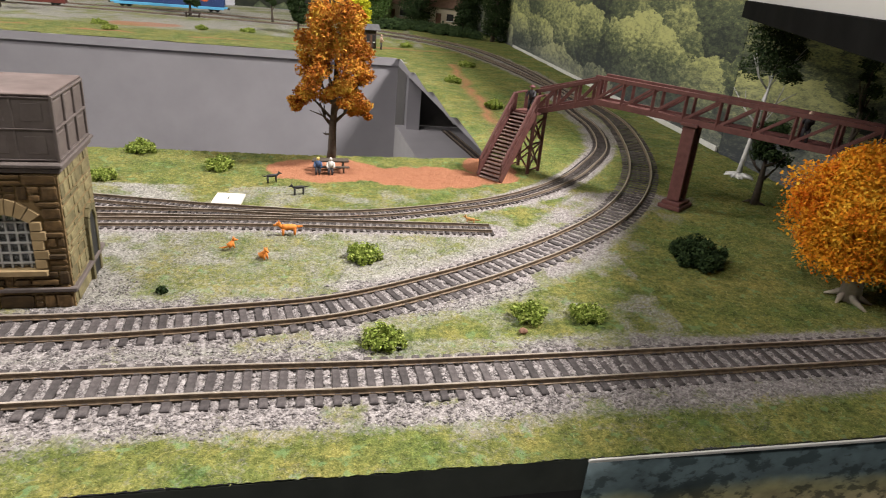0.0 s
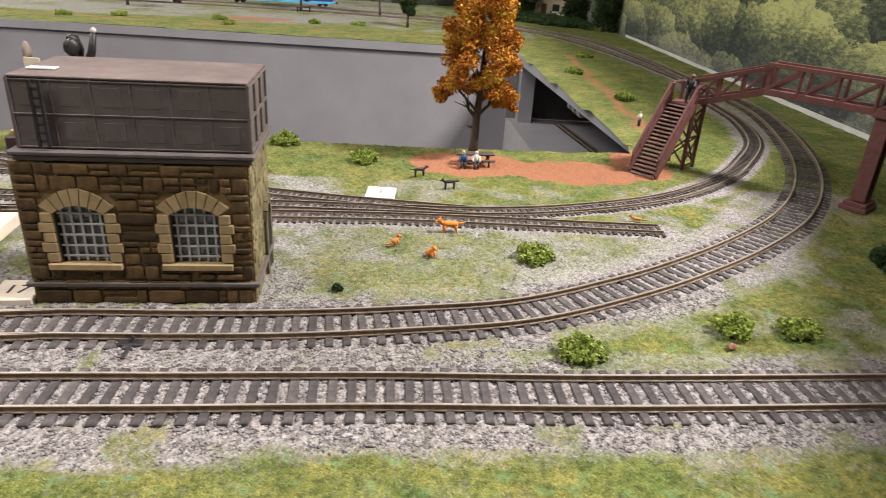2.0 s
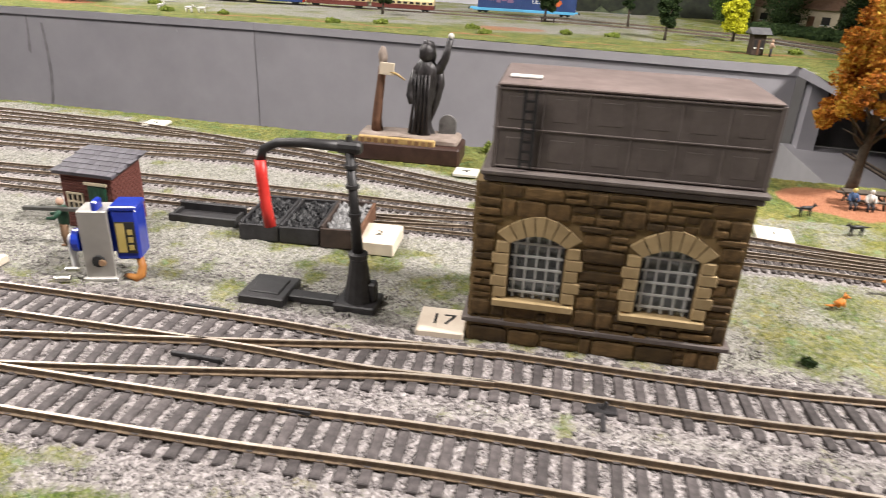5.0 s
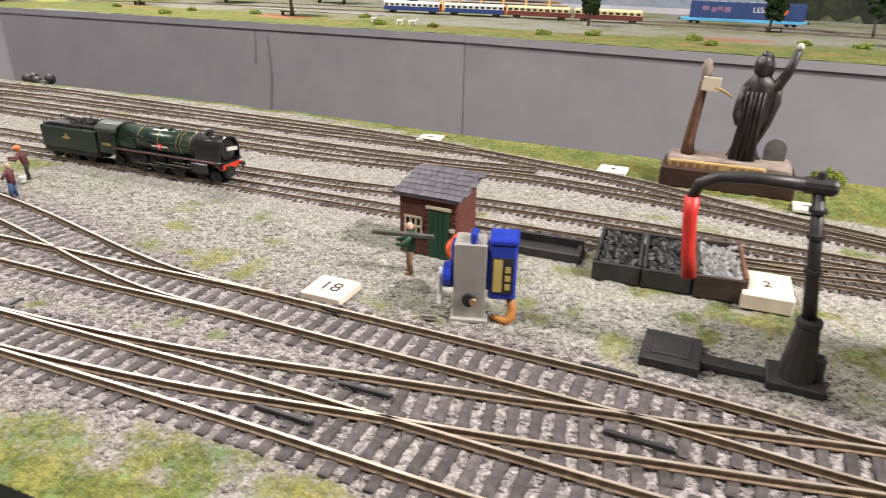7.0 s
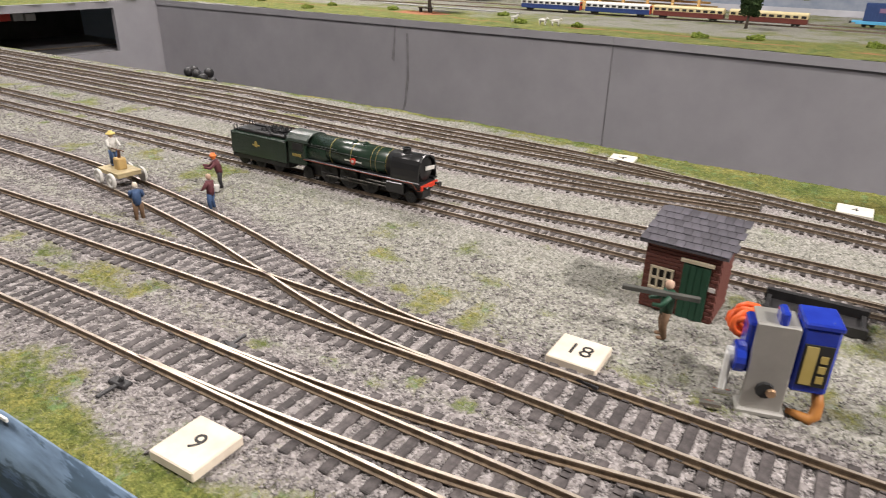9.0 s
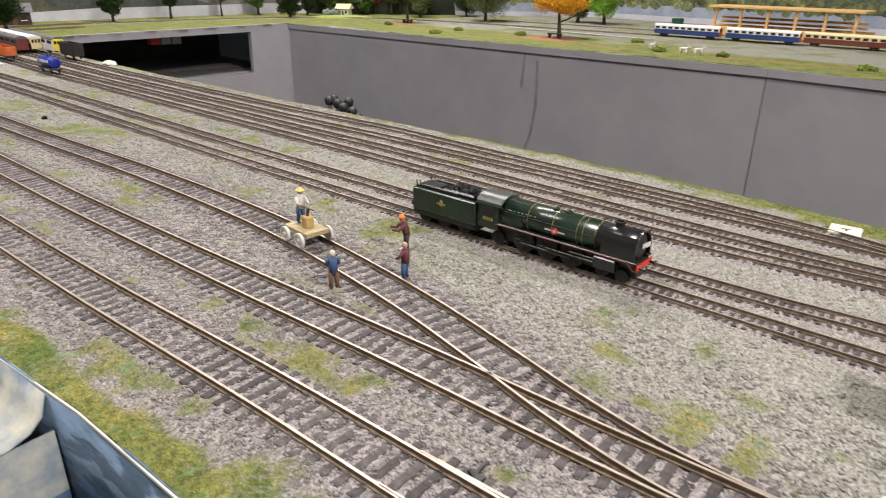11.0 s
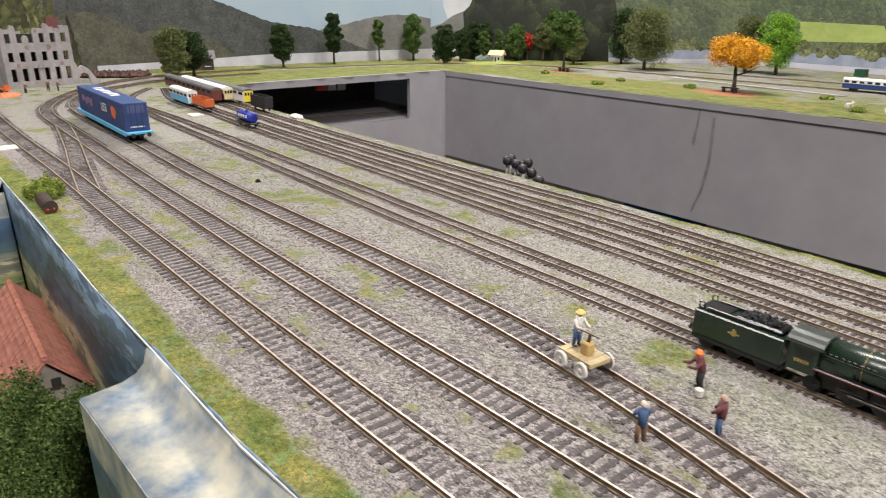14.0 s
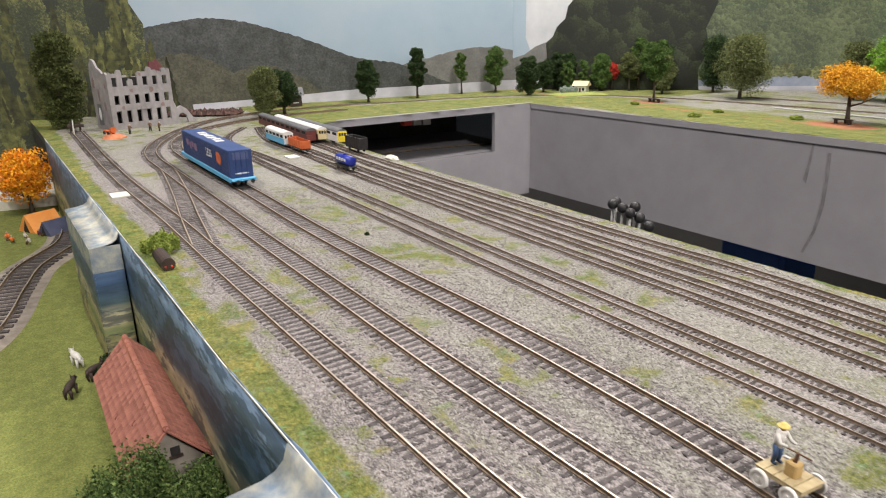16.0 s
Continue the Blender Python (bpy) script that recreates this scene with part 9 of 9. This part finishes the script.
def scenery_mat(name, z0, z1, bands, blot, size, along_x=0.4):
    """A painted landscape: bands of colour by height with wavering edges, dabbed with dark trees."""
    m, nt, bs = node_set(name)
    tc = nt.nodes.new("ShaderNodeTexCoord")
    tc.name = "coords"
    sp = nt.nodes.new("ShaderNodeSeparateXYZ")
    nt.links.new(tc.outputs["Object"], sp.inputs[0])
    mp = nt.nodes.new("ShaderNodeMapping")
    mp.inputs["Scale"].default_value = (along_x, 0.2, 1.0)
    nt.links.new(tc.outputs["Object"], mp.inputs["Vector"])

    def spread(n):
        nt.links.new(mp.outputs[0], n.inputs["Vector"])
        return n.outputs["Fac"]

    mr = nt.nodes.new("ShaderNodeMapRange")
    mr.inputs["From Min"].default_value, mr.inputs["From Max"].default_value = z0 * MM, z1 * MM
    nt.links.new(sp.outputs["Z"], mr.inputs["Value"])
    wav = nt.nodes.new("ShaderNodeMath")
    wav.operation = "MULTIPLY_ADD"
    nt.links.new(spread(noise_node(nt, 24, 4)), wav.inputs[0])
    wav.inputs[1].default_value = 0.30
    nt.links.new(mr.outputs[0], wav.inputs[2])
    col = ramp_node(nt, wav.outputs[0], bands).outputs[0]
    dab = ramp_node(nt, spread(noise_node(nt, size, 5, 0.65)), [(0.50, (0, 0, 0)), (0.54, (1, 1, 1))]).outputs[0]
    col = mix_node(nt, dab, col, mix_node(nt, 0.7, col, blot))
    soft = ramp_node(nt, spread(noise_node(nt, 160, 4)), [(0.3, (0.65,) * 3), (0.7, (1.2,) * 3)]).outputs[0]
    col = mix_node(nt, 1.0, col, soft, "MULTIPLY")
    nt.links.new(col, bs.inputs["Base Color"])
    bs.inputs["Roughness"].default_value = 0.5
    return m


SKIRT_VIEW = scenery_mat("painted_valley", -136, 4, [(0.10, (0.30, 0.26, 0.12)), (0.32, (0.42, 0.37, 0.18)), (0.44, (0.20, 0.25, 0.11)), (0.52, (0.50, 0.45, 0.27)), (0.60, (0.42, 0.40, 0.27)), (0.66, (0.08, 0.13, 0.15)), (0.80, (0.06, 0.115, 0.22)), (0.98, (0.11, 0.18, 0.31)), (1.14, (0.17, 0.25, 0.36))], (0.025, 0.05, 0.08), 60)
RIGHT_VIEW = scenery_mat("painted_fields_view", -75, -2, [(0.15, (0.62, 0.46, 0.24)), (0.46, (0.66, 0.52, 0.28)), (0.54, (0.36, 0.38, 0.12)), (0.66, (0.50, 0.47, 0.17)), (0.74, (0.68, 0.55, 0.32)), (0.90, (0.42, 0.40, 0.20)), (0.98, (0.14, 0.19, 0.17)), (1.12, (0.09, 0.13, 0.14))], (0.012, 0.022, 0.022), 95, 0.7)


def hanging(name, x0, x1, off, z0, z1, mat, label, parent, wave=3.0, seed=0, top=None):
    """A strip of scenic paper hung along the front edge, a little wavy."""
    n = max(6, int(abs(x1 - x0) / 14))
    rows = 5
    verts, faces = [], []
    rs = random.Random(seed)
    for i in range(n + 1):
        x = x0 + (x1 - x0) * i / n
        y = float(along(np.array([x]), FRONT)[0]) - 1.9 - off
        jag = rs.uniform(-1.5, 1.5) if top else 0.0
        for j in range(rows + 1):
            f = j / rows
            z = z0 + (z1 + (jag if j == rows else 0) - z0) * f
            verts.append((x, y - wave * math.sin(f * math.pi * 0.9 + i * 0.31) * 0.8, z))
    k = rows + 1
    for i in range(n):
        for j in range(rows):
            a = i * k + j
            faces.append((a, a + k, a + k + 1, a + 1))
    me = flat_mesh(name, verts, faces, mat)
    ob = part(name, smooth(me), None, parent, label)
    md = ob.modifiers.new("thickness", "SOLIDIFY")
    md.thickness = 0.0006
    return ob


skirt = thing("scenic_paper", "painted paper backscene hung below the front edge", "backscene", put(0, 0, 0), kind="structure")
hanging("landscape_sheet", -1950, -400, 0.0, -136, 3.0, SKIRT_VIEW, "blue hills over yellow fields, painted", skirt, 0.9, 1, True)
bm = bmesh.new()
for (xa, ya), (xb, yb) in zip(FRONT[6:], FRONT[7:-1]):
    beam(bm, (xa, ya - 2.4, 2.6), (xb, yb - 2.4, 2.6), 0.7, 1.3)
part("torn_edge", bm, PAPER_EDGE, skirt, "white torn paper edge")
hanging("landscape_sheet", 560, 112, 0.0, -90, -0.5, RIGHT_VIEW, "painted fields and dark trees at the right end", skirt, 1.0, 5)
bm = bmesh.new()
for (xa, ya), (xb, yb) in zip(FRONT[:2], FRONT[1:3]):
    beam(bm, (xa, ya - 2.0, 0.0), (xb, yb - 2.0, 0.0), 0.9, 1.2)
part("torn_edge", bm, PAPER_EDGE, skirt, "white torn paper edge")


def paper_box(x0, x1, depth, top, label):
    """A box of scenic paper standing out from the edge, its top curling down from the deck."""
    t = thing("paper_box", label, "paper box", put(x0, float(along(np.array([x0]), FRONT)[0]) - 3.0, 0, math.degrees(math.atan2(float(along(np.array([x1]), FRONT)[0]) - float(along(np.array([x0]), FRONT)[0]), x1 - x0))), "scenic paper boxes")
    L = abs(x1 - x0)
    prof = [(0, 2.5), (-2.5, top * 0.45), (-7, top * 0.8), (-14, top), (-depth, top - 1.0)]
    verts, faces = [], []
    n = 12
    for i in range(n + 1):
        x = L * i / n
        for y, z in prof:
            verts.append((x, y, z + 0.8 * math.sin(i * 0.9)))
    k = len(prof)
    for i in range(n):
        for j in range(k - 1):
            a = i * k + j
            faces.append((a, a + k, a + k + 1, a + 1))
    top_ob = part("top_sheet", smooth(flat_mesh("top_sheet", verts, faces, SKIRT_SKY)), None, t, "pale cloudy sky paper")
    md = top_ob.modifiers.new("thickness", "SOLIDIFY")
    md.thickness = 0.0008
    zb = LOW + 1
    for name, z0, z1, mat in (("sky_side", top - 26, top - 1.0, SKIRT_SKY), ("landscape_side", zb, top - 26, SKIRT_VIEW)):
        bm = bmesh.new()
        box(bm, (L / 2, -depth, (z0 + z1) / 2), (L, 1.0, z1 - z0))
        box(bm, (0.2, -depth / 2 + 0.2, (z0 + z1) / 2), (1.0, depth - 0.8, z1 - z0))
        box(bm, (L - 0.2, -depth / 2 + 0.2, (z0 + z1) / 2), (1.0, depth - 0.8, z1 - z0))
        part(name, bm, mat, t)
    return t


paper_box(-1365, -1180, 27, -8, "scenic paper box painted with clouds and fields")
paper_box(-762, -577, 33, -12, "scenic paper box with a curling cloudy top sheet")

TILE = M("terracotta_tile", (0.25, 0.095, 0.068), (0.37, 0.155, 0.115), 120, 0.75, 0, 0.3, vary=0.25)
RIDGE = M("ridge_tile", (0.32, 0.12, 0.08), (0.42, 0.17, 0.12), 120, 0.75)
FIELDSTONE = M("field_stone", (0.20, 0.17, 0.14), (0.36, 0.32, 0.27), 60, 0.85, 0, 0.6, stain=0.3)


def tiled_house():
    """A barn: ridge along x, walls of stone, pantiled roof."""
    t = thing("stone_barn", "stone barn with a red-brown pantiled roof", "barn", put(-1004, 78, LOW, 4.5))
    L, D, E, R = 172.0, 55.0, 38.0, 68.0
    bm = bmesh.new()
    box(bm, (0, 0, E / 2), (L - 14, D - 10, E), 0.5)
    for s in (-1, 1):
        vs = [(-D / 2 + 5, E), (D / 2 - 5, E), (0, R - 5)]
        a = [bm.verts.new((s * (L / 2 - 7), y, z)) for y, z in vs]
        b = [bm.verts.new((s * (L / 2 - 12), y, z)) for y, z in vs]
        bm.faces.new(a), bm.faces.new(b[::-1])
        for i in range(3):
            bm.faces.new((a[i], a[(i + 1) % 3], b[(i + 1) % 3], b[i]))
    bmesh.ops.recalc_face_normals(bm, faces=bm.faces)
    part("wall", bm, FIELDSTONE, t)
    bm = bmesh.new()
    box(bm, (L / 2 - 6.6, 4, E + 10), (1.4, 6, 6))
    w = part("window", bm, DARK_IN, t)
    bm = bmesh.new()
    box(bm, (L / 2 - 6.2, 4, E + 5.6), (2.4, 9, 1.6))
    part("lintel", bm, BIN_WOOD, w)
    slope = math.hypot(D / 2, R - E)
    ang = math.degrees(math.atan2(R - E, D / 2))
    tile = bmesh.new()
    n = 5
    ring = [(3.9 * (k / (n - 1) - 0.5), 0.9 * math.sin(math.pi * k / (n - 1))) for k in range(n)]
    prism(tile, ring + [(1.95, -0.5), (-1.95, -0.5)], -3.6, 3.6)
    for v in tile.verts:
        v.co = Vector((v.co.x, v.co.z, v.co.y))
    bmesh.ops.recalc_face_normals(tile, faces=tile.faces)
    tile = mesh_of("tile", tile, TILE)
    rs = random.Random(5)
    for s in (-1, 1):
        bm = bmesh.new()
        box(bm, (0, 0, 0), (L, slope + 4, 1.6), 0.2)
        roof = part("roof", bm, TILE, t, "weathered red-brown pantiles", put(0, s * D / 4, (E + R) / 2, 0, -s * ang))
        nr = 7
        for j in range(nr):
            for k in range(43):
                if rs.random() < 0.012:
                    continue
                part("tile", tile, None, roof, "", put(-L / 2 + 2.0 + 3.95 * k, -slope / 2 + 2.0 + (slope + 0.5) * j / nr + 1.4, 1.3, 0, s * 4))
    for k in range(18):
        bm = bmesh.new()
        lathe(bm, [(-5.2, 2.6), (5.2, 2.9)], 8, (-L / 2 + 4.7 + 9.4 * k, 0, R + 0.4), "x")
        part("ridge_tile", bm, RIDGE, t)


tiled_house()
solo("bush", bush_mesh(leaf_mat("bush_leaf", (0.02, 0.042, 0.010), (0.06, 0.10, 0.025), (0.15, 0.20, 0.06)), 50, 88, 51, 4200, 1.05), None, "large leafy green bush before the barn", "bush", put(-870, 64, LOW), "green bushes")
solo("bush", bush_mesh(LEAF_DARK, 20, 24, 52, 300, 1.8), None, "dark bush at the paper box's foot", "bush", put(-1165, 62, LOW), "green bushes")
solo("bush", bush_mesh(LEAF_GREEN, 16, 20, 53, 240, 1.8), None, "green bush at the lawn's far edge", "bush", put(-1395, -95, LOW), "green bushes")
animal("horse", "white model horse grazing on the lower lawn", put(-1205, 26, LOW, 200), WHITE_CLOTH, 18, 7.5, False, 2.0, 0.18, 6.0)
animal("horse", "dark brown model horse on the lower lawn", put(-1140, 20, LOW, 160), BIN_WOOD, 18, 7.5, False, 2.0, 0.18, 6.0)
animal("horse", "dark brown model horse by the barn", put(-1166, 41, LOW, 130), BIN_WOOD, 18, 7.5, False, 2.0, 0.18, 6.0)


def low_track():
    pts = [(-1180, -150), (-1320, -72), (-1480, -46), (-1570, -30), (-1680, 18), (-1800, 30)]
    xy, d = spline(pts, 8.0)
    n = np.c_[-d[:, 1], d[:, 0]]
    mid = xy[len(xy) // 2]
    t = thing("railway_track", "weathered track curving over the lower lawn", "track", put(mid[0], mid[1], LOW), "broad model tracks")
    for s in (-1, 1):
        part("rail", rail_mesh("rail", xy + n * s * 16.0 - mid, 3.0, 4.0, 1.6), None, t)
    sxy, sd = spline(pts, 14.0)
    bm = bmesh.new()
    box(bm, (0, 0, 1.6), (6.5, 52, 3.2), 0.4)
    me = mesh_of("sleeper", bm, SLEEPER)
    for p, e in zip(sxy, sd):
        part("sleeper", me, None, t, "", put(p[0] - mid[0], p[1] - mid[1], 0, math.degrees(math.atan2(e[1], e[0]))))
    verts, faces = [], []
    for i, (p, e) in enumerate(zip(*spline([(x, y) for x, y in pts], 20.0))):
        q = np.array([-e[1], e[0]])
        for w, z in ((-38, 0.1), (-28, 1.2), (28, 1.2), (38, 0.1)):
            verts.append((*(p - mid + q * w), z))
        if i:
            b = 4 * i
            faces += [(b - 4 + j, b - 3 + j, b + 1 + j, b + j) for j in range(3)]
    part("ballast_bed", flat_mesh("ballast_bed", verts, faces, FIELDSTONE), None, t)


low_track()
tree("orange_tree", "bright orange tree beside a small camp", put(-1945, -39, LOW), 105, 4.0, (40, 108, 62, 34), 220, 2.6, LEAF_ORANGE, BARK, 201, 0.6, 6, 4)
TENT_ORANGE = M("orange_canvas", (0.72, 0.26, 0.05), (0.8, 0.34, 0.09), 60, 0.7)
TENT_BLUE = M("dark_blue_canvas", (0.05, 0.06, 0.11), (0.08, 0.09, 0.15), 60, 0.7)
for x, y, w, h, m, lab in ((-1815, -20, 46, 30, TENT_ORANGE, "orange ridge tent on the lower lawn"), (-1770, 2, 36, 24, TENT_BLUE, "dark blue ridge tent on the lower lawn")):
    t = thing("tent", lab, "tent", put(x, y, LOW, 35), "camp tents")
    bm = bmesh.new()
    slab(bm, [(-w / 2, 0), (w / 2, 0), (0.8, h), (-0.8, h)], -w * 0.6, w * 0.6)
    part("canvas", bm, m, t)
    bm = bmesh.new()
    slab(bm, [(-w * 0.16, 0.2), (w * 0.16, 0.2), (0, h * 0.7)], -w * 0.6 - 0.6, -w * 0.6 - 0.1)
    part("door_flap", bm, DARK_IN, t)
for k, (x, y) in enumerate([(-1763, -68), (-1748, -43), (-1754, -23), (-1735, -60), (-1715, -35), (-1780, -85)]):
    figurine("small painted figurine sitting at the camp", put(x, y, LOW, 60 * k), (BROWN_CLOTH, (ORANGE_CLOTH, WHITE_CLOTH, MAROON)[k % 3], SKIN), 20, 0.1, True)
bm = bmesh.new()
prism(bm, [(-2330, -640), (-2150, -500), (-2000, -180), (-1990, 10), (-2330, 0)], LOW + 0.5, LOW + 18)
solo("chalk_bank", bm, WHITE_CARD, "pale plaster bank under the orange tree", "bank", kind="structure")


# ---- loose ballast and sown fibres ----
CHIP = M("ballast_chip", (0.19, 0.172, 0.168), (0.30, 0.275, 0.27), 900, 0.85, 0, 0.3, island=0.34)
CHIP_PALE = M("pale_chip", (0.235, 0.231, 0.202), (0.36, 0.354, 0.312), 900, 0.85, 0, 0.3, island=0.34)
FIBRE = leaf_mat("grass_fibre", (0.11, 0.128, 0.034), (0.205, 0.22, 0.07), (0.32, 0.315, 0.13))


def on_sheet(x, y):
    g, s, p, doo, dn = cover(x, y)
    return g, s, p, doo, dn, height(x, y, doo, dn)


def chips(n, x0, x1, y0, y1, size, seed, mat, name, label, pick):
    rs = np.random.RandomState(seed)
    x, y = rs.uniform(x0, x1, n), rs.uniform(y0, y1, n)
    ok = inside(x, y, OUTER) & ~inside(x, y, WELL)
    x, y = x[ok], y[ok]
    g, s, p, doo, dn, h = on_sheet(x, y)
    ok = pick(x, y, g, s, p, doo, dn) > rs.rand(len(x))
    x, y, h = x[ok], y[ok], h[ok]
    m = len(x)
    r = size * (0.55 + 0.9 * rs.rand(m) ** 2)
    base = np.array([(1, 0, 0), (-0.5, 0.87, 0), (-0.5, -0.87, 0), (0.1, 0.05, 0.8), (-0.1, 0.1, -0.6)])
    a = rs.rand(m) * 6.283
    c, q = np.cos(a), np.sin(a)
    V5 = base[None] * (0.7 + 0.6 * rs.rand(m, 5, 1)) * r[:, None, None]
    X = V5[..., 0] * c[:, None] - V5[..., 1] * q[:, None] + x[:, None]
    Yv = V5[..., 0] * q[:, None] + V5[..., 1] * c[:, None] + y[:, None]
    Z = V5[..., 2] * 0.6 + h[:, None] + 0.15 * r[:, None]
    co = np.stack([X, Yv, Z], -1).reshape(-1, 3) * MM
    f = np.array([(0, 1, 3), (1, 2, 3), (2, 0, 3), (1, 0, 4), (2, 1, 4), (0, 2, 4)])
    F = (f[None] + 5 * np.arange(m)[:, None, None]).reshape(-1, 3)
    me = bpy.data.meshes.new(name)
    me.vertices.add(len(co))
    me.vertices.foreach_set("co", co.ravel())
    me.loops.add(F.size)
    me.loops.foreach_set("vertex_index", F.ravel())
    me.polygons.add(len(F))
    me.polygons.foreach_set("loop_start", np.arange(0, F.size, 3))
    me.polygons.foreach_set("loop_total", np.full(len(F), 3))
    me.update(calc_edges=True)
    me.materials.append(mat)
    tagged(new(name, me), label, "gravel", kind="stuff")


def fibres(n, x0, x1, y0, y1, size, seed, label):
    rs = np.random.RandomState(seed)
    x, y = rs.uniform(x0, x1, n), rs.uniform(y0, y1, n)
    ok = inside(x, y, OUTER) & ~inside(x, y, WELL)
    x, y = x[ok], y[ok]
    g, s, p, doo, dn, h = on_sheet(x, y)
    ok = (g * (1 - s) * (sway(x, y, 5, 77) * 0.6 + 0.55) > 0.28 + 0.3 * rs.rand(len(x))) & (doo > 13) & (dn > 9)
    x, y, h = x[ok], y[ok], h[ok]
    m = len(x)
    a = rs.rand(m) * 6.283
    L = size * (0.5 + rs.rand(m))
    lean = rs.normal(size=(m, 2)) * 1.1 * L[:, None]
    w = 0.22
    P0 = np.stack([x - w * np.cos(a), y - w * np.sin(a), h - 0.3], -1)
    P1 = np.stack([x + w * np.cos(a), y + w * np.sin(a), h - 0.3], -1)
    P2 = np.stack([x + lean[:, 0], y + lean[:, 1], h + L * 0.6], -1)
    co = np.stack([P0, P1, P2], 1).reshape(-1, 3) * MM
    me = bpy.data.meshes.new("grass")
    me.vertices.add(len(co))
    me.vertices.foreach_set("co", co.ravel())
    me.loops.add(len(co))
    me.loops.foreach_set("vertex_index", np.arange(len(co)))
    me.polygons.add(m)
    me.polygons.foreach_set("loop_start", np.arange(0, len(co), 3))
    me.polygons.foreach_set("loop_total", np.full(m, 3))
    me.update(calc_edges=True)
    me.materials.append(FIBRE)
    tagged(new("grass", me), label, "grass", kind="stuff")


chips(300000, -800, 400, 140, 340, 0.66, 1, CHIP, "ballast", "loose grey-brown ballast chips between the sleepers", lambda x, y, g, s, p, doo, dn: np.where(doo < 17, 0.85, np.where(doo < 26, 0.95, 0.35)) * (1 - step(g, 0.25, 0.55)))
chips(190000, -760, 200, 250, 560, 0.60, 2, CHIP_PALE, "gravel", "pale grey gravel sown over the yard", lambda x, y, g, s, p, doo, dn: p * 0.7 * (1 - step(g, 0.3, 0.62)) * 0.8)
chips(90000, -1300, -760, 60, 520, 0.8, 3, CHIP, "ballast", "grey ballast chips over the far yard", lambda x, y, g, s, p, doo, dn: 0.7 * (1 - step(g, 0.3, 0.6)))
fibres(330000, -700, 400, 140, 600, 0.72, 5, "short sown grass fibres in yellow-green")
